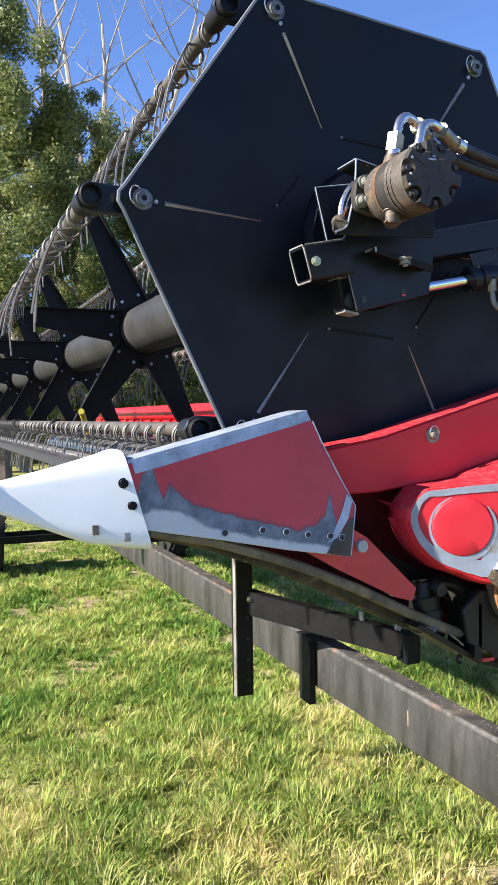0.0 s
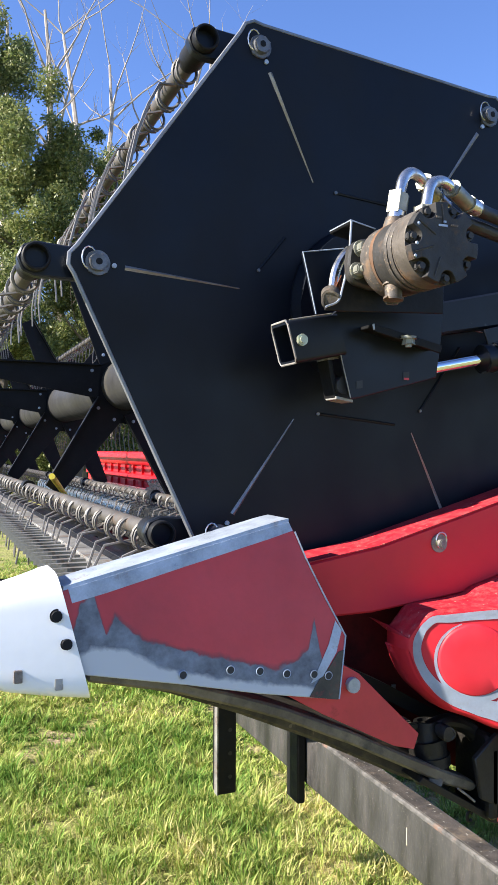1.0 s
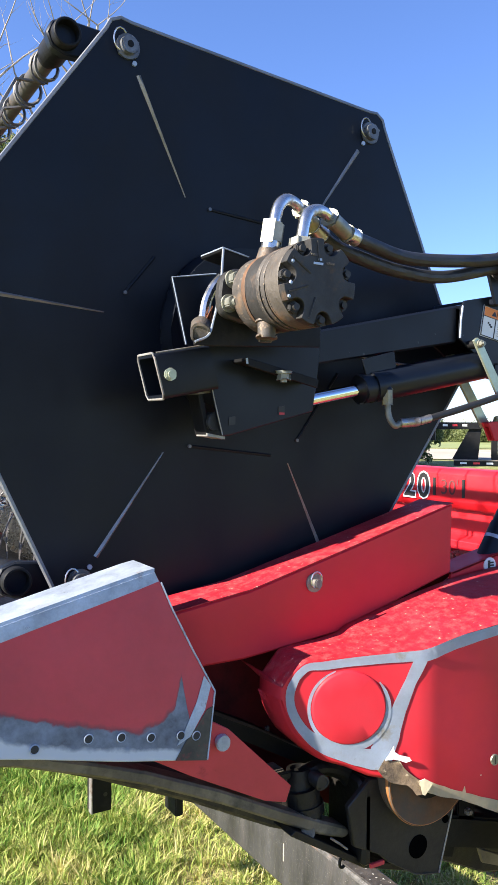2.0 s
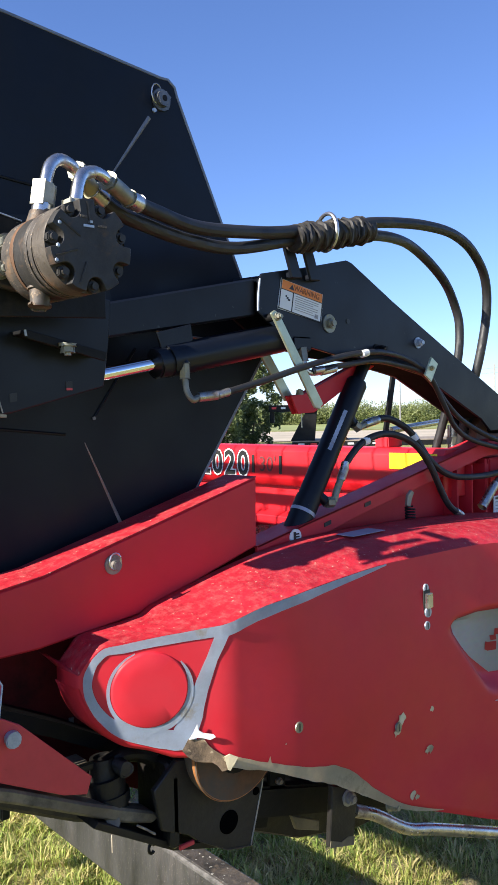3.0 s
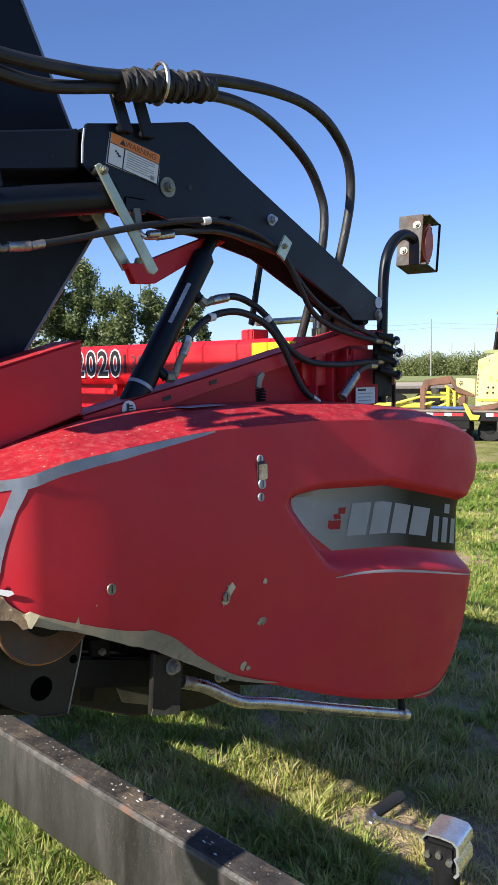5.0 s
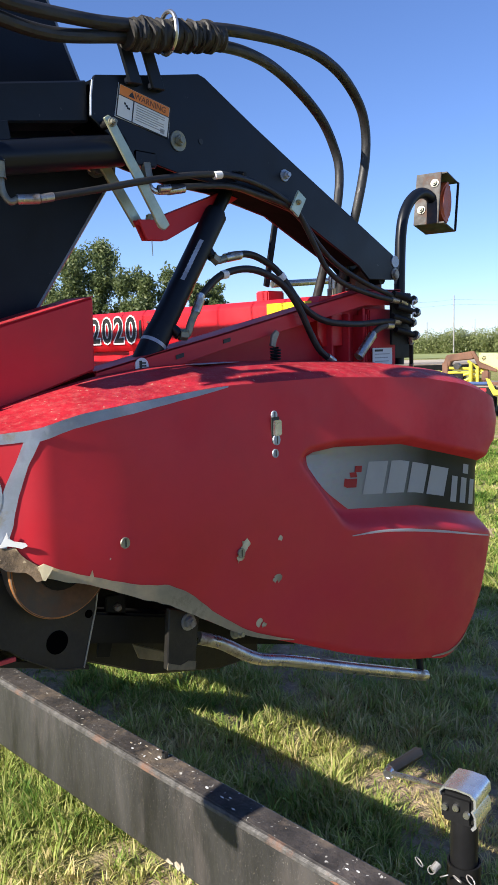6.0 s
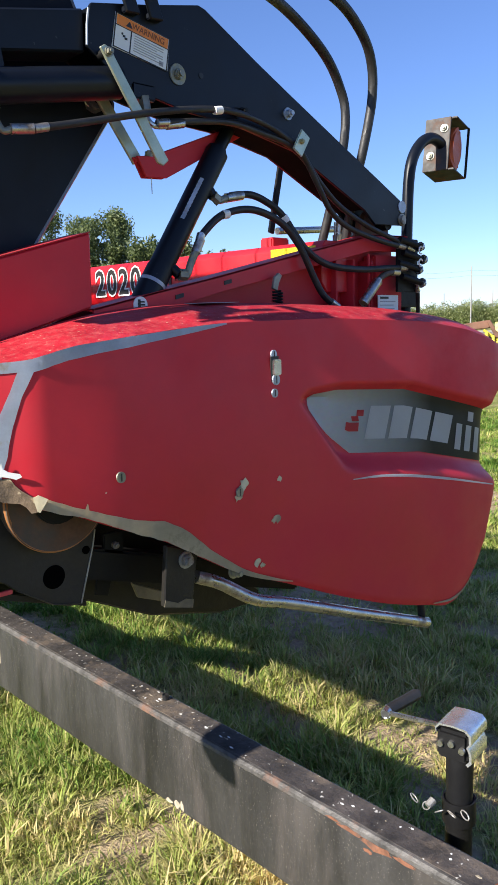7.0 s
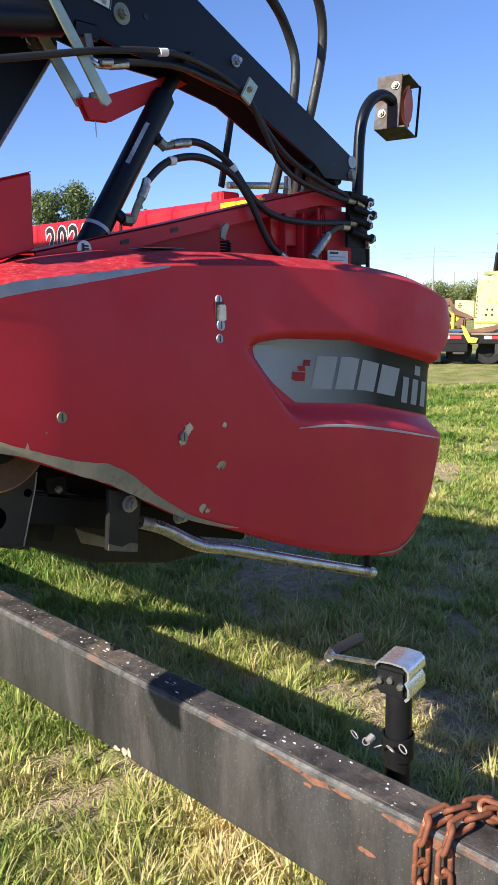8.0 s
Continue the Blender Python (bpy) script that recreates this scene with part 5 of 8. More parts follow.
# fitting between arm and rear hose
fit_ = thing("elbow_fitting", (0.60, -0.1, 1.93), "zinc elbow fitting below the arm plate", "fitting")
part("nut", cyl((0.585, -0.13, 1.940), (0.586, -0.135, 1.912), 0.011, n=6, w=0.001), ZINC, fit_)
part("block", box((0.555, -0.135, 1.935), (0.612, -0.10, 1.965), 0.003), BLACK, fit_)
part("elbow", tube(smooth_path([(0.586, -0.135, 1.914), (0.588, -0.137, 1.896), (0.602, -0.142, 1.886), (0.64, -0.15, 1.890)], 5), 0.0062, 10), STEEL, fit_)
part("sleeve", cyl((0.625, -0.148, 1.889), (0.665, -0.155, 1.897), 0.009, n=14, w=0.001), BAR_STEEL, fit_)

# straps and red lift link
for nm, q in (("strap", [(0.467, 2.006), (0.478, 2.013), (0.490, 2.008), (0.620, 1.818), (0.606, 1.806), (0.592, 1.810)]),):
    s1 = thing("strap", (0.54, -0.14, 1.9), "flat greenish zinc strap bolted to the arm", "strap", "arm straps")
    part("bar", prism(q, -0.160, -0.154, 0.0015), STRAPM, s1)
    part("spacer", cyl((0.485, -0.156, 2.000), (0.485, -0.131, 2.000), 0.009, n=14), BLACK_DULL, s1)
    part("bolt", bolt((0.485, -0.160, 2.000), 0.007, 0.007, washer=0.009), ZINC, s1)
s2 = thing("strap", (0.59, -0.04, 1.9), "flat greenish zinc strap bolted to the arm", "strap", "arm straps")
part("bar", prism([(0.50, 1.985), (0.527, 1.99), (0.640, 1.836), (0.614, 1.826)], -0.046, -0.039, 0.0015), STRAPM, s2)
lk = thing("lift_link", (0.7, -0.09, 1.87), "red folded channel link between strap and lift cylinder", "linkage")
part("web", prism([(0.600, 1.838), (0.640, 1.842), (0.888, 1.940), (0.905, 1.918), (0.676, 1.800), (0.622, 1.797)], -0.062, -0.056, 0.001), RED, lk)
part("web", prism([(0.600, 1.838), (0.640, 1.842), (0.888, 1.940), (0.905, 1.918), (0.676, 1.800), (0.622, 1.797)], -0.078, -0.072, 0.001), RED, lk)
part("web_base", prism([(0.604, 1.836), (0.640, 1.840), (0.888, 1.938), (0.888, 1.932), (0.640, 1.832), (0.606, 1.828)], -0.073, -0.060, 0), RED, lk)
part("bolt", bolt((0.636, -0.070, 1.842), 0.007, 0.006, d=(0, 0, 1), washer=0.009), ZINC, lk)
part("cotter", tube([(0.640, -0.07, 1.80), (0.641, -0.07, 1.765)], 0.0012, 5), STEEL, lk)

# lift cylinder
lc = thing("hydraulic_cylinder", (0.6, -0.09, 1.55), "black lift cylinder with worn paint, leaning between frame and arm", "hydraulic cylinder", "hydraulic cylinders")
a0, a1 = Vector((0.565, -0.095, 1.500)), Vector((0.852, -0.085, 1.925))
u = (a1 - a0).normalized()
Lc = (a1 - a0).length
part("rod", cyl(a1 - u * 0.10, a1, 0.0155, n=20), BLACK, lc)
part("collar", cyl(a1 - u * 0.082, a1 - u * 0.070, 0.0170, n=20, w=0.001), BARE, lc)
part("barrel", cyl(a0 + u * 0.125, a1 - u * 0.068, 0.0272, n=30, w=0.003), BLACK, lc)
part("base_sleeve", cyl(a0, a0 + u * 0.13, 0.0292, n=30, w=0.004), BLACK, lc)
part("chafe_mark", cyl(a0 + u * 0.085, a0 + u * 0.093, 0.0296, n=30), BARE, lc, "paint rubbed to bare metal")
chaf = B()
for k in range(9):
    q0, q1 = a0 + u * (0.245 + 0.012 * k), a0 + u * (0.258 + 0.012 * k)
    s0 = Vector((-0.72, -0.69, 0))
    s0 = (s0 - u * s0.dot(u)).normalized()
    w0 = u.cross(s0).normalized()
    vs = [chaf.verts.new(q + s0 * 0.0276 + w0 * g) for q, g in ((q0, -0.004), (q0, 0.005), (q1, 0.006), (q1, -0.003))]
    chaf.faces.new(vs)
part("worn_patch", chaf, BARE, lc, "paint chipped to pale metal")
for fpts, hpts, clip in (([(0.653, -0.100, 1.615), (0.671, -0.115, 1.594), (0.688, -0.120, 1.593), (0.702, -0.120, 1.621), (0.723, -0.120, 1.656)], [(0.723, -0.120, 1.656), (0.736, -0.120, 1.681), (0.797, -0.120, 1.727), (0.884, -0.125, 1.744), (0.969, -0.135, 1.718), (1.023, -0.145, 1.662), (1.065, -0.150, 1.592), (1.095, -0.155, 1.549), (1.146, -0.155, 1.521)], 2), ([(0.770, -0.095, 1.794), (0.785, -0.100, 1.771), (0.803, -0.100, 1.761), (0.839, -0.100, 1.773)], [(0.839, -0.100, 1.773), (0.900, -0.100, 1.782), (0.952, -0.105, 1.768), (0.995, -0.115, 1.738), (1.051, -0.135, 1.663), (1.126, -0.145, 1.625), (1.248, -0.150, 1.617), (1.354, -0.155, 1.623), (1.427, -0.160, 1.625)], 3)):
    part("port", cyl(fpts[0], fpts[1], 0.0115, n=16, w=0.002), BLACK, lc)
    part("fitting", cyl(fpts[1], fpts[2], 0.0125, n=6, w=0.001), ZINC, lc)
    part("swivel_fitting", tube(smooth_path(fpts[1:], 4), 0.0085, 12), ZINC, lc, "zinc swivel fitting")
    h_ = hose(hpts, 0.0085, "looped black hydraulic hose from the lift cylinder")
    a_, b_ = Vector(hpts[0]), Vector(hpts[1])
    part("sleeve", cyl(Vector(fpts[-2]).lerp(a_, 0.6), a_.lerp(b_, 0.6), 0.0105, n=16, w=0.001), BAR_STEEL, h_, "silver crimp sleeve")
    c_ = Vector(hpts[clip])
    part("white_clip", cyl(c_, c_ + (Vector(hpts[clip + 1]) - c_).normalized() * 0.016, 0.0100, n=12), DECAL_WHITE, h_)

# hose couplers at the rear post
cp = thing("coupler_block", (1.47, -0.14, 1.62), "dark bracket with clustered hose couplers", "coupler block")
part("plate", box((1.405, -0.150, 1.56), (1.500, -0.142, 1.705), 0.002), BLACK_DULL, cp)
for k, (dx, dz) in enumerate(((0.0, 0.0), (0.015, -0.034), (-0.005, -0.062), (0.01, -0.098))):
    z = 1.688 + dz
    part("coupler", tube([(1.40 + dx, -0.160, z + 0.012), (1.44 + dx, -0.165, z + 0.004), (1.495 + dx, -0.170, z - 0.008)], [0.0085, 0.0105, 0.006], 14), BLACK_DULL, cp)
    part("ring", cyl((1.478 + dx, -0.169, z - 0.004), (1.484 + dx, -0.1695, z - 0.006), 0.0125, n=18, w=0.001), BAR_STEEL, cp)
for k in range(2):
    part("clip_ring", tube([(1.462 + 0.009 * math.cos(a), -0.186, 1.672 - 0.034 * k + 0.010 * math.sin(a)) for a in np.linspace(0.5, 5.2, 12)], 0.0022, 6), DECAL_WHITE, cp)
hF = hose([(1.40, -0.155, 1.612), (1.365, -0.155, 1.612), (1.335, -0.15, 1.60), (1.305, -0.145, 1.575)], 0.0085, "short grey-sleeved hose below the couplers", material=TUBE_GREY)
part("braided_sleeve", cyl((1.318, -0.150, 1.588), (1.262, -0.145, 1.530), 0.0125, n=14, w=0.001), BAR_STEEL, hF, "silver crimped sleeve")
hG = hose([(1.48, -0.16, 1.585), (1.50, -0.15, 1.555), (1.515, -0.14, 1.52), (1.53, -0.13, 1.48)], 0.006, "thin black cable hanging from the couplers")
spg = thing("latch_spring", (0.93, -0.13, 1.54), "small coil spring latch on the inner plate", "spring")
part("spring", tube([(0.945 + 0.012 * math.cos(a), -0.142 + 0.012 * math.sin(a), 1.56 - a * 0.0011) for a in np.linspace(0, 2 * math.pi * 8, 90)], 0.0022, 5), BLACK_DULL, spg)
part("hook", prism([(0.925, 1.565), (0.930, 1.59), (0.945, 1.602), (0.955, 1.595), (0.945, 1.578), (0.940, 1.56)], -0.148, -0.140, 0.001), ZINC, spg)
ribl = thing("rib_bracket", (1.02, -0.12, 1.56), "dark red stiffener behind the inner plate", "bracket")
part("stiffener", box((1.30, -0.132, 1.50), (1.308, -0.127, 1.66), 0.001), RED, ribl)

# rear rods and red foot on the back beam
rr = thing("rear_prop", (1.22, 0.15, 1.7), "black flat prop with a red foot on the rear beam", "prop")
part("prop_bar", box((-0.010, -0.004, 0), (0.010, 0.004, 0.20), 0.001, m=pose(1.215, 0.15, 1.735, 0, 13, 0)), BLACK_DULL, rr)
part("foot", box((1.200, 0.13, 1.690), (1.270, 0.18, 1.722), 0.004), RED, rr)
part("rod", cyl((1.24, 0.15, 1.742), (1.62, 0.15, 1.772), 0.010, n=14), BAR_STEEL, rr, "copper-toned cross rod")
for k, xq in enumerate((1.325, 1.385)):
    vp = thing("coupling_pipe", (xq, -0.02, 1.7), "upright steel hose coupling behind the arm pivot", "fitting", "hose couplings")
    part("pipe", cyl((xq, -0.01, 1.66), (xq, -0.01, 1.755), 0.0155, n=16, w=0.001), BAR_STEEL, vp)
    part("nut", cyl((xq, -0.01, 1.70), (xq, -0.01, 1.72), 0.019, n=6, w=0.001), ZINC, vp)

# clearance lamp on its bent post
lp = thing("clearance_lamp", (1.57, -0.06, 1.55), "amber clearance lamp in a black steel box on a bent post", "lamp")
part("post", tube(smooth_path([(1.565, -0.06, 1.50), (1.569, -0.06, 1.62), (1.571, -0.06, 1.75), (1.577, -0.06, 1.875), (1.594, -0.06, 1.945), (1.635, -0.06, 1.995), (1.690, -0.06, 2.018), (1.745, -0.06, 2.005), (1.778, -0.06, 1.965), (1.790, -0.06, 1.945)], 6), 0.0165, 16), BLACK, lp, "glossy black bent tube")
part("post_clamp", box((1.46, -0.085, 1.52), (1.60, -0.035, 1.60), 0.004), BLACK_DULL, lp)
lmx = pose(1.788, -0.047, 1.998, 0, 10, 12)
BROWN_BOX = mat("rust_stained_black", (0.035, 0.030, 0.028), 0.6, vary=0.4, scale=12, second=(0.12, 0.06, 0.035), second_scale=10, second_lo=0.5, second_hi=0.65)
lbm = B()
for lo, hi in (((-0.05, -0.048, -0.080), (0.05, 0.05, -0.075)), ((-0.05, -0.048, 0.075), (0.05, 0.05, 0.080)), ((-0.05, 0.045, -0.075), (0.05, 0.05, 0.075))):
    box(lo, hi, 0.001, lbm)
lbm.transform(lmx)
hs = part("housing", lbm, mat("rust_topped_black_box", (0.03, 0.026, 0.024), 0.6, vary=0.4, scale=12, second=(0.2, 0.08, 0.04), second_scale=10, second_lo=0.5, second_hi=0.62), lp, "open black steel box with rust")
q = box((-0.054, -0.030, -0.080), (-0.048, 0.05, 0.080), 0.001)
q.transform(lmx)
part("face_plate", q, BROWN_BOX, hs, "rust-stained mounting plate")
q = box((0.044, -0.052, -0.080), (0.054, -0.045, 0.080), 0.003)
q.transform(lmx)
part("guard_bar", q, BLACK_DULL, hs)
q = cyl((0.0, 0.03, 0.0), (0.0, -0.036, 0.0), 0.050, 0.047, n=28, w=0.008)
q.transform(lmx @ Matrix.Diagonal((0.9, 1, 1.35, 1)))
part("lens", q, AMBER, lp, "amber reflector lens")
for yy_, zz in ((0.026, -0.034), (-0.012, 0.046)):
    q = bolt((-0.054, yy_, zz), 0.009, 0.007, d=(-1, 0, 0), washer=0.012)
    q.transform(lmx)
    part("bolt", q, ZINC, hs)

# ---- side shield ----
YF = ((-0.07, -0.055, 0.0, 0.17, 0.195, 0.215, 0.285, 0.35, 0.60, 0.85, 1.10, 1.33, 1.42, 1.47, 1.505, 1.53), (-0.203, -0.213, -0.2345, -0.2965, -0.309, -0.316, -0.327, -0.335, -0.347, -0.362, -0.390, -0.412, -0.414, -0.406, -0.380, -0.30))
ZR = ((-0.07, -0.0625, -0.05, -0.0275, 0.0025, 0.0725, 0.178, 0.21, 0.28, 0.405, 0.55, 0.61, 0.90, 1.20, 1.35, 1.45, 1.53), (1.374, 1.388, 1.403, 1.419, 1.423, 1.428, 1.435, 1.439, 1.457, 1.471, 1.485, 1.489, 1.493, 1.480, 1.455, 1.420, 1.370))
ZT = ((-0.07, -0.03, 0.0, 0.08, 0.135, 0.16, 0.21, 0.25, 0.345, 0.435, 0.556, 0.70, 0.93, 1.20, 1.40, 1.48, 1.53), (1.385, 1.420, 1.425, 1.429, 1.435, 1.447, 1.460, 1.471, 1.494, 1.512, 1.526, 1.531, 1.530, 1.520, 1.498, 1.470, 1.42))
ZBOT = ((-0.07, -0.065, -0.055, -0.039, 0.0025, 0.016, 0.061, 0.106, 0.13, 0.155, 0.20, 0.282, 0.385, 0.43, 0.466, 0.538, 0.633, 0.751, 0.90, 1.03, 1.15, 1.22, 1.30, 1.40, 1.46, 1.50, 1.53), (1.352, 1.335, 1.312, 1.288, 1.256, 1.246, 1.234, 1.216, 1.212, 1.212, 1.188, 1.160, 1.113, 1.096, 1.078, 1.034, 0.979, 0.934, 0.871, 0.824, 0.790, 0.776, 0.768, 0.774, 0.798, 0.838, 0.90))
XR = ((0.76, 0.80, 0.85, 0.906, 1.0, 1.044, 1.075, 1.108, 1.19, 1.262, 1.285, 1.30, 1.353, 1.41, 1.45), (1.34, 1.390, 1.450, 1.495, 1.535, 1.551, 1.541, 1.524, 1.534, 1.548, 1.576, 1.602, 1.626, 1.614, 1.585))


def shield_x(xn, z):
    if xn < 0.17:
        return 0.17 + (xn - 0.17) * 0.8
    return xn if xn < 1.2 else 1.2 + (xn - 1.2) * (interp(z, *XR) - 1.2) / 0.33


def shield_xn(x, z):
    if x < 0.17:
        return 0.17 + (x - 0.17) / 0.8
    return x if x < 1.2 else 1.2 + (x - 1.2) * 0.33 / (interp(z, *XR) - 1.2)


FINE = np.linspace(-0.07, 1.53, 321)
_k = np.exp(-np.linspace(-2, 2, 25) ** 2)


def eased(table, lo):
    """The table's line with its corners rounded beyond x = lo."""
    y = np.interp(FINE, *table)
    s = np.convolve(np.pad(y, 12, mode="reflect", reflect_type="odd"), _k / _k.sum(), "valid")
    return FINE, np.where(FINE > lo, s, y)


YF = eased(YF, 0.26)
ZR, ZT, ZBOT = eased(ZR, 0.26), eased(ZT, 0.2), eased(ZBOT, 0.3)


def recess(x, z):
    """How deep the label recess is: it opens towards the rear end."""
    zu = interp(x, (0.78, 0.82, 0.92, 1.14, 1.52), (1.325, 1.348, 1.356, 1.344, 1.255))
    zl = interp(x, (0.78, 0.911, 0.962, 1.19, 1.50), (1.30, 1.150, 1.140, 1.113, 1.043))
    side = (x - 0.775) * 0.81 + (z - 1.326) * 0.58
    return 0.034 * sstep(0.0, 0.028, zu - z) * sstep(0.0, 0.052, z - zl) * sstep(0.0, 0.045, side)


def shield_y(x, z):
    xn = shield_xn(x, z)
    zr, zb = interp(xn, *ZR), interp(xn, *ZBOT)
    bulge = 0.014 * math.sin(math.pi * min(1, max(0, (z - zb) / max(0.01, zr - zb)))) * sstep(0.2, 0.5, xn)
    lean = 0.020 * sstep(0.2, 0.5, xn) * (zr - z) / 0.5
    return interp(xn, *YF) + 0.012 * sstep(0.2, 0.5, xn) - bulge * 0.7 - lean + recess(x, z)


sh = thing("side_shield", (0.7, -0.3, 0.8), "large faded red moulded side shield with a silver-edged front", "side shield")
NX, NZ = 190, 170


def rolled(p, k, amount=1.0):
    """A rim point rolled outwards and back: k runs from 0 on the face to 6 behind it."""
    a = radians(min(k, 5) * 18)
    out = Vector((p[0] - 0.079, p[2] - 1.339)).normalized() * 0.005 * amount
    back = (0.030 + 0.008 * amount) * (1 - math.cos(a)) + (0.03 * amount if k == 6 else 0.0)
    return (p[0] + out.x * math.sin(a), min(p[1] + back, -0.045), p[2] + out.y * math.sin(a) + 0.002 * (1 - amount))


xsn = np.concatenate([np.linspace(-0.07, 0.2, 32), np.linspace(0.21, 1.40, NX - 62), np.linspace(1.41, 1.53, 30)])
bm = B()
grid = []
for xn in xsn:
    zr, zb = interp(xn, *ZR), interp(xn, *ZBOT)
    col = []
    x = shield_x(xn, zb)
    for q in (6, 5, 4, 3, 2, 1):
        col.append(bm.verts.new(rolled((x, shield_y(x, zb) + 0.006, zb), q, 1 - sstep(0.10, 0.22, xn))))
    for j in range(NZ + 1):
        t = j / NZ
        z = zb + (zr - zb) * t
        x = shield_x(xn, z)
        edge = 0.006 * (1 - min(1, t / 0.03)) ** 2
        col.append(bm.verts.new((x, shield_y(x, z) + edge, z)))
    x, yr = shield_x(xn, zr), shield_y(shield_x(xn, zr), zr)
    zt, p = interp(xn, *ZT), 1.25 + 1.6 * sstep(0.45, 0.8, xn)
    yb = max(yr + 0.05, -0.135)
    for k in range(1, 13):
        q = k / 12
        col.append(bm.verts.new((x, yr + (yb - yr) * q, zr + (zt - zr) * (1 - (1 - q) ** p))))
    grid.append(col)
# the front end rolls back into a rounded nose
first = [v.co.copy() for v in grid[0]]
for k in range(1, 7):
    grid.insert(0, [bm.verts.new(rolled(first[6], max(k, 6 - j)) if j < 6 else rolled(p, k)) for j, p in enumerate(first)])
for i in range(len(grid) - 1):
    for j in range(len(grid[0]) - 1):
        f = bm.faces.new((grid[i][j], grid[i + 1][j], grid[i + 1][j + 1], grid[i][j + 1]))
        f.material_index = 1 if j >= NZ + 6 else 0
bmesh.ops.recalc_face_normals(bm, faces=bm.faces)
me = bpy.data.meshes.new("panel")
bm.to_mesh(me)
bm.free()
me.materials.append(RED)
me.materials.append(RED_DUSTY)
me.polygons.foreach_set("use_smooth", [True] * len(me.polygons))
me.set_sharp_from_angle(angle=radians(38))
panel = new("panel", me)
panel.parent = sh
panel.matrix_parent_inverse = Matrix.Translation(-sh.location)
so = panel.modifiers.new("thickness", "SOLIDIFY")
so.thickness, so.offset = 0.004, -1.0
tagged(panel, "faded red moulded panel with a dusty flaking top")


def on_shield(x, z, lift=0.0016):
    return Vector((x, shield_y(x, z) - lift, z))


def ribbon(name, pts, widths, material, parent, label="", steps=6, lift=0.0018):
    """A worn band that follows the shield's surface."""
    line = smooth_path([(p[0], 0, p[1]) for p in pts], steps)
    ws = np.interp(np.linspace(0, 1, len(line)), np.linspace(0, 1, len(widths)), widths)
    b = B()
    rows = []
    for i, p in enumerate(line):
        t = (line[min(i + 1, len(line) - 1)] - line[max(i - 1, 0)]).normalized()
        s = Vector((-t.z, 0, t.x))
        w = ws[i] * (1 + 0.12 * noise.noise(p * 40))
        rows.append([b.verts.new(on_shield(p.x + s.x * w * g, p.z + s.z * w * g, lift)) for g in (-0.5, -0.17, 0.17, 0.5)])
    for i in range(len(rows) - 1):
        for k in range(3):
            b.faces.new((rows[i][k], rows[i][k + 1], rows[i + 1][k + 1], rows[i + 1][k]))
    bmesh.ops.solidify(b, geom=b.faces[:], thickness=-0.0008)
    return part(name, b, material, parent, label)


ribbon("silver_edge", [(-0.002, 1.394), (0.014, 1.410), (0.042, 1.413), (0.09, 1.419), (0.178, 1.426), (0.207, 1.428), (0.28, 1.446), (0.405, 1.462), (0.55, 1.480), (0.608, 1.487)], (0.012, 0.013, 0.014, 0.015, 0.018, 0.022, 0.021, 0.017, 0.009, 0.003), SILVER, panel, "silver band along the upper edge")
ribbon("silver_edge", [(0.196, 1.421), (0.178, 1.38), (0.161, 1.335), (0.148, 1.295), (0.135, 1.262), (0.128, 1.245)], (0.022, 0.019, 0.023, 0.030, 0.042, 0.036), SILVER, panel, "silver band down the corner", lift=0.0022)
ribbon("silver_edge", [(0.010, 1.408), (-0.003, 1.394), (-0.0125, 1.364), (-0.008, 1.331), (0.011, 1.298), (0.045, 1.270), (0.083, 1.257), (0.118, 1.248), (0.150, 1.243)], (0.012, 0.012, 0.012, 0.014, 0.018, 0.024, 0.028, 0.036, 0.030), SILVER, panel, "silver band round the nose", lift=0.0026)
ribbon("worn_rim", [(0.205, 1.198), (0.245, 1.181), (0.282, 1.168), (0.335, 1.146), (0.385, 1.126), (0.43, 1.112), (0.465, 1.094), (0.50, 1.070), (0.54, 1.041), (0.62, 0.991), (0.70, 0.958), (0.75, 0.942)], (0.020, 0.017, 0.014, 0.018, 0.026, 0.034, 0.034, 0.028, 0.020, 0.011, 0.006, 0.002), PRIMER, panel, "lower rim worn to bare tan plastic")
ribbon("worn_rim", [(0.283, 1.172), (0.285, 1.186)], (0.010, 0.001), PRIMER, panel, lift=0.0022)


def shard(name, pts, lift, material, label):
    b = B()
    b.faces.new([b.verts.new(on_shield(x, z, lift + 0.003 * math.sin(40 * x + 25 * z))) for x, z in pts])
    bmesh.ops.triangulate(b, faces=b.faces[:])
    bmesh.ops.solidify(b, geom=b.faces[:], thickness=-0.002)
    return part(name, b, material, panel, label, smooth=0)


shard("torn_flap", [(0.137, 1.247), (0.150, 1.244), (0.160, 1.246), (0.168, 1.232), (0.175, 1.224), (0.182, 1.218), (0.191, 1.211), (0.200, 1.208), (0.210, 1.203), (0.204, 1.196), (0.199, 1.185), (0.189, 1.183), (0.182, 1.194), (0.174, 1.201), (0.160, 1.203), (0.148, 1.206), (0.136, 1.216), (0.127, 1.228)], 0.006, TORN, "torn scuffed brown corner")
shard("torn_edge", [(0.136, 1.247), (0.142, 1.257), (0.148, 1.272), (0.150, 1.262), (0.158, 1.256), (0.173, 1.252), (0.176, 1.247), (0.168, 1.243), (0.158, 1.247), (0.149, 1.249)], 0.010, DECAL_WHITE, "crumpled torn plastic edge")
shard("torn_edge", [(0.190, 1.210), (0.198, 1.214), (0.212, 1.206), (0.207, 1.196), (0.200, 1.184), (0.196, 1.186)], 0.009, PRIMER, "bare tan torn edge")
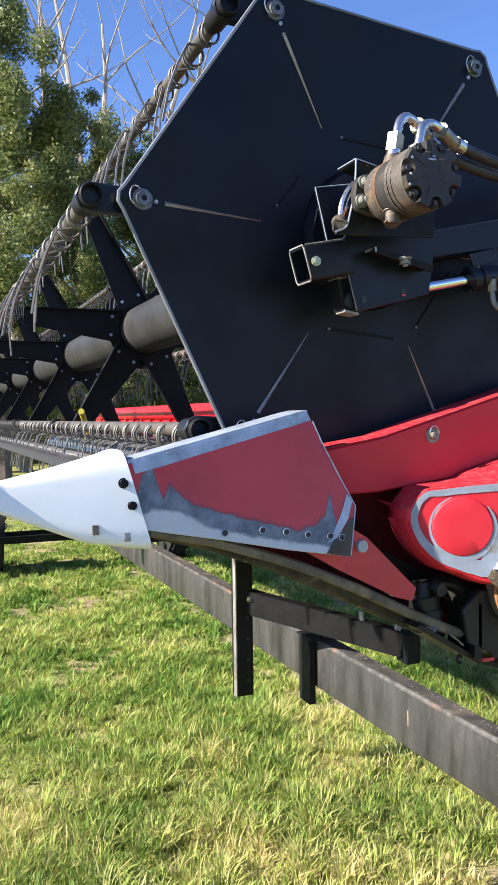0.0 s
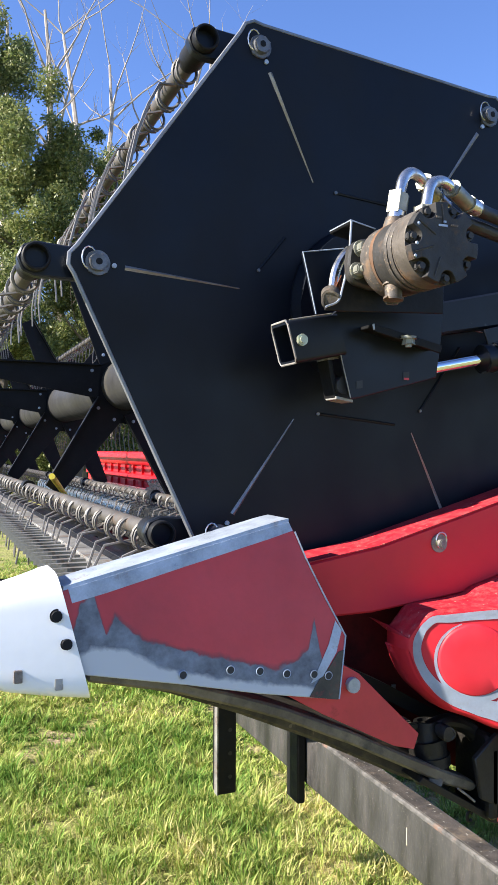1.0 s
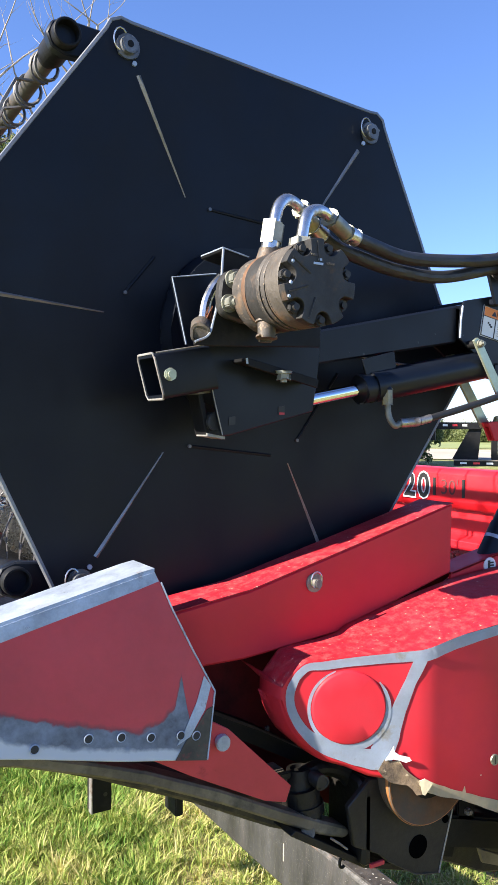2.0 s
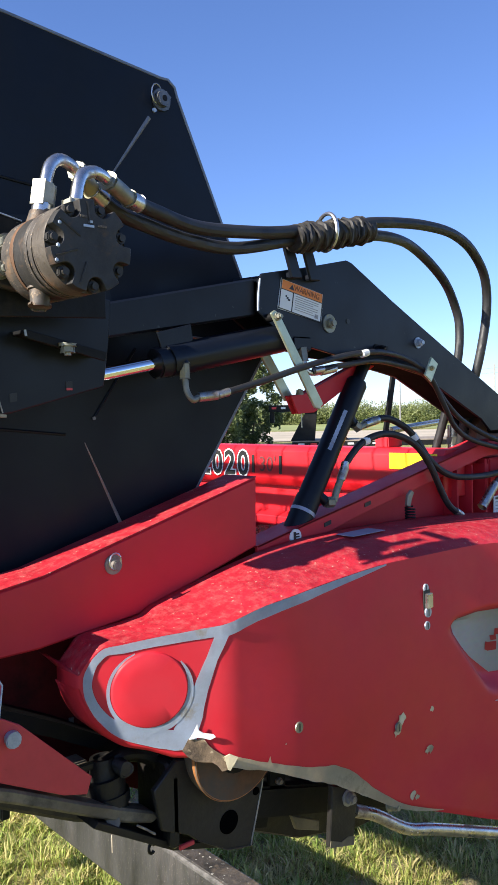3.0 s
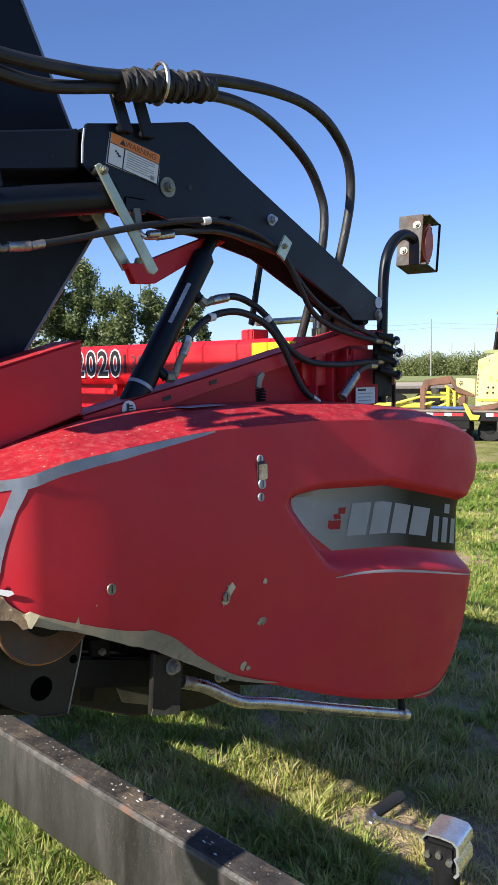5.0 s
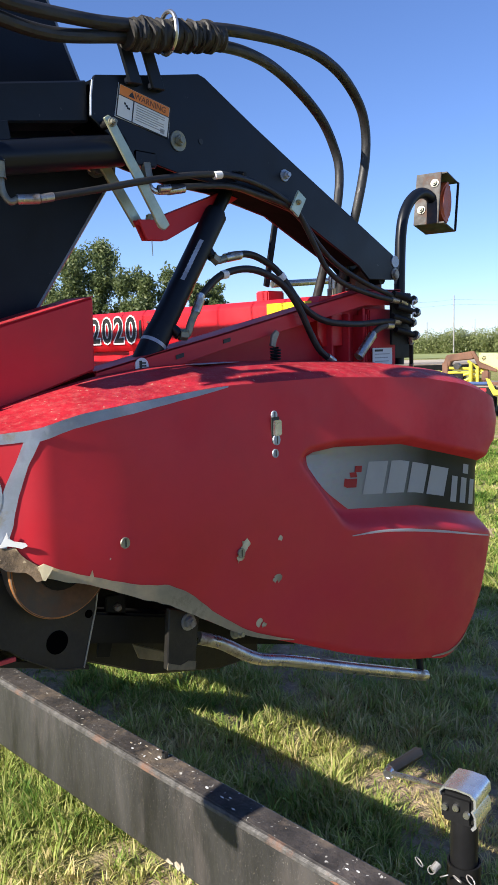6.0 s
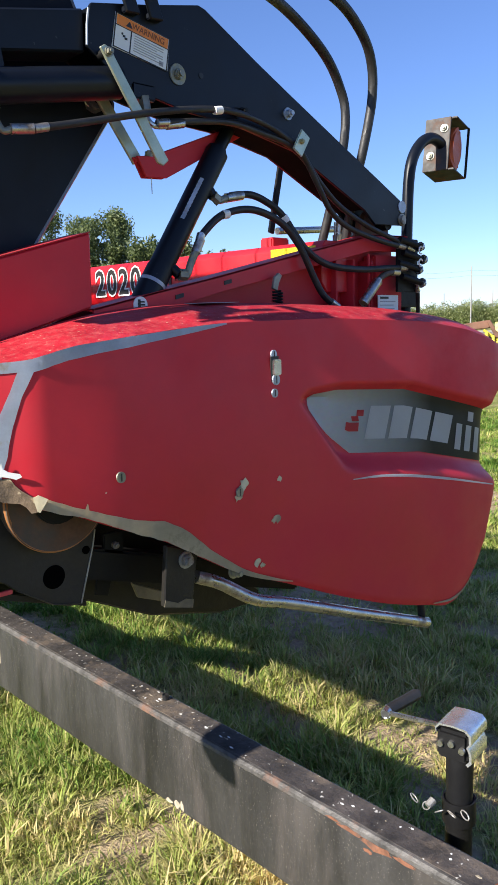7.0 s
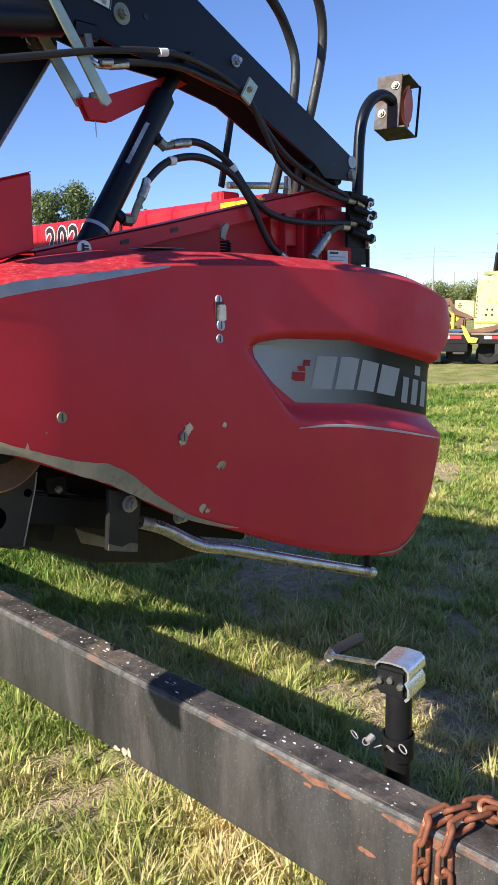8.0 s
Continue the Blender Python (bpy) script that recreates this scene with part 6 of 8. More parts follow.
ribbon("worn_rim", [(1.20, 0.785), (1.26, 0.783), (1.31, 0.795), (1.36, 0.822), (1.40, 0.852)], (0.003, 0.007, 0.006, 0.002), PRIMER, panel)
ribbon("pale_edge", [(0.93, 1.137), (1.02, 1.133), (1.12, 1.120), (1.25, 1.095), (1.38, 1.066), (1.46, 1.048)], (0.002, 0.006, 0.007, 0.006, 0.004, 0.003), DECAL_WHITE, panel, "pale worn edge below the label")
# round boss on the front facet
b = B()
cx_, cz_, rx_, rz_ = 0.0795, 1.339, 0.0605, 0.0650
rings = []
for r, lift in ((1.0, 0.0), (0.97, 0.004), (0.93, 0.0055), (0.5, 0.0058), (0.02, 0.006)):
    rings.append([b.verts.new(on_shield(cx_ + rx_ * r * math.cos(a), cz_ + rz_ * r * math.sin(a), lift)) for a in np.linspace(0, 2 * math.pi, 49)[:-1]])
for u_, v_ in zip(rings, rings[1:]):
    for k in range(48):
        b.faces.new((u_[k], u_[(k + 1) % 48], v_[(k + 1) % 48], v_[k]))
b.faces.new(rings[-1])
part("round_boss", b, RED, panel, "round raised red boss")
ring_pts = [(cx_ + rx_ * 1.05 * math.cos(a), cz_ + rz_ * 1.05 * math.sin(a)) for a in np.linspace(radians(110), radians(400), 22)]
ribbon("silver_edge", ring_pts, (0.002, 0.005, 0.005, 0.006, 0.012, 0.016, 0.013, 0.009, 0.002), SILVER, panel, "silver crescent round the boss", 4, lift=0.0030)

# recessed label: silver fading to dark, plain blocks in place of the mark
m = bpy.data.materials.new("silver_to_dark_label")
m.use_nodes = True
n, l = m.node_tree.nodes, m.node_tree.links
tc, sx = n.new("ShaderNodeTexCoord"), n.new("ShaderNodeSeparateXYZ")
rp = n.new("ShaderNodeValToRGB")
mp = n.new("ShaderNodeMapRange")
l.new(tc.outputs["Object"], sx.inputs[0])
mp.inputs[1].default_value, mp.inputs[2].default_value = 0.82, 1.46
l.new(sx.outputs[0], mp.inputs[0])
l.new(mp.outputs[0], rp.inputs[0])
rp.color_ramp.elements[0].position, rp.color_ramp.elements[0].color = 0.12, (0.62, 0.65, 0.68, 1)
rp.color_ramp.elements[1].position, rp.color_ramp.elements[1].color = 0.66, (0.030, 0.036, 0.033, 1)
e = rp.color_ramp.elements.new(0.45)
e.color = (0.30, 0.32, 0.33, 1)
nz = n.new("ShaderNodeTexNoise")
nz.inputs["Scale"].default_value = 25
mlt = n.new("ShaderNodeMix")
mlt.data_type, mlt.blend_type = "RGBA", "MULTIPLY"
mlt.inputs[0].default_value = 0.18
l.new(rp.outputs[0], mlt.inputs[6])
l.new(nz.outputs["Color"], mlt.inputs[7])
l.new(mlt.outputs[2], n["Principled BSDF"].inputs["Base Color"])
n["Principled BSDF"].inputs["Roughness"].default_value = 0.4
n["Principled BSDF"].inputs["Metallic"].default_value = 0.3
LABEL = m


def label_z(x, top):
    return interp(x, (0.835, 0.85, 0.92, 1.14, 1.50), (1.322, 1.331, 1.336, 1.322, 1.238)) if top else interp(x, (0.83, 0.865, 0.895, 0.955, 1.19, 1.50), (1.308, 1.265, 1.235, 1.190, 1.166, 1.098))


b = B()
cols = []
for x in np.linspace(0.838, 1.478, 50):
    zt, zb = label_z(x, True), label_z(x, False)
    cols.append([b.verts.new(on_shield(x, zb + (zt - zb) * k / 8, 0.0014)) for k in range(9)])
for u_, v_ in zip(cols, cols[1:]):
    for k in range(8):
        b.faces.new((u_[k], u_[k + 1], v_[k + 1], v_[k]))
bmesh.ops.solidify(b, geom=b.faces[:], thickness=-0.001)
lab2 = part("label", b, LABEL, panel, "recessed label fading from silver to dark green-grey")


def label_block(name, x0, x1, v0, v1, slant, material):
    """A slanted plain block on the label; v runs from its lower to its upper edge."""
    b = B()
    rows = []
    for k in range(6):
        v = v0 + (v1 - v0) * k / 5
        row = []
        for g in range(5):
            x = x0 + (x1 - x0) * g / 4 + slant * (v - 0.5)
            zb, zt = label_z(x, False), label_z(x, True)
            row.append(b.verts.new(on_shield(x, zb + (zt - zb) * v, 0.0026)))
        rows.append(row)
    for u_, w_ in zip(rows, rows[1:]):
        for k in range(4):
            b.faces.new((u_[k], u_[k + 1], w_[k + 1], w_[k]))
    bmesh.ops.solidify(b, geom=b.faces[:], thickness=-0.001)
    return part(name, b, material, lab2, smooth=0)


PALE = mat("pale_print", (0.62, 0.63, 0.62), 0.45, vary=0.06)
for x0, x1 in ((1.018, 1.084), (1.096, 1.160), (1.172, 1.232), (1.244, 1.312)):
    label_block("plain_block", x0, x1, 0.22, 0.74, 0.050, PALE)
for x0, x1, v1 in ((1.335, 1.360, 0.62), (1.377, 1.403, 0.62), (1.420, 1.446, 0.62)):
    label_block("plain_block", x0, x1, 0.14, v1, 0.03, PALE)
label_block("plain_block", 1.382, 1.408, 0.70, 0.88, 0.03, PALE)
label_block("red_mark", 0.950, 0.990, 0.34, 0.48, 0.03, RED_TAPE)
label_block("red_mark", 0.968, 0.990, 0.50, 0.58, -0.03, RED_TAPE)
label_block("red_mark", 0.980, 1.002, 0.58, 0.68, 0.03, RED_TAPE)

# fasteners and chips on the panel
for x, z, mt_, r in ((0.349, 1.224, ZINC, 0.010), (0.611, 1.157, ZINC, 0.010), (0.721, 1.423, BARE, 0.009), (0.716, 1.345, BARE, 0.009), (0.722, 1.372, BARE, 0.011)):
    p = on_shield(x, z, 0.0)
    part("screw", cyl(p, p + Vector((0, -0.004, 0)), r, n=16, w=0.0012), mt_, panel)
    part("screw_slot", box(p + Vector((-0.0012, -0.0046, -r * 0.7)), p + Vector((0.0012, -0.0038, r * 0.7)), 0), INK, panel)
p = on_shield(0.722, 1.397, 0.0)
part("latch", box(p + Vector((-0.008, -0.010, -0.016)), p + Vector((0.012, 0.0, 0.016)), 0.002), STEEL, panel, "small bright latch")
part("latch_slot", box(p + Vector((-0.011, -0.002, -0.045)), p + Vector((0.011, 0.0005, 0.022)), 0.0), INK, panel)


def chip(x, z, r, seed):
    rng = np.random.default_rng(seed)
    b = B()
    vs = [b.verts.new(on_shield(x + r * rng.uniform(0.4, 1.2) * math.cos(a), z + r * rng.uniform(0.4, 1.2) * math.sin(a), 0.0014)) for a in np.linspace(0, 2 * math.pi, 12)[:-1]]
    b.faces.new(vs)
    bmesh.ops.solidify(b, geom=b.faces[:], thickness=-0.0006)
    part("chip", b, PRIMER, panel, "chipped paint", smooth=0)


for i, (x, z, r) in enumerate(((0.622, 1.170, 0.014), (0.608, 1.146, 0.010), (0.716, 1.168, 0.007), (0.709, 1.088, 0.011), (0.700, 1.084, 0.007), (0.655, 1.003, 0.010), (0.668, 0.995, 0.007), (0.32, 1.20, 0.002))):
    chip(x, z, r, 40 + i)
part("information_sticker", box((-0.055, -0.025, 0.0), (0.055, 0.025, 0.001), 0, m=pose(0.69, -0.20, 1.5300, 0, -1, 0)), mat("faded_blue_sticker", (0.27, 0.31, 0.38), 0.4, vary=0.15), panel, "faded pale sticker on the top")

# bumper bar and brackets below the shield
bb = thing("bumper_bar", (0.9, -0.35, 0.8), "bent bare steel tube bar below the side shield", "bar")
part("bar", tube(smooth_path([(0.545, -0.295, 0.985), (0.600, -0.305, 0.960), (0.675, -0.325, 0.912), (0.76, -0.340, 0.885), (0.95, -0.365, 0.817), (1.10, -0.383, 0.765), (1.204, -0.396, 0.729)], 6), 0.0135, 14), BAR_STEEL, bb)
part("bar_post", cyl((1.188, -0.392, 0.735), (1.188, -0.385, 0.80), 0.009, n=12), BLACK_DULL, bb, "dark end post")
DULL_PLATE = mat("scuffed_dark_plate", (0.020, 0.018, 0.017), 0.5, spec=0.35, vary=0.5, scale=8, bump=0.15, second=(0.070, 0.058, 0.046), second_scale=9, second_lo=0.58, second_hi=0.72)
tb_ = thing("hanger_bracket", (0.5, -0.3, 0.95), "dark steel hanger bracket with a bolt", "bracket", "lower brackets")
part("plate", prism([(0.458, 1.072), (0.540, 1.045), (0.531, 1.030), (0.516, 0.934), (0.447, 0.953)], -0.318, -0.305, 0.002), DULL_PLATE, tb_)
part("worn_edge", prism([(0.447, 0.953), (0.516, 0.934), (0.519, 0.950), (0.500, 0.957), (0.480, 0.953), (0.450, 0.966)], -0.3190, -0.3175, 0), SKID, tb_, "mud-worn lower edge")
part("bolt", bolt((0.502, -0.318, 1.035), 0.013, 0.010, washer=0.017), SCUFF, tb_)
part("bolt", bolt((0.611, -0.335, 0.989), 0.010, 0.014, washer=0.014), ZINC, tb_)
GREASE = mat("greasy_brown_black", (0.010, 0.009, 0.008), 0.45, spec=0.35, vary=0.5, scale=9, bump=0.2, second=(0.026, 0.020, 0.015), second_scale=10, second_lo=0.55, second_hi=0.7)
VOID = mat("dark_void", (0.002, 0.002, 0.002), 0.9, spec=0.0, vary=0.1)
lb_ = thing("lower_drive_bracket", (0.24, -0.22, 1.0), "dark cast drive bracket with a round hole", "bracket", "lower brackets")
plq = B()
prism([(0.10, 1.15), (0.15, 1.19), (0.34, 1.15), (0.356, 1.11), (0.349, 1.079), (0.318, 0.972), (0.295, 0.974), (0.26, 0.986), (0.19, 1.030), (0.171, 1.047), (0.115, 1.075)], -0.232, -0.220, 0.002, plq)
part("plate", plq, DULL_PLATE, lb_)
part("hole", cyl((0.265, -0.2335, 1.038), (0.265, -0.231, 1.038), 0.022, n=24), VOID, lb_)
part("worn_edge", tube([(0.355, -0.233, 1.11), (0.349, -0.233, 1.079), (0.318, -0.233, 0.974)], 0.0016, 6), SCUFF, lb_)
part("worn_edge", tube([(0.318, -0.233, 0.974), (0.26, -0.233, 0.987), (0.19, -0.233, 1.031)], 0.0014, 6), MUD, lb_)
part("slot", cyl((0.334, -0.2335, 1.074), (0.334, -0.231, 1.074), 0.008, n=14), VOID, lb_)
dd_ = thing("drive_pulley", (0.27, -0.26, 1.19), "rusty steel drive pulley half hidden behind the shield", "pulley")
part("disc", cyl((0.266, -0.258, 1.193), (0.266, -0.235, 1.193), 0.100, n=48, w=0.004), DISC_RUST, dd_)
part("hub", cyl((0.266, -0.265, 1.193), (0.266, -0.23, 1.193), 0.05, n=24, w=0.003), BLACK_DULL, dd_)
part("rim", tube([(0.266 + 0.098 * math.cos(a), -0.258, 1.193 + 0.098 * math.sin(a)) for a in np.linspace(0, 6.283, 49)[:-1]], 0.0045, 6, closed=True), mat("orange_rust", (0.42, 0.17, 0.05), 0.7, vary=0.3, scale=20), dd_, "orange rusted rim")
gb = thing("knife_drive", (0.07, -0.18, 1.15), "greasy black knife drive gearbox", "gearbox")
part("gearbox", cyl((0.052, -0.165, 1.105), (0.045, -0.160, 1.165), 0.034, 0.036, n=26, w=0.008), GREASE, gb)
part("gearbox_ring", cyl((0.050, -0.163, 1.128), (0.049, -0.162, 1.140), 0.039, n=26, w=0.003), GREASE, gb)
part("gearbox_neck", cyl((0.045, -0.160, 1.160), (0.043, -0.158, 1.200), 0.029, 0.022, n=22, w=0.006), GREASE, gb)
part("cap", cyl((0.062, -0.205, 1.192), (0.062, -0.180, 1.192), 0.014, n=16, w=0.003), RUBBER, gb)
part("gearbox_arm", tube(smooth_path([(0.045, -0.16, 1.19), (0.085, -0.165, 1.200), (0.13, -0.17, 1.185), (0.16, -0.175, 1.15)], 5), 0.015, 12), GREASE, gb)
part("grease_line", tube([(0.070, -0.222, 1.098), (0.090, -0.222, 1.083), (0.108, -0.220, 1.068)], 0.0022, 6), SCUFF, gb)
part("sickle_head", box((-0.03, -0.15, 1.175), (0.02, -0.11, 1.205), 0.003), SKID, gb, "tan worn knife head")
part("lever", box((-0.005, -0.165, 1.192), (0.030, -0.155, 1.205), 0.002, m=pose(0, 0, 0)), GREASE, gb)
part("drip_pan", prism([(-0.01, 1.118), (0.06, 1.075), (0.15, 1.020), (0.34, 0.958), (0.34, 0.968), (0.15, 1.034), (0.06, 1.090), (0.0, 1.126)], -0.215, -0.06, 0.001), GREASE, gb, "greasy black pan")
part("pan_end", cyl((0.035, -0.2, 1.108), (0.034, -0.205, 1.111), 0.013, n=18, w=0.001), SKID, gb)
part("side_wall", prism([(-0.232, 1.03), (-0.232, 1.165), (-0.215, 1.185), (-0.12, 1.185), (-0.12, 1.03)], 0.136, 0.156, 0.006, axis="x"), GREASE, gb)
part("red_tab", box((0.15, -0.236, 1.028), (0.182, -0.230, 1.036), 0.001), RED_DIV, gb)
part("hook", tube([(0.120 + 0.006 * math.cos(w), -0.19, 1.026 + 0.009 * math.sin(w)) for w in np.linspace(0.5, 5.6, 10)], 0.003, 6), BLACK_DULL, gb)
lf = thing("lower_frame_tube", (0.7, -0.2, 0.97), "dark lower frame tube behind the shield", "frame tube")
part("tube", box((0, -0.03, -0.03), (0.62, 0.03, 0.03), 0.005, m=pose(0.33, -0.19, 1.045, 0, 16, 0)), BLACK_DULL, lf)
part("cross_tube", box((0, -0.02, -0.02), (0.36, 0.02, 0.02), 0.004, m=pose(0.33, -0.17, 1.03, 0, 12, 0)), BLACK_DULL, lf)
# added block that fills the dark mass between bracket and hanger
part("lower_pan", prism([(0.37, 1.1), (0.62, 1.06), (0.885, 0.8310000000000001), (0.885, 0.801), (0.757, 0.805), (0.558, 0.853), (0.4, 0.928), (0.37, 0.928)], -0.12, -0.045, 0.004), GREASE, lf, "plain dark block added to fill the dark mass under the frame")
part("stiffener", prism([(0.401, 1.006), (0.436, 1.000), (0.420, 0.945), (0.389, 0.954)], -0.166, -0.160, 0.001), BLACK_DULL, lf)
part("worn_brace", prism([(0.451, 0.975), (0.536, 0.934), (0.535, 0.912), (0.465, 0.940)], -0.206, -0.198, 0.002), SKID, lf, "mud-worn brace")
part("inner_pipe", cyl((0.485, -0.17, 1.03), (0.470, -0.17, 0.975), 0.006, n=10), SCUFF, lf)
ib = thing("inner_bracket", (0.4, -0.2, 1.08), "small dark bracket under the shield", "bracket", "lower brackets")
part("plate", box((0.385, -0.215, 1.02), (0.43, -0.205, 1.09), 0.002), BLACK_DULL, ib)
part("bolt", bolt((0.408, -0.215, 1.065), 0.008, 0.008), SCUFF, ib)

# ---- crop divider with white nose ----
dv = thing("crop_divider", (-0.5, -0.2, 1.3), "red sheet crop divider with bare metal edges and a white nose", "crop divider")
DY = -0.236
dout = [(-0.668, 1.498), (-0.279, 1.592), (-0.266, 1.572), (-0.248, 1.533), (-0.211, 1.465), (-0.172, 1.398), (-0.184, 1.292), (-0.330, 1.318), (-0.453, 1.345), (-0.630, 1.380)]


def worn_face_mat():
    """Red paint, rubbed through to blue-grey steel in a ragged band along the lower edge, chalky at the very edge."""
    m = mat("red_divider_worn_paint", (0.50, 0.040, 0.052), 0.42, vary=0.16, scale=5, bump=0.04)
    n, l = m.node_tree.nodes, m.node_tree.links
    b = n["Principled BSDF"]
    red = b.inputs["Base Color"].links[0].from_socket
    tc = n.new("ShaderNodeTexCoord")
    sp_ = n.new("ShaderNodeSeparateXYZ")
    l.new(tc.outputs["Object"], sp_.inputs[0])

    def op(kind, a, c):
        q = n.new("ShaderNodeMath")
        q.operation = kind
        for i, v in enumerate((a, c)):
            if isinstance(v, (int, float)):
                q.inputs[i].default_value = v
            else:
                l.new(v, q.inputs[i])
        return q.outputs[0]

    def noise_(sc, det):
        t = n.new("ShaderNodeTexNoise")
        t.inputs["Scale"].default_value, t.inputs["Detail"].default_value, t.inputs["Roughness"].default_value = sc, det, 0.65
        l.new(tc.outputs["Object"], t.inputs["Vector"])
        return t.outputs["Fac"]

    height = op("ADD", op("SUBTRACT", sp_.outputs[2], 1.2565), op("MULTIPLY", sp_.outputs[0], 0.197))
    ragged = op("MULTIPLY", op("SUBTRACT", noise_(16, 3), 0.5), 0.022)
    fine = op("MULTIPLY", op("SUBTRACT", noise_(60, 5), 0.5), 0.016)

    def profile(stops):
        """Height of the rubbed band along the sheet, from its nose end to its rear corner."""
        q = n.new("ShaderNodeMapRange")
        q.inputs[1].default_value, q.inputs[2].default_value = -0.655, -0.172
        l.new(sp_.outputs[0], q.inputs[0])
        r = n.new("ShaderNodeValToRGB")
        while len(r.color_ramp.elements) < len(stops):
            r.color_ramp.elements.new(0.5)
        for e, (p, v) in zip(r.color_ramp.elements, stops):
            e.position, e.color = p, (v, v, v, 1)
        l.new(q.outputs[0], r.inputs[0])
        return op("MULTIPLY", r.outputs[0], 0.15)

    worn = profile([(0.04, 0.10), (0.09, 0.62), (0.13, 0.78), (0.17, 0.36), (0.20, 0.56), (0.30, 0.36), (0.48, 0.30), (0.74, 0.22), (0.82, 0.30), (0.88, 0.50), (0.91, 0.80), (0.93, 0.34), (1.0, 0.10)])
    chalk = profile([(0.04, 0.05), (0.12, 0.22), (0.24, 0.25), (0.34, 0.10), (0.60, 0.05), (0.84, 0.07), (1.0, 0.02)])
    d = op("ADD", op("ADD", op("SUBTRACT", height, worn), ragged), fine)
    edge = op("ADD", op("ADD", op("SUBTRACT", height, chalk), op("MULTIPLY", ragged, 0.7)), fine)

    def band(lo, hi, colour, src, d=d):
        r = n.new("ShaderNodeMapRange")
        r.inputs[1].default_value, r.inputs[2].default_value = lo, hi
        r.inputs[3].default_value, r.inputs[4].default_value = 1.0, 0.0
        l.new(d, r.inputs[0])
        x = n.new("ShaderNodeMix")
        x.data_type = "RGBA"
        l.new(r.outputs[0], x.inputs[0])
        l.new(src, x.inputs[6])
        if isinstance(colour, tuple):
            x.inputs[7].default_value = (*colour, 1)
        else:
            l.new(colour, x.inputs[7])
        return x.outputs[2]

    steel = n.new("ShaderNodeValToRGB")
    steel.color_ramp.elements[0].position, steel.color_ramp.elements[1].position = 0.35, 0.68
    steel.color_ramp.elements[0].color, steel.color_ramp.elements[1].color = (0.075, 0.085, 0.11, 1), (0.20, 0.235, 0.29, 1)
    l.new(noise_(30, 6), steel.inputs[0])
    col = band(0.004, 0.012, (0.22, 0.035, 0.05), red)
    col = band(0.001, 0.005, steel.outputs[0], col)
    col = band(-0.001, 0.007, (0.50, 0.52, 0.54), col, edge)
    l.new(col, b.inputs["Base Color"])
    return m


face_ = part("face", prism(dout, DY, DY + 0.006, 0.0015), worn_face_mat(), dv, "faded red sheet with scuffed lower edge")
bm = B()
fl = [(-0.645, 1.503), (-0.46, 1.548), (-0.30, 1.588), (-0.279, 1.592)]
prism(fl + [(-0.279, 1.598), (-0.30, 1.594), (-0.46, 1.554), (-0.645, 1.509)], DY, -0.150, 0.0, bm)
part("top_flange", bm, BARE, dv, "flange worn to blue-grey metal")


def patch(name, pts, material, lift, label="", parent=face_):
    return part(name, prism(pts, DY - lift, DY - lift + 0.0009, 0), material, parent, label, smooth=0)


patch("worn_edge", [(-0.638, 1.505), (-0.46, 1.549), (-0.30, 1.588), (-0.279, 1.592), (-0.272, 1.578), (-0.31, 1.567), (-0.46, 1.528), (-0.58, 1.496), (-0.632, 1.484)], BARE, 0.0012, "paint worn to blue-grey metal")
OLIVE = mat("olive_grime", (0.060, 0.052, 0.036), 0.6, vary=0.5, scale=14, second=(0.26, 0.035, 0.04), second_scale=20, second_lo=0.55, second_hi=0.68)
patch("worn_edge", [(-0.240, 1.303), (-0.186, 1.293), (-0.176, 1.375), (-0.186, 1.372), (-0.206, 1.345), (-0.222, 1.330)], OLIVE, 0.0016, "olive scuffed corner")
patch("worn_edge", [(-0.238, 1.325), (-0.225, 1.345), (-0.205, 1.385), (-0.192, 1.425), (-0.180, 1.408), (-0.190, 1.372), (-0.215, 1.335)], BARE, 0.0018)
part("bright_edge", tube([(-0.268, DY - 0.001, 1.576), (-0.248, DY - 0.001, 1.533), (-0.211, DY - 0.001, 1.465), (-0.172, DY - 0.001, 1.398), (-0.184, DY - 0.001, 1.294)], 0.0016, 5), BARE, face_)
for x, z in ((-0.460, 1.362), (-0.381, 1.370 - 0.008), (-0.330, 1.355), (-0.282, 1.346), (-0.232, 1.340), (-0.205, 1.335)):
    part("hole", cyl((x, DY - 0.0035, z), (x, DY + 0.001, z), 0.0058, n=14), INK, face_)
    part("hole_rim", tube([(x + 0.0064 * math.cos(a), DY - 0.0025, z + 0.0064 * math.sin(a)) for a in np.linspace(0, 6.283, 15)[:-1]], 0.0011, 5, closed=True), BARE, face_)
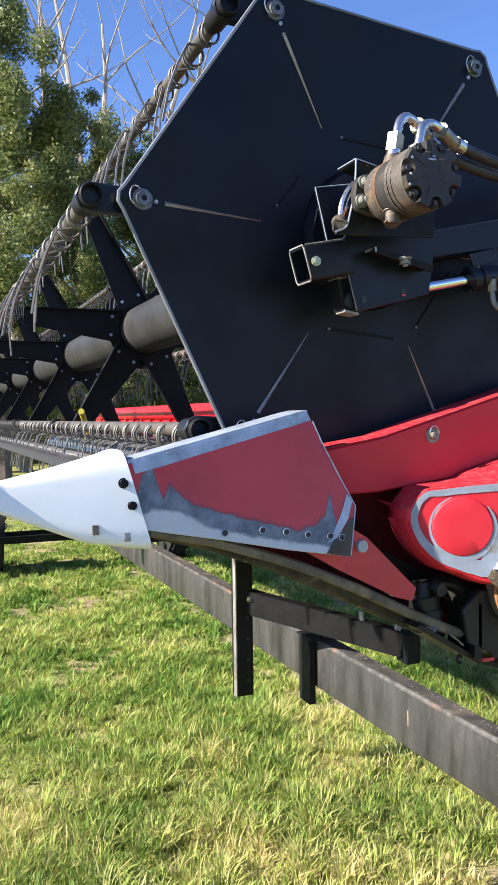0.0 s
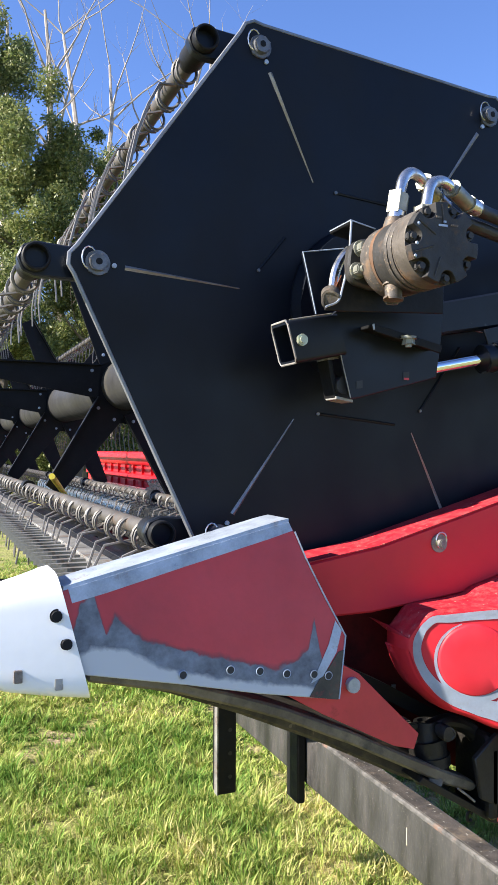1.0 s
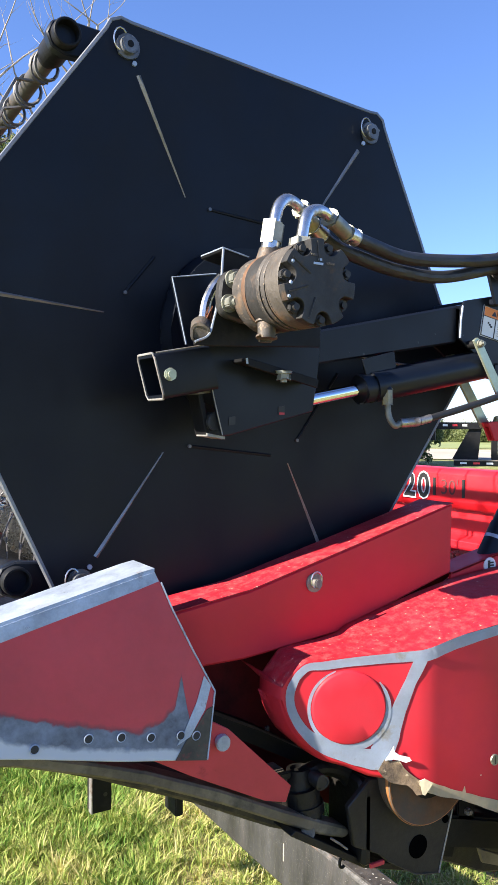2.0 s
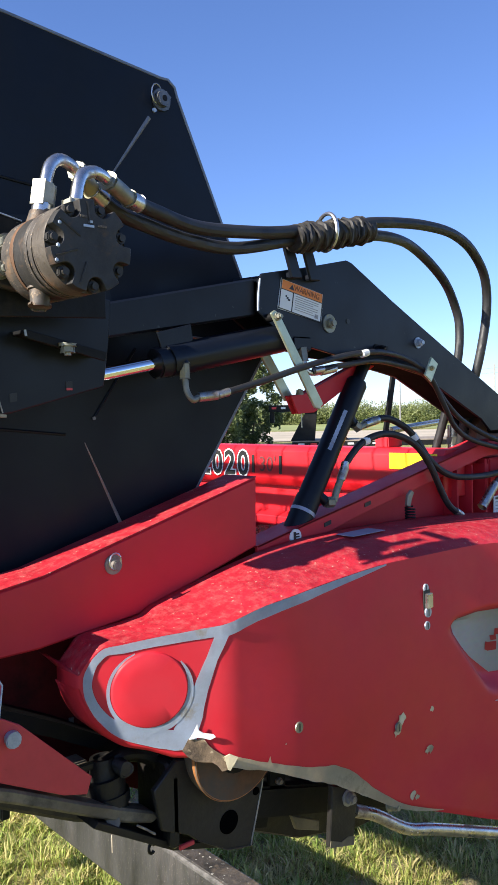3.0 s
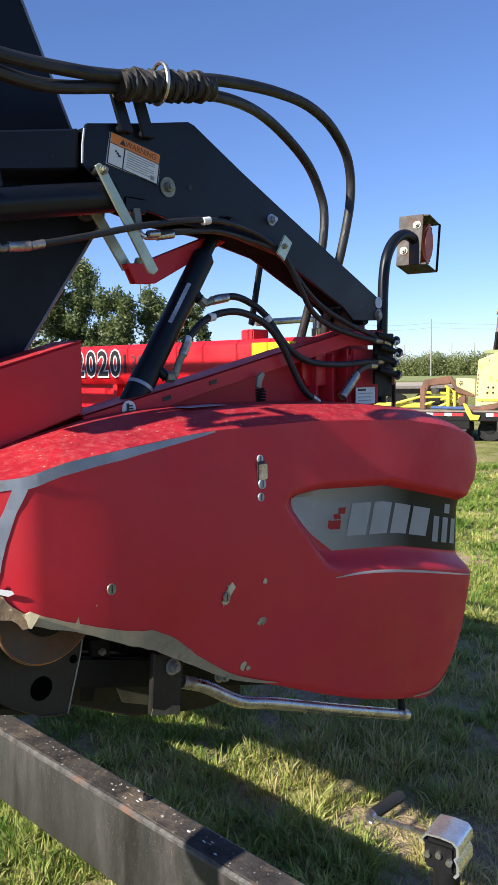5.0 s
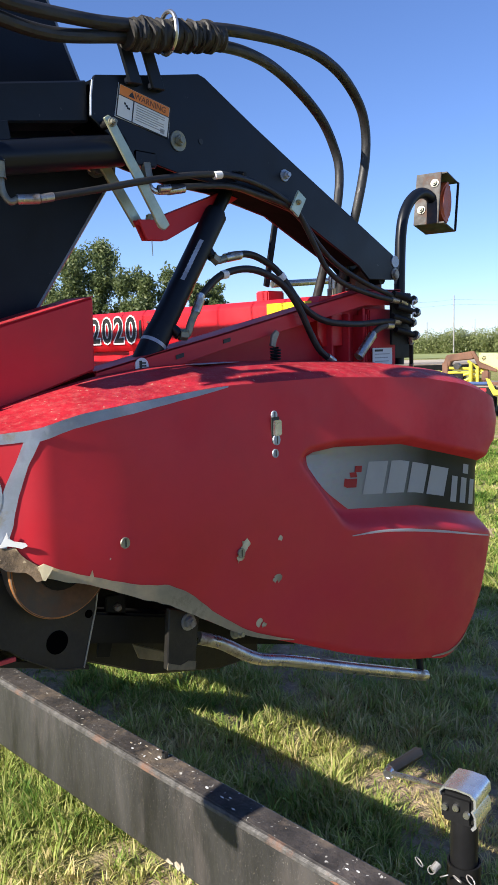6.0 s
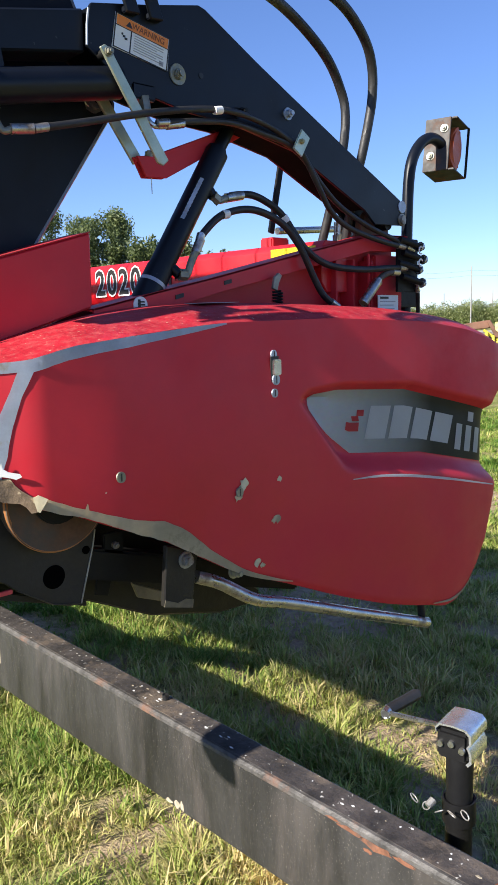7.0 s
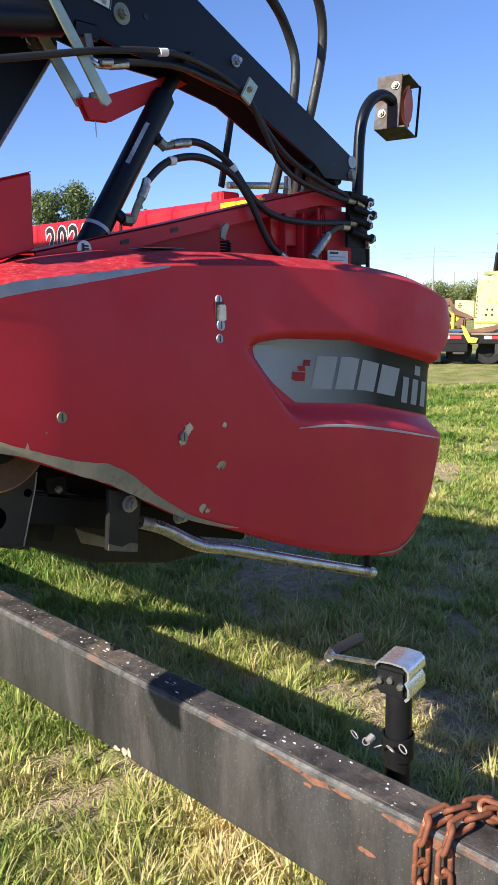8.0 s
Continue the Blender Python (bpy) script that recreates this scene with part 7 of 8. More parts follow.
# white nose: a tapering moulded cap
b = B()
rows = []
for k, x in enumerate(np.linspace(0, 1, 26)):
    s = 1 - x
    xx = -0.628 - 0.300 * x
    zt = interp(xx, (-0.928, -0.922, -0.905, -0.86, -0.77, -0.653, -0.628), (1.466, 1.474, 1.476, 1.477, 1.497, 1.526, 1.528))
    zb = interp(xx, (-0.928, -0.922, -0.905, -0.872, -0.724, -0.628), (1.455, 1.445, 1.432, 1.420, 1.357, 1.337))
    y0 = interp(xx, (-0.928, -0.905, -0.87, -0.628), (-0.218, -0.226, -0.216, -0.243))
    y1 = interp(xx, (-0.928, -0.905, -0.87, -0.628), (-0.200, -0.182, -0.150, -0.105))
    ring = []
    cy, cz, hy, hz = (y0 + y1) / 2, (zt + zb) / 2, (y1 - y0) / 2, (zt - zb) / 2
    shift = 0.045 * (0.5 - 0.0) if k == 0 else 0.0
    for a in np.linspace(0, 2 * math.pi, 41)[:-1]:
        ca, sa = math.cos(a), math.sin(a)
        px_, pz_ = math.copysign(abs(ca) ** 0.32, ca), math.copysign(abs(sa) ** 0.32, sa)
        ring.append(b.verts.new((xx + 0.052 * (1 - x) ** 8 * (-pz_) * 0.5, cy + hy * px_, cz + hz * pz_)))
    rows.append(ring)
for u_, v_ in zip(rows, rows[1:]):
    for k in range(40):
        b.faces.new((u_[k], u_[(k + 1) % 40], v_[(k + 1) % 40], v_[k]))
b.faces.new(rows[-1])
nose = part("nose", b, WHITE, dv, "white moulded plastic nose", smooth=40)
for x, z in ((-0.655, 1.468), (-0.640, 1.426)):
    part("bolt", bolt((x, -0.238, z), 0.008, 0.006, washer=0.010, n=10), BLACK_DULL, nose)
for x, z in ((-0.708, 1.384), (-0.650, 1.368)):
    part("slot", box((x - 0.006, -0.2395, z - 0.009), (x + 0.006, -0.228, z + 0.009), 0.001), SCUFF, nose)

# the divider leans a little inboard towards its top
LEAN_AT = Vector((-0.89, -1.52, 1.66))
for ob_ in dv.children_recursive:
    for v in ob_.data.vertices:
        inboard = max(0.004, 0.010 + 0.17 * (v.co.z - 1.31))
        v.co = LEAN_AT + (v.co - LEAN_AT) * (1 + inboard / 1.28)

# ---- trailer ----
CHALK = mat("chalky_scratch", (0.36, 0.31, 0.23), 0.8, vary=0.4, scale=40)
tr = thing("header_trailer", (0.63, 2.0, 0.3), "dark grey box-beam header trailer with weathered paint", "trailer")
BX0, BX1, BZ0, BZ1 = 0.585, 0.668, 0.385, 0.600
bmq = B()
r_ = 0.012
prof = []
for cx2, cz2, a0_ in ((BX1 - r_, BZ1 - r_, 0), (BX0 + r_, BZ1 - r_, 90), (BX0 + r_, BZ0 + r_, 180), (BX1 - r_, BZ0 + r_, 270)):
    for k in range(5):
        a = radians(a0_ + k * 22.5)
        prof.append((cx2 + r_ * math.cos(a), cz2 + r_ * math.sin(a)))
beam = part("main_beam", prism(prof, -3.2, 7.1, 0.0, bmq), BEAM, tr, "dark grey rectangular beam with rust and white specks")
part("beam_top", box((BX0 + 0.011, -3.2, BZ1), (BX1 - 0.011, 7.1, BZ1 + 0.0012), 0), BEAM_TOP, beam, "weathered speckled top face")
part("weld_mark", box((BX0 - 0.001, 0.72, 0.47), (BX0 + 0.001, 0.7245, 0.525), 0), CHALK, beam, "thin white scratch")
BLOTCH = mat("orange_brown_rust_patch", (0.20, 0.085, 0.048), 0.85, vary=0.4, scale=30, bump=0.3, second=(0.10, 0.06, 0.045), second_scale=40, second_lo=0.5, second_hi=0.62)


def blotch(name, y, across, w, h, seed, material, label, top=False):
    """A ragged flat patch on the beam's side, or on its top."""
    rng = np.random.default_rng(seed)
    pts = [(w * rng.uniform(0.55, 1.05) * math.cos(a), h * rng.uniform(0.45, 1.1) * math.sin(a)) for a in np.linspace(0, 2 * math.pi, 15)[:-1]]
    if top:
        return part(name, prism([(across + q, y + p) for p, q in pts], BZ1 + 0.0008, BZ1 + 0.0020, 0, axis="z"), material, beam, label, smooth=0)
    return part(name, prism([(y + p, across + q) for p, q in pts], BX0 - 0.0008, BX0 + 0.001, 0, axis="x"), material, beam, label, smooth=0)


for i, (y, z, w, h) in enumerate(((-0.120, 0.398, 0.016, 0.006), (-0.150, 0.401, 0.014, 0.010), (-0.168, 0.404, 0.008, 0.014))):
    blotch("paint_chip", y, z, w, h, 60 + i, CHALK, "pale chipped paint")
for i, (y, z, w, h) in enumerate(((-0.66, 0.586, 0.035, 0.006), (-0.72, 0.582, 0.040, 0.010), (-0.78, 0.584, 0.025, 0.006), (-0.70, 0.566, 0.012, 0.005), (-0.90, 0.584, 0.045, 0.009), (-0.97, 0.582, 0.035, 0.011), (-0.83, 0.500, 0.020, 0.007), (-0.62, 0.590, 0.020, 0.004))):
    blotch("rust_patch", y, z, w, h, 80 + i, BLOTCH, "flaking orange rust")
rng_b = np.random.default_rng(4)
for i in range(30):
    y = rng_b.normal(0.02, 0.035) if i < 12 else rng_b.normal(-0.27, 0.05) if i < 19 else rng_b.uniform(-1.1, -0.4)
    blotch("white_speck", y, rng_b.uniform(BX0 + 0.016, BX1 - 0.014), rng_b.uniform(0.0015, 0.007), rng_b.uniform(0.001, 0.0035), 100 + i, DECAL_WHITE if i % 3 else CHALK, "", True)
EDGE = mat("rust_worn_corner", (0.085, 0.080, 0.076), 0.55, metal=0.2, vary=0.65, scale=24, bump=0.35, second=(0.20, 0.10, 0.062), second_scale=5, second_lo=0.53, second_hi=0.66)
part("worn_corner", tube([(BX0 + 0.0105, -3.2 + 0.25 * k, BZ1 - 0.0105) for k in range(41)], [0.0112 + 0.0012 * noise.noise(Vector((0, k * 0.7, 0))) for k in range(41)], 10), EDGE, beam, "top corner worn to rust and bare metal")
part("beam_bolt", cyl((0.640, -0.045, 0.600), (0.640, -0.045, 0.612), 0.008, n=10, w=0.002), INK, tr)
# rest bracket with pin-hole posts
rest = part("rest_post", box((0.225, 1.47, 0.385), (0.300, 1.53, 1.06), 0.003), BLACK_DULL, tr, "black upright post with pin holes")
for k in range(4):
    part("pin_hole", cyl((0.275, 1.469, 0.45 + 0.09 * k), (0.275, 1.4695, 0.45 + 0.09 * k), 0.008, n=12), INK, rest)
part("bolt", bolt((0.283, 1.469, 0.80), 0.014, 0.01), ZINC, rest)
# pale strip paints the sunlit left edge of the post
part("post_edge", box((0.221, 1.469, 0.385), (0.226, 1.50, 1.06), 0.0), SCUFF, rest)
p, q = Vector((0.29, 1.50, 0.785)), Vector((0.755, 1.0, 0.672))
d = q - p
rot = d.to_track_quat("X", "Z").to_matrix().to_4x4()
part("rest_arm", box((0, -0.03, -0.05), (d.length, 0.03, 0.05), 0.003, m=Matrix.Translation(p) @ rot), BLACK_DULL, tr, "black cross arm resting over the beam")
part("rest_foot", box((0.735, 0.955, 0.602), (0.800, 1.03, 0.720), 0.003), BLACK_DULL, tr)
part("clamp_plate", box((0.545, 1.43, 0.315), (0.578, 1.53, 0.60), 0.003), BLACK_DULL, tr)
part("clamp_top", box((0.545, 1.40, 0.602), (0.72, 1.55, 0.612), 0.002), BLACK_DULL, tr)
for xq, yq, zq in ((0.635, 1.13, 0.785), (0.735, 1.02, 0.765)):
    part("bolt", cyl((xq, yq, zq - 0.06), (xq, yq, zq), 0.018, 0.008, n=8, w=0.002), SCUFF, tr)
part("axle", box((-0.45, 6.9, 0.30), (1.70, 7.02, 0.40), 0.006), BLACK_DULL, tr, "black axle beam")
part("axle_arm", box((-0.30, 6.6, 0.33), (0.58, 6.68, 0.40), 0.006), BLACK_DULL, tr)
for xq in (-0.35, 1.60):
    wh = part("wheel", cyl((xq - 0.10, 6.96, 0.34), (xq + 0.10, 6.96, 0.34), 0.34, n=36, w=0.03), TIRE, tr, "black tyre")
    part("rim", cyl((xq - 0.104, 6.96, 0.34), (xq + 0.104, 6.96, 0.34), 0.19, n=28, w=0.01), BEAM, wh)
for yq in (4.4, 6.4):
    part("rest_post", box((0.30, yq, 0.60), (0.36, yq + 0.06, 1.08), 0.003), BLACK_DULL, tr)
    part("rest_arm", box((0.30, yq, 0.60), (1.15, yq + 0.06, 0.66), 0.003), BLACK_DULL, tr)
    part("rest_prop", box((1.05, yq, 0.60), (1.12, yq + 0.06, 0.87), 0.003), BLACK_DULL, tr)

# jack
jk = thing("trailer_jack", (0.77, -0.79, 0.2), "black trailer jack with a galvanised top cap and crank", "jack")
JX, JY = 0.7865, -0.756
part("tube", cyl((JX, JY, 0.15), (JX, JY, 0.705), 0.0250, n=26, w=0.002), BLACK_DULL, jk)
part("foot_plate", cyl((JX, JY, 0.145), (JX, JY, 0.16), 0.07, n=26, w=0.003), BLACK_DULL, jk)
jm = pose(JX, JY, 0.725, 0, 0, -80)
part("gear_box", box((-0.030, -0.040, -0.030), (0.030, 0.036, 0.026), 0.006, m=jm), BLACK_DULL, jk)
cap_ = [(-0.032, 0.018), (-0.034, 0.026), (-0.026, 0.035), (0.0, 0.037), (0.026, 0.035), (0.035, 0.026), (0.036, 0.010), (0.030, 0.002), (0.036, -0.008), (0.037, -0.026), (0.030, -0.034)]
cap_in = [(x * 0.9 - 0.001, z * 0.9) for x, z in reversed(cap_)]
q = prism(cap_ + cap_in, -0.038, 0.038, 0.0)
q.transform(jm)
part("top_cap", q, GALV, jk, "galvanised folded cap", smooth=50)
for xx, zz in ((-0.021, 0.0), (0.0, 0.004), (0.020, -0.004)):
    q = bolt((xx, -0.040, zz), 0.0062, 0.006, n=12)
    q.transform(jm)
    part("rivet", q, STEEL, jk)
c0 = Vector((0.7865, -0.73, 0.733))
c1 = Vector((0.824, -0.560, 0.686))
part("crank_arm", tube([c0, c1], 0.0055, 10), STEEL, jk)
part("crank_eye", cyl(c1 + Vector((-0.008, -0.002, 0)), c1 + Vector((0.012, 0.004, 0.003)), 0.011, n=14, w=0.002), STEEL, jk)
part("grip", cyl(c1 + Vector((0.008, 0.003, 0.002)), c1 + Vector((0.092, -0.010, 0.012)), 0.0125, n=16, w=0.003), RUBBER, jk, "black rubber crank grip")
part("mount_plate", box((0.672, JY - 0.035, 0.42), (0.750, JY + 0.035, 0.53), 0.003), BLACK_DULL, jk)
part("swivel_ring", cyl((JX, JY, 0.560), (JX, JY, 0.600), 0.031, n=26, w=0.003), BLACK_DULL, jk)
for k in range(5):
    u_ = k / 4
    pc = Vector((0.722 + 0.020 * u_, JY + 0.055 - 0.095 * u_, 0.606 - 0.010 * math.sin(3.1 * u_)))
    ring_ = [pc + Vector((0.004 * math.cos(a), 0.008 * math.sin(a), 0.006 * math.sin(a + k * 1.7))) for a in np.linspace(0, 6.283, 11)[:-1]]
    part("pin_chain_link", tube(ring_, 0.0013, 6, closed=True), SCUFF, jk, "small galvanised chain link")
part("pin_head", cyl((0.728, JY + 0.030, 0.598), (0.742, JY + 0.026, 0.606), 0.0075, n=12, w=0.001), SCUFF, jk)

# chain draped over the beam
ch = thing("safety_chain", (0.62, -1.05, 0.5), "rusty steel safety chain draped over the trailer beam", "chain")


def link_mesh():
    pts = []
    for k in range(20):
        a = 2 * math.pi * k / 20
        pts.append((0.0105 * math.cos(a), 0, 0.0105 * math.sin(a) + math.copysign(0.0115, math.sin(a))))
    return finish(tube(pts, 0.0048, 8, closed=True), "link", RUST, 60)


LINK = link_mesh()
runs = [smooth_path([(0.70, -1.000, 0.50), (0.698, -0.995, 0.60), (0.66, -0.980, 0.618), (0.61, -0.955, 0.617), (0.580, -0.945, 0.602), (0.572, -0.945, 0.55), (0.572, -0.940, 0.45), (0.574, -0.935, 0.33)], 60),
        smooth_path([(0.70, -1.045, 0.50), (0.698, -1.040, 0.60), (0.66, -1.010, 0.617), (0.61, -0.990, 0.617), (0.580, -0.985, 0.602), (0.572, -0.985, 0.55), (0.572, -0.990, 0.45), (0.574, -0.995, 0.33)], 60),
        smooth_path([(0.66, -0.980, 0.622), (0.665, -1.015, 0.626), (0.66, -1.055, 0.622), (0.655, -1.125, 0.618)], 60)]
for run in runs:
    s, last, k = 0.0, run[0], 0
    for a, c in zip(run, run[1:]):
        s += (c - a).length
        if s >= 0.0345:
            s = 0.0
            t = (c - a).normalized()
            ob = new("link", LINK)
            ob.matrix_world = Matrix.Translation(c) @ t.to_track_quat("Z", "Y").to_matrix().to_4x4() @ Matrix.Rotation(radians(45 + 90 * (k % 2) + random.uniform(-12, 12)), 4, "Z")
            ob.parent = ch
            ob.matrix_parent_inverse = Matrix.Translation(-ch.location)
            k += 1

# ---- flatbed trailer with a yellow machine ----
FB = Matrix.Translation((*polar(60, 17.5), 0)) @ Matrix.Rotation(radians(-70), 4, "Z") @ Matrix.Translation((-0.08, 0, 0))


def fpart(name, b, material, parent, label="", smooth=30.0):
    if parent is fr:
        b.transform(Matrix.Translation((0, 0, -0.28)))
    elif parent is ym:
        b.transform(Matrix.Translation((0.05, 0, 0.65)) @ Matrix.Diagonal((1, 1, 1.124, 1)) @ Matrix.Translation((0, 0, -0.93)))
    elif name != "wheel":
        b.transform(Matrix.Translation((0, 0, -0.28)))
    b.transform(FB)
    return part(name, b, material, parent, label, smooth)


ym = thing("snow_blower", FB @ Vector((1.6, 1, 0.65)), "pale sun-bleached yellow implement with rusty brown frame on the flatbed", "implement")
fr = thing("yellow_frame", FB @ Vector((-1.2, 1, 0.65)), "yellow hitch frame with rusty brown boxes on the flatbed", "implement")
fb = thing("flatbed_trailer", FB.translation, "long black flatbed trailer with red and white reflective tape", "trailer", "flatbed trailers")
fpart("deck", box((-2.6, -0.1, 0.72), (6.5, 2.4, 0.90), 0.01), BLACK_DULL, fb)
fpart("deck_floor", box((-2.6, 0.0, 0.90), (6.5, 2.4, 0.93), 0.005), WOOD, fb)
TAPE_X = -2.6
for k in range(20):
    run = 0.15 if k % 2 == 0 else 0.24
    fpart("tape", box((TAPE_X, -0.106, 0.82), (TAPE_X + run, -0.099, 0.885), 0), RED_TAPE if k % 2 else DECAL_WHITE, fb)
    TAPE_X += run + (0.0 if k % 4 != 1 else 0.46)
for k in range(3):
    wx = 0.15 + 0.62 * k
    wq = cyl((wx, 0.25, 0.25), (wx, 0.48, 0.25), 0.25, n=30, w=0.03)
    wh = fpart("wheel", wq, TIRE, fb, "black tyre")
    # rim colour is black to stand for the deep shadow under the deck
    rq = cyl((wx, 0.262, 0.25), (wx, 0.235, 0.25), 0.125, 0.10, n=20, w=0.006)
    rq.transform(FB)
    part("rim", rq, BLACK_DULL, wh, "wheel rim blackened for the shadow under the deck")
fpart("mud_flap", box((-0.52, -0.02, 0.32), (-0.16, 0.0, 0.73), 0.006), TIRE, fb, "black rubber mud flap")
fpart("side_rail", box((-2.6, -0.12, 0.55), (0.4, 0.0, 0.72), 0.01), BLACK_DULL, fb)
for xq in (0.10, 0.95):
    fpart("stake", box((xq, -0.10, 0.50), (xq + 0.24, -0.05, 0.72), 0.01), BEAM, fb)
fpart("deck_plank", box((1.35, 0.02, 0.93), (6.4, 0.30, 1.0), 0.01), WOOD, fb, "pale loose plank on the deck")
PALE_RUST = mat("chipped_lime_paint_on_rust", (0.40, 0.40, 0.17), 0.6, vary=0.25, scale=4, second=(0.22, 0.09, 0.045), second_scale=5, second_lo=0.48, second_hi=0.55)
STREAKED = mat("rust_streaked_pale_yellow", (0.60, 0.55, 0.25), 0.55, vary=0.15, scale=2, second=(0.48, 0.33, 0.06), second_scale=6, second_lo=0.54, second_hi=0.66, spot=(0.2, 0.09, 0.04), spot_scale=14, spot_lo=0.68)
hp = fpart("hopper", prism([(0.40, 0.99), (0.40, 1.30), (0.45, 1.88), (0.70, 1.97), (0.88, 2.03), (0.885, 1.56), (0.98, 1.48), (0.98, 1.20), (0.88, 1.06)], 0.33, 0.39, 0.012), STREAKED, ym, "pale riveted side plate")


def fsub(name, b, material, parent, label=""):
    b.transform(Matrix.Translation((0.05, 0, 0.65)) @ Matrix.Diagonal((1, 1, 1.124, 1)) @ Matrix.Translation((0, 0, -0.93)))
    b.transform(FB)
    return part(name, b, material, parent, label)


for k in range(6):
    fsub("rivet", cyl((0.43 + 0.004 * k, 0.334, 1.22 + 0.075 * k), (0.43 + 0.004 * k, 0.318, 1.22 + 0.075 * k), 0.016, n=8), BROWN, hp)
for xq, zq in ((0.66, 1.36), (0.76, 1.36), (0.64, 1.26), (0.76, 1.26), (0.92, 1.42), (0.92, 1.30)):
    fsub("bolt_hole", cyl((xq, 0.334, zq), (xq, 0.322, zq), 0.022, n=10), INK, hp)
fsub("lower_flange", box((0.42, 0.31, 1.10), (0.92, 0.34, 1.145), 0.006), YELLOW, hp, "yellow folded flange")
fsub("post_flange", box((0.80, 0.315, 1.50), (0.89, 0.335, 2.02), 0.006), CREAM, hp)
fpart("housing_back", box((0.50, 1.30, 0.98), (3.4, 1.36, 1.95), 0.02), LIME, ym, "shaded lime rear wall of the housing")
fpart("housing_floor", box((0.90, 0.45, 0.98), (3.4, 1.36, 1.06), 0.02), BLACK_DULL, ym)
fpart("top_plate", prism([(0.56, 1.99), (0.57, 2.06), (3.4, 2.09), (3.4, 2.01)], 0.36, 1.4, 0.01), LIME, ym, "olive top sheet with a rolled front edge")
fpart("top_lip", box((0.90, 0.345, 1.94), (3.4, 0.365, 2.02), 0.004), PALE_RUST, ym)
fpart("top_hose", tube(smooth_path([(1.5, 0.7, 2.10), (1.8, 0.75, 2.15), (2.1, 0.65, 2.12), (2.6, 0.7, 2.17), (3.2, 0.7, 2.11)], 5), 0.035, 8), RUBBER, ym)
fpart("side_box", prism([(-0.01, 1.38), (-0.01, 1.54), (0.40, 1.52), (0.40, 1.20), (0.21, 1.29)], 0.30, 0.62, 0.015), STREAKED, ym, "pale yellow gusset box with bolt holes")
for k in range(7):
    a = k * 2 * math.pi / 6
    fpart("hole", cyl((0.10 + (0.035 * math.cos(a) if k else 0), 0.304, 1.44 + (0.035 * math.sin(a) if k else 0)), (0.10 + (0.035 * math.cos(a) if k else 0), 0.296, 1.44 + (0.035 * math.sin(a) if k else 0)), 0.014, n=8), INK, ym)
fpart("skid_plate", prism([(0.10, 0.93), (0.15, 1.00), (0.45, 0.98), (0.75, 1.04), (1.00, 1.14), (1.02, 1.04), (0.80, 0.95), (0.60, 0.93)], 0.24, 0.33, 0.01), BROWN, ym)
# discharge chute: lime outer shell, rusty open channel, capped spout
ch_ = fpart("chute", prism([(0.69, 2.06), (0.75, 2.36), (0.78, 2.72), (0.86, 2.92), (1.03, 3.12), (1.22, 3.12), (1.25, 3.02), (1.17, 2.67), (1.12, 2.45), (1.05, 2.06)], 0.84, 0.90, 0.012), BROWN, ym, "tall discharge chute with a rusty open channel")
fsub("chute_wall", prism([(0.97, 2.06), (1.05, 2.50), (1.10, 2.74), (1.16, 2.98), (1.255, 3.02), (1.17, 2.67), (1.12, 2.45), (1.055, 2.06)], 0.58, 0.84, 0.01), LIME, ch_, "faded lime side wall")
fsub("chute_edge", prism([(0.685, 2.06), (0.745, 2.36), (0.775, 2.70), (0.815, 2.70), (0.785, 2.34), (0.725, 2.06)], 0.70, 0.84, 0.008), BROWN, ch_)
fsub("spout", prism([(0.77, 2.72), (0.785, 2.82), (0.87, 2.94), (1.03, 3.14), (1.23, 3.15), (1.265, 3.02), (1.22, 2.86), (1.10, 2.80), (0.95, 2.83), (0.86, 2.78)], 0.54, 0.86, 0.015), PALE_RUST, ch_, "lime spout cap with flaking rusty top")
fsub("spout_opening", prism([(0.84, 2.79), (0.90, 2.88), (1.00, 2.89), (0.96, 2.80)], 0.525, 0.542, 0.002), INK, ch_)
fsub("chute_ram", cyl((0.76, 0.56, 2.10), (0.79, 0.56, 2.40), 0.035, n=12), BLACK_DULL, ch_)
fsub("ram_rod", cyl((0.79, 0.56, 2.40), (0.86, 0.56, 2.74), 0.017, n=10), BAR_STEEL, ch_)
fsub("chute_hose", tube(smooth_path([(0.88, 0.56, 2.75), (0.97, 0.55, 2.62), (1.00, 0.55, 2.40), (0.94, 0.55, 2.20), (0.88, 0.55, 2.12)], 5), 0.018, 6), RED_TAPE, ch_)
# wheel arch, spoked wheel and loose hoses in the housing
fpart("wheel_arch", tube([(1.15 + 0.235 * math.cos(a), 0.75, 1.55 + 0.25 * math.sin(a)) for a in np.linspace(-0.4, 3.6, 22)], 0.055, 8), BLACK_DULL, ym)
fpart("rotor", cyl((1.15, 0.86, 1.50), (1.15, 0.92, 1.50), 0.27, n=30, w=0.01), INK, ym, "dark round rotor opening")
fpart("gear_cover", box((1.02, 0.58, 1.52), (1.24, 0.80, 1.72), 0.04), mat("faded_green_paint", (0.03, 0.12, 0.075), 0.6, vary=0.3, scale=6), ym)
wr = fpart("spoked_wheel", tube([(1.45 + 0.22 * math.cos(a), 0.50, 1.36 + 0.27 * math.sin(a)) for a in np.linspace(0, 6.283, 31)[:-1]], 0.028, 8, closed=True), WOOD, ym, "weathered spoked wheel")
for k in range(8):
    a = k * math.pi / 4 + 0.2
    fsub("spoke", cyl((1.45, 0.50, 1.36), (1.45 + 0.215 * math.cos(a), 0.50, 1.36 + 0.262 * math.sin(a)), 0.016, n=8), WOOD, wr)
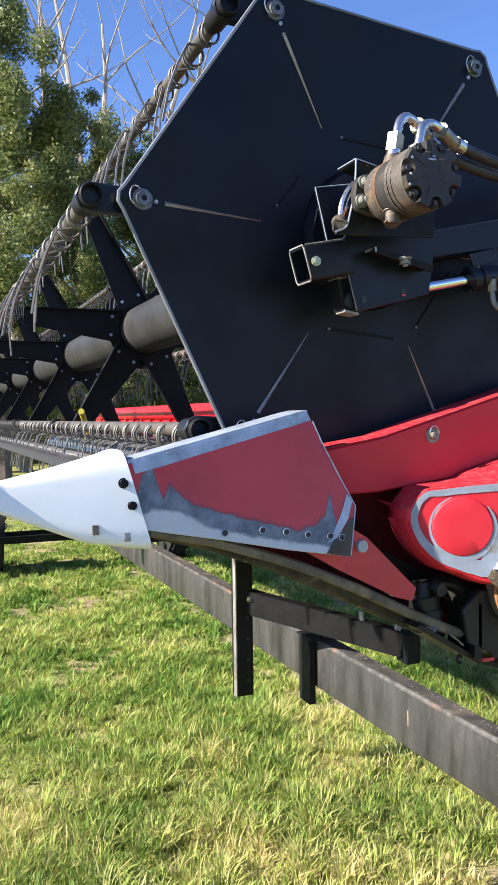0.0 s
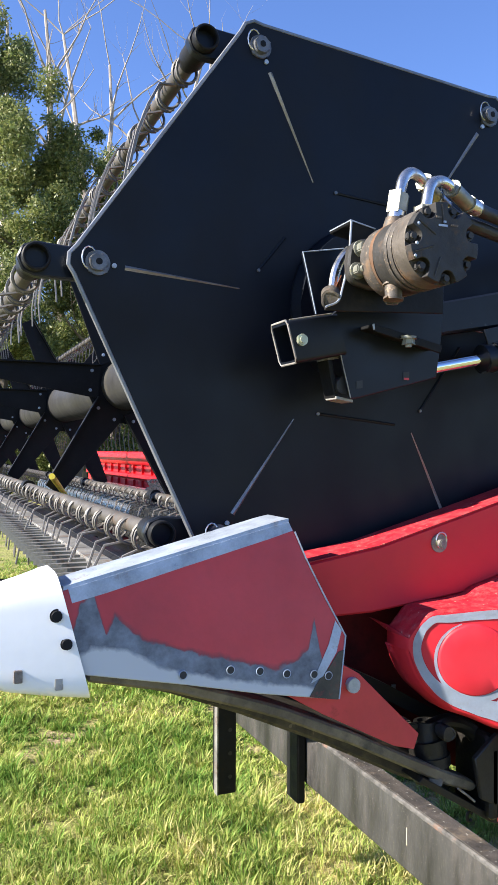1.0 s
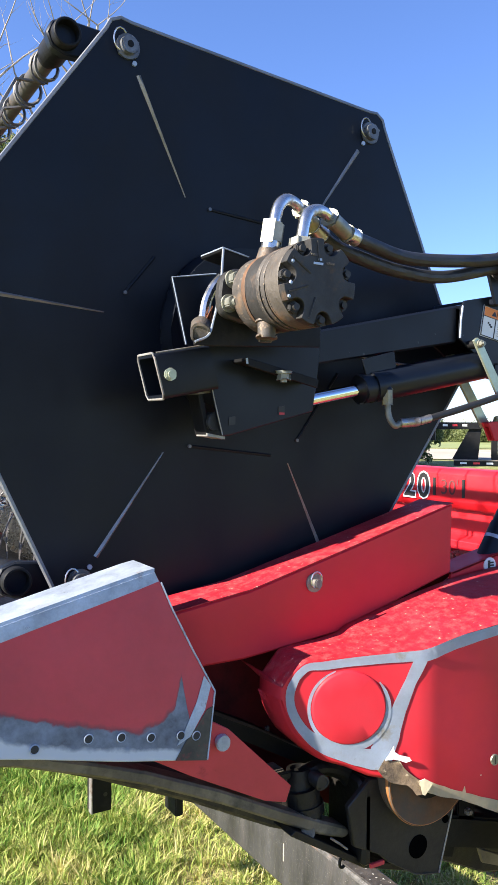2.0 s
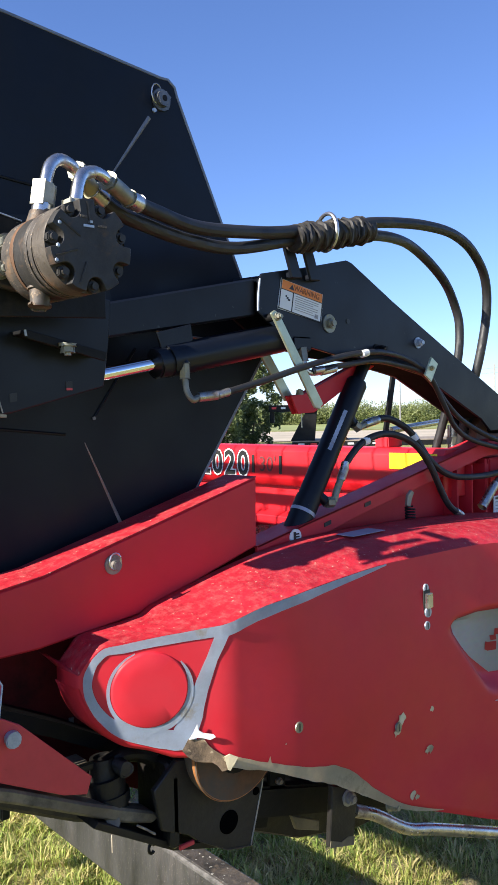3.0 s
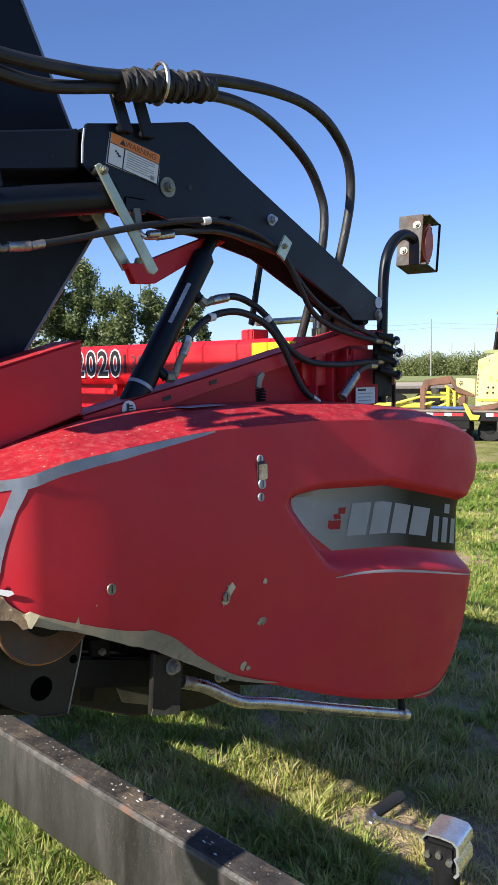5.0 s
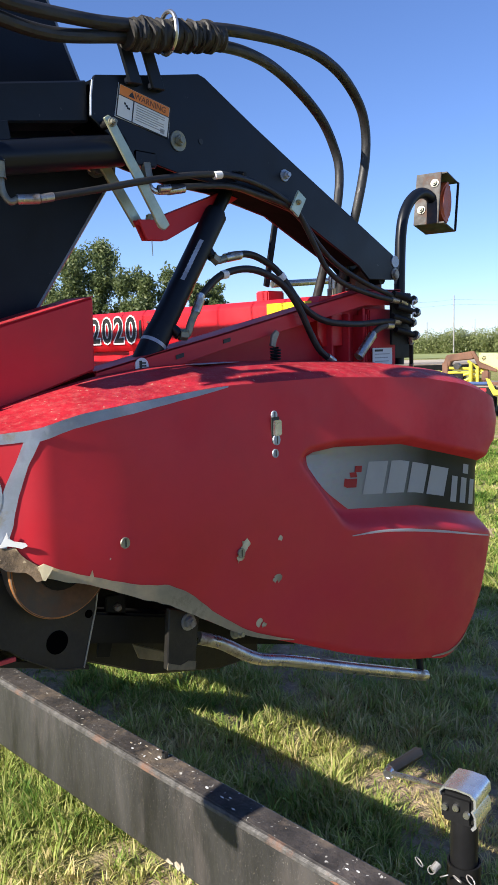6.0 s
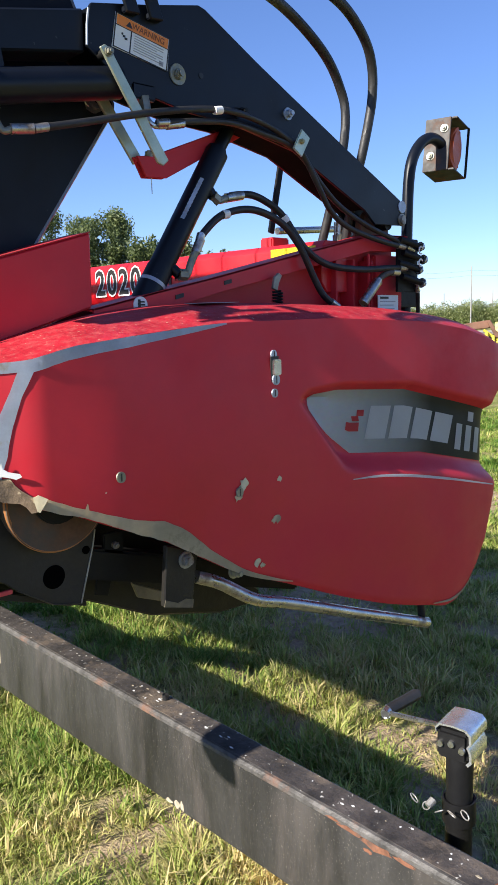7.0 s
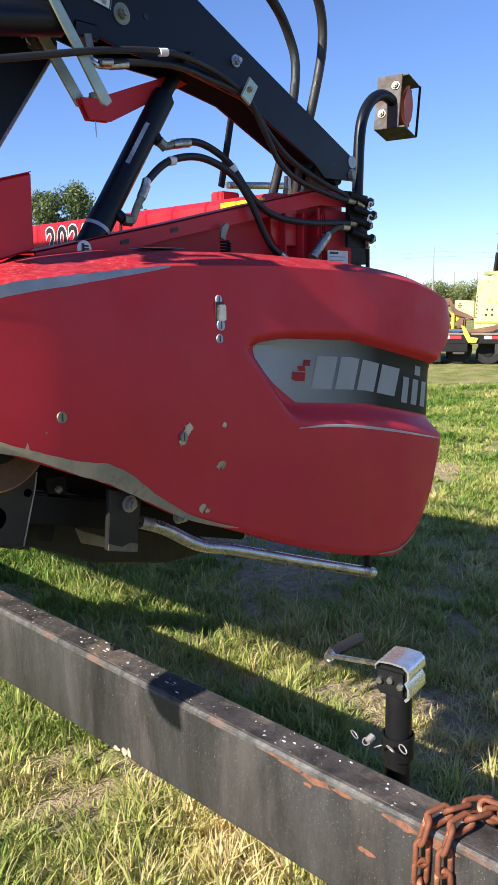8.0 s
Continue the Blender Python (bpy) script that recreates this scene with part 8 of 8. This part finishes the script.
fsub("hub", cyl((1.45, 0.44, 1.36), (1.45, 0.56, 1.36), 0.05, n=14, w=0.006), BROWN, wr)
for zz in (1.12, 1.20):
    fpart("green_hose", tube(smooth_path([(1.00, 0.44, zz), (1.14, 0.43, zz + 0.03), (1.28, 0.44, zz + 0.16), (1.34, 0.46, zz + 0.34)], 5), 0.022, 8), LIME, ym)
# yellow hitch frame and rusty linkage in front of the machine
fpart("long_beam", box((-2.5, 0.45, 0.95), (0.2, 0.60, 1.07), 0.02), YELLOW, fr)
fpart("rusty_beam", prism([(-0.72, 1.40), (-0.66, 1.58), (-0.10, 1.66), (-0.04, 1.55), (-0.10, 1.48), (-0.55, 1.44), (-0.60, 1.30)], 0.35, 0.60, 0.02), BROWN, fr)
fpart("rusty_arm", prism([(-0.14, 1.64), (-0.06, 1.66), (0.10, 1.40), (0.42, 1.28), (0.42, 1.20), (0.05, 1.30)], 0.30, 0.36, 0.012), BROWN, fr)
fpart("rusty_leg", box((-0.74, 0.32, 0.93), (-0.62, 0.44, 1.42), 0.015), BROWN, fr)
fpart("yellow_upright", box((-0.16, 0.26, 0.96), (-0.09, 0.40, 1.40), 0.012), YELLOW, fr)
fpart("yellow_upright", box((-0.02, 0.30, 0.98), (0.04, 0.42, 1.34), 0.012), YELLOW, fr)
for a, c in (((-1.5, 1.0), (-0.70, 1.22)), ((-0.70, 1.02), (0.34, 1.34)), ((-0.62, 1.20), (-0.1, 1.20)), ((-0.35, 0.98), (0.30, 1.30)), ((-0.60, 1.30), (-0.15, 1.28)), ((-0.2, 1.45), (0.18, 1.16))):
    fpart("strut", cyl((a[0], 0.35, a[1]), (c[0], 0.42, c[1]), 0.030, n=8), YELLOW, fr)
fpart("hydraulic_part", box((0.10, 0.3, 1.00), (0.26, 0.5, 1.24), 0.03), BROWN, fr)
fpart("hub", cyl((-0.42, 0.28, 1.34), (-0.42, 0.42, 1.34), 0.07, n=14, w=0.01), BEAM, fr)
fpart("gearbox", box((-0.52, 0.34, 1.02), (-0.26, 0.60, 1.22), 0.04), BLACK_DULL, fr)
fpart("blue_bar", cyl((-0.45, 0.10, 0.985), (0.25, 0.14, 0.975), 0.035, n=10), mat("faded_blue_bar", (0.05, 0.10, 0.25), 0.5, vary=0.2), fr)
fpart("yellow_strap", prism([(0.26, 1.10), (0.34, 1.08), (0.46, 0.86), (0.62, 0.84), (0.58, 0.74), (0.42, 0.74), (0.33, 0.90)], -0.145, -0.125, 0.006), YELLOW, fr, "slack yellow tie-down strap over the deck edge")

# gooseneck trailer far behind
GN = Matrix.Translation((*polar(44.8, 26), 0)) @ Matrix.Rotation(radians(-45), 4, "Z")


def gpart(name, b, material, parent, label="", smooth=30.0):
    b.transform(GN)
    return part(name, b, material, parent, label, smooth)


gn = thing("gooseneck_trailer", GN.translation, "black gooseneck trailer with wooden deck and reflective tape", "trailer", "flatbed trailers")
gpart("deck", box((-0.4, 0, 0.70), (7.5, 2.4, 0.86), 0.01), BLACK_DULL, gn)
gpart("deck_floor", box((-0.4, 0, 0.86), (7.5, 2.4, 0.90), 0.01), WOOD, gn)
for k in range(8):
    gpart("tape", box((-0.2 + k * 0.4, -0.008, 0.76), (0.0 + k * 0.4, -0.001, 0.82), 0), RED_TAPE if k % 2 else DECAL_WHITE, gn)
gpart("neck_upright", prism([(-0.45, 0.9), (0.15, 2.02), (0.45, 2.02), (0.35, 0.9)], 0.3, 0.55, 0.01), BLACK_DULL, gn)
gpart("neck_upright", prism([(0.75, 0.9), (0.75, 1.6), (1.0, 1.6), (1.45, 0.9)], 0.3, 0.55, 0.01), BLACK_DULL, gn)
gpart("neck_beam", box((-1.15, 0.2, 1.86), (0.45, 0.6, 2.08), 0.01), BLACK_DULL, gn)
for k in range(4):
    gpart("tape", box((-1.05 + k * 0.3, 0.19, 1.95), (-0.9 + k * 0.3, 0.199, 2.02), 0), RED_TAPE if k % 2 == 0 else DECAL_WHITE, gn)
gpart("coupler", cyl((-1.05, 0.4, 1.5), (-1.05, 0.4, 1.9), 0.08, n=12), BLACK_DULL, gn)
for k in range(2):
    gpart("wheel", cyl((5.2 + 0.9 * k, 0.0, 0.36), (5.2 + 0.9 * k, 0.26, 0.36), 0.36, n=24, w=0.02), TIRE, gn)

# ---- grass ----
def near(x, y, rng):
    d = math.hypot(x + 0.6, y + 1.5)
    edge = 1.0 if x > -1.6 and y > -1.6 else 0.30 * min(1.0, max(0.0, 4.5 - d) / 2.0)
    return d < 13.5 and rng.random() < edge * min(1.0, (3.0 / max(d, 0.5)) ** 1.3)


grass_field("grass", 360000, (-5.0, 12.0), (-5.0, 11.5), 3, near)
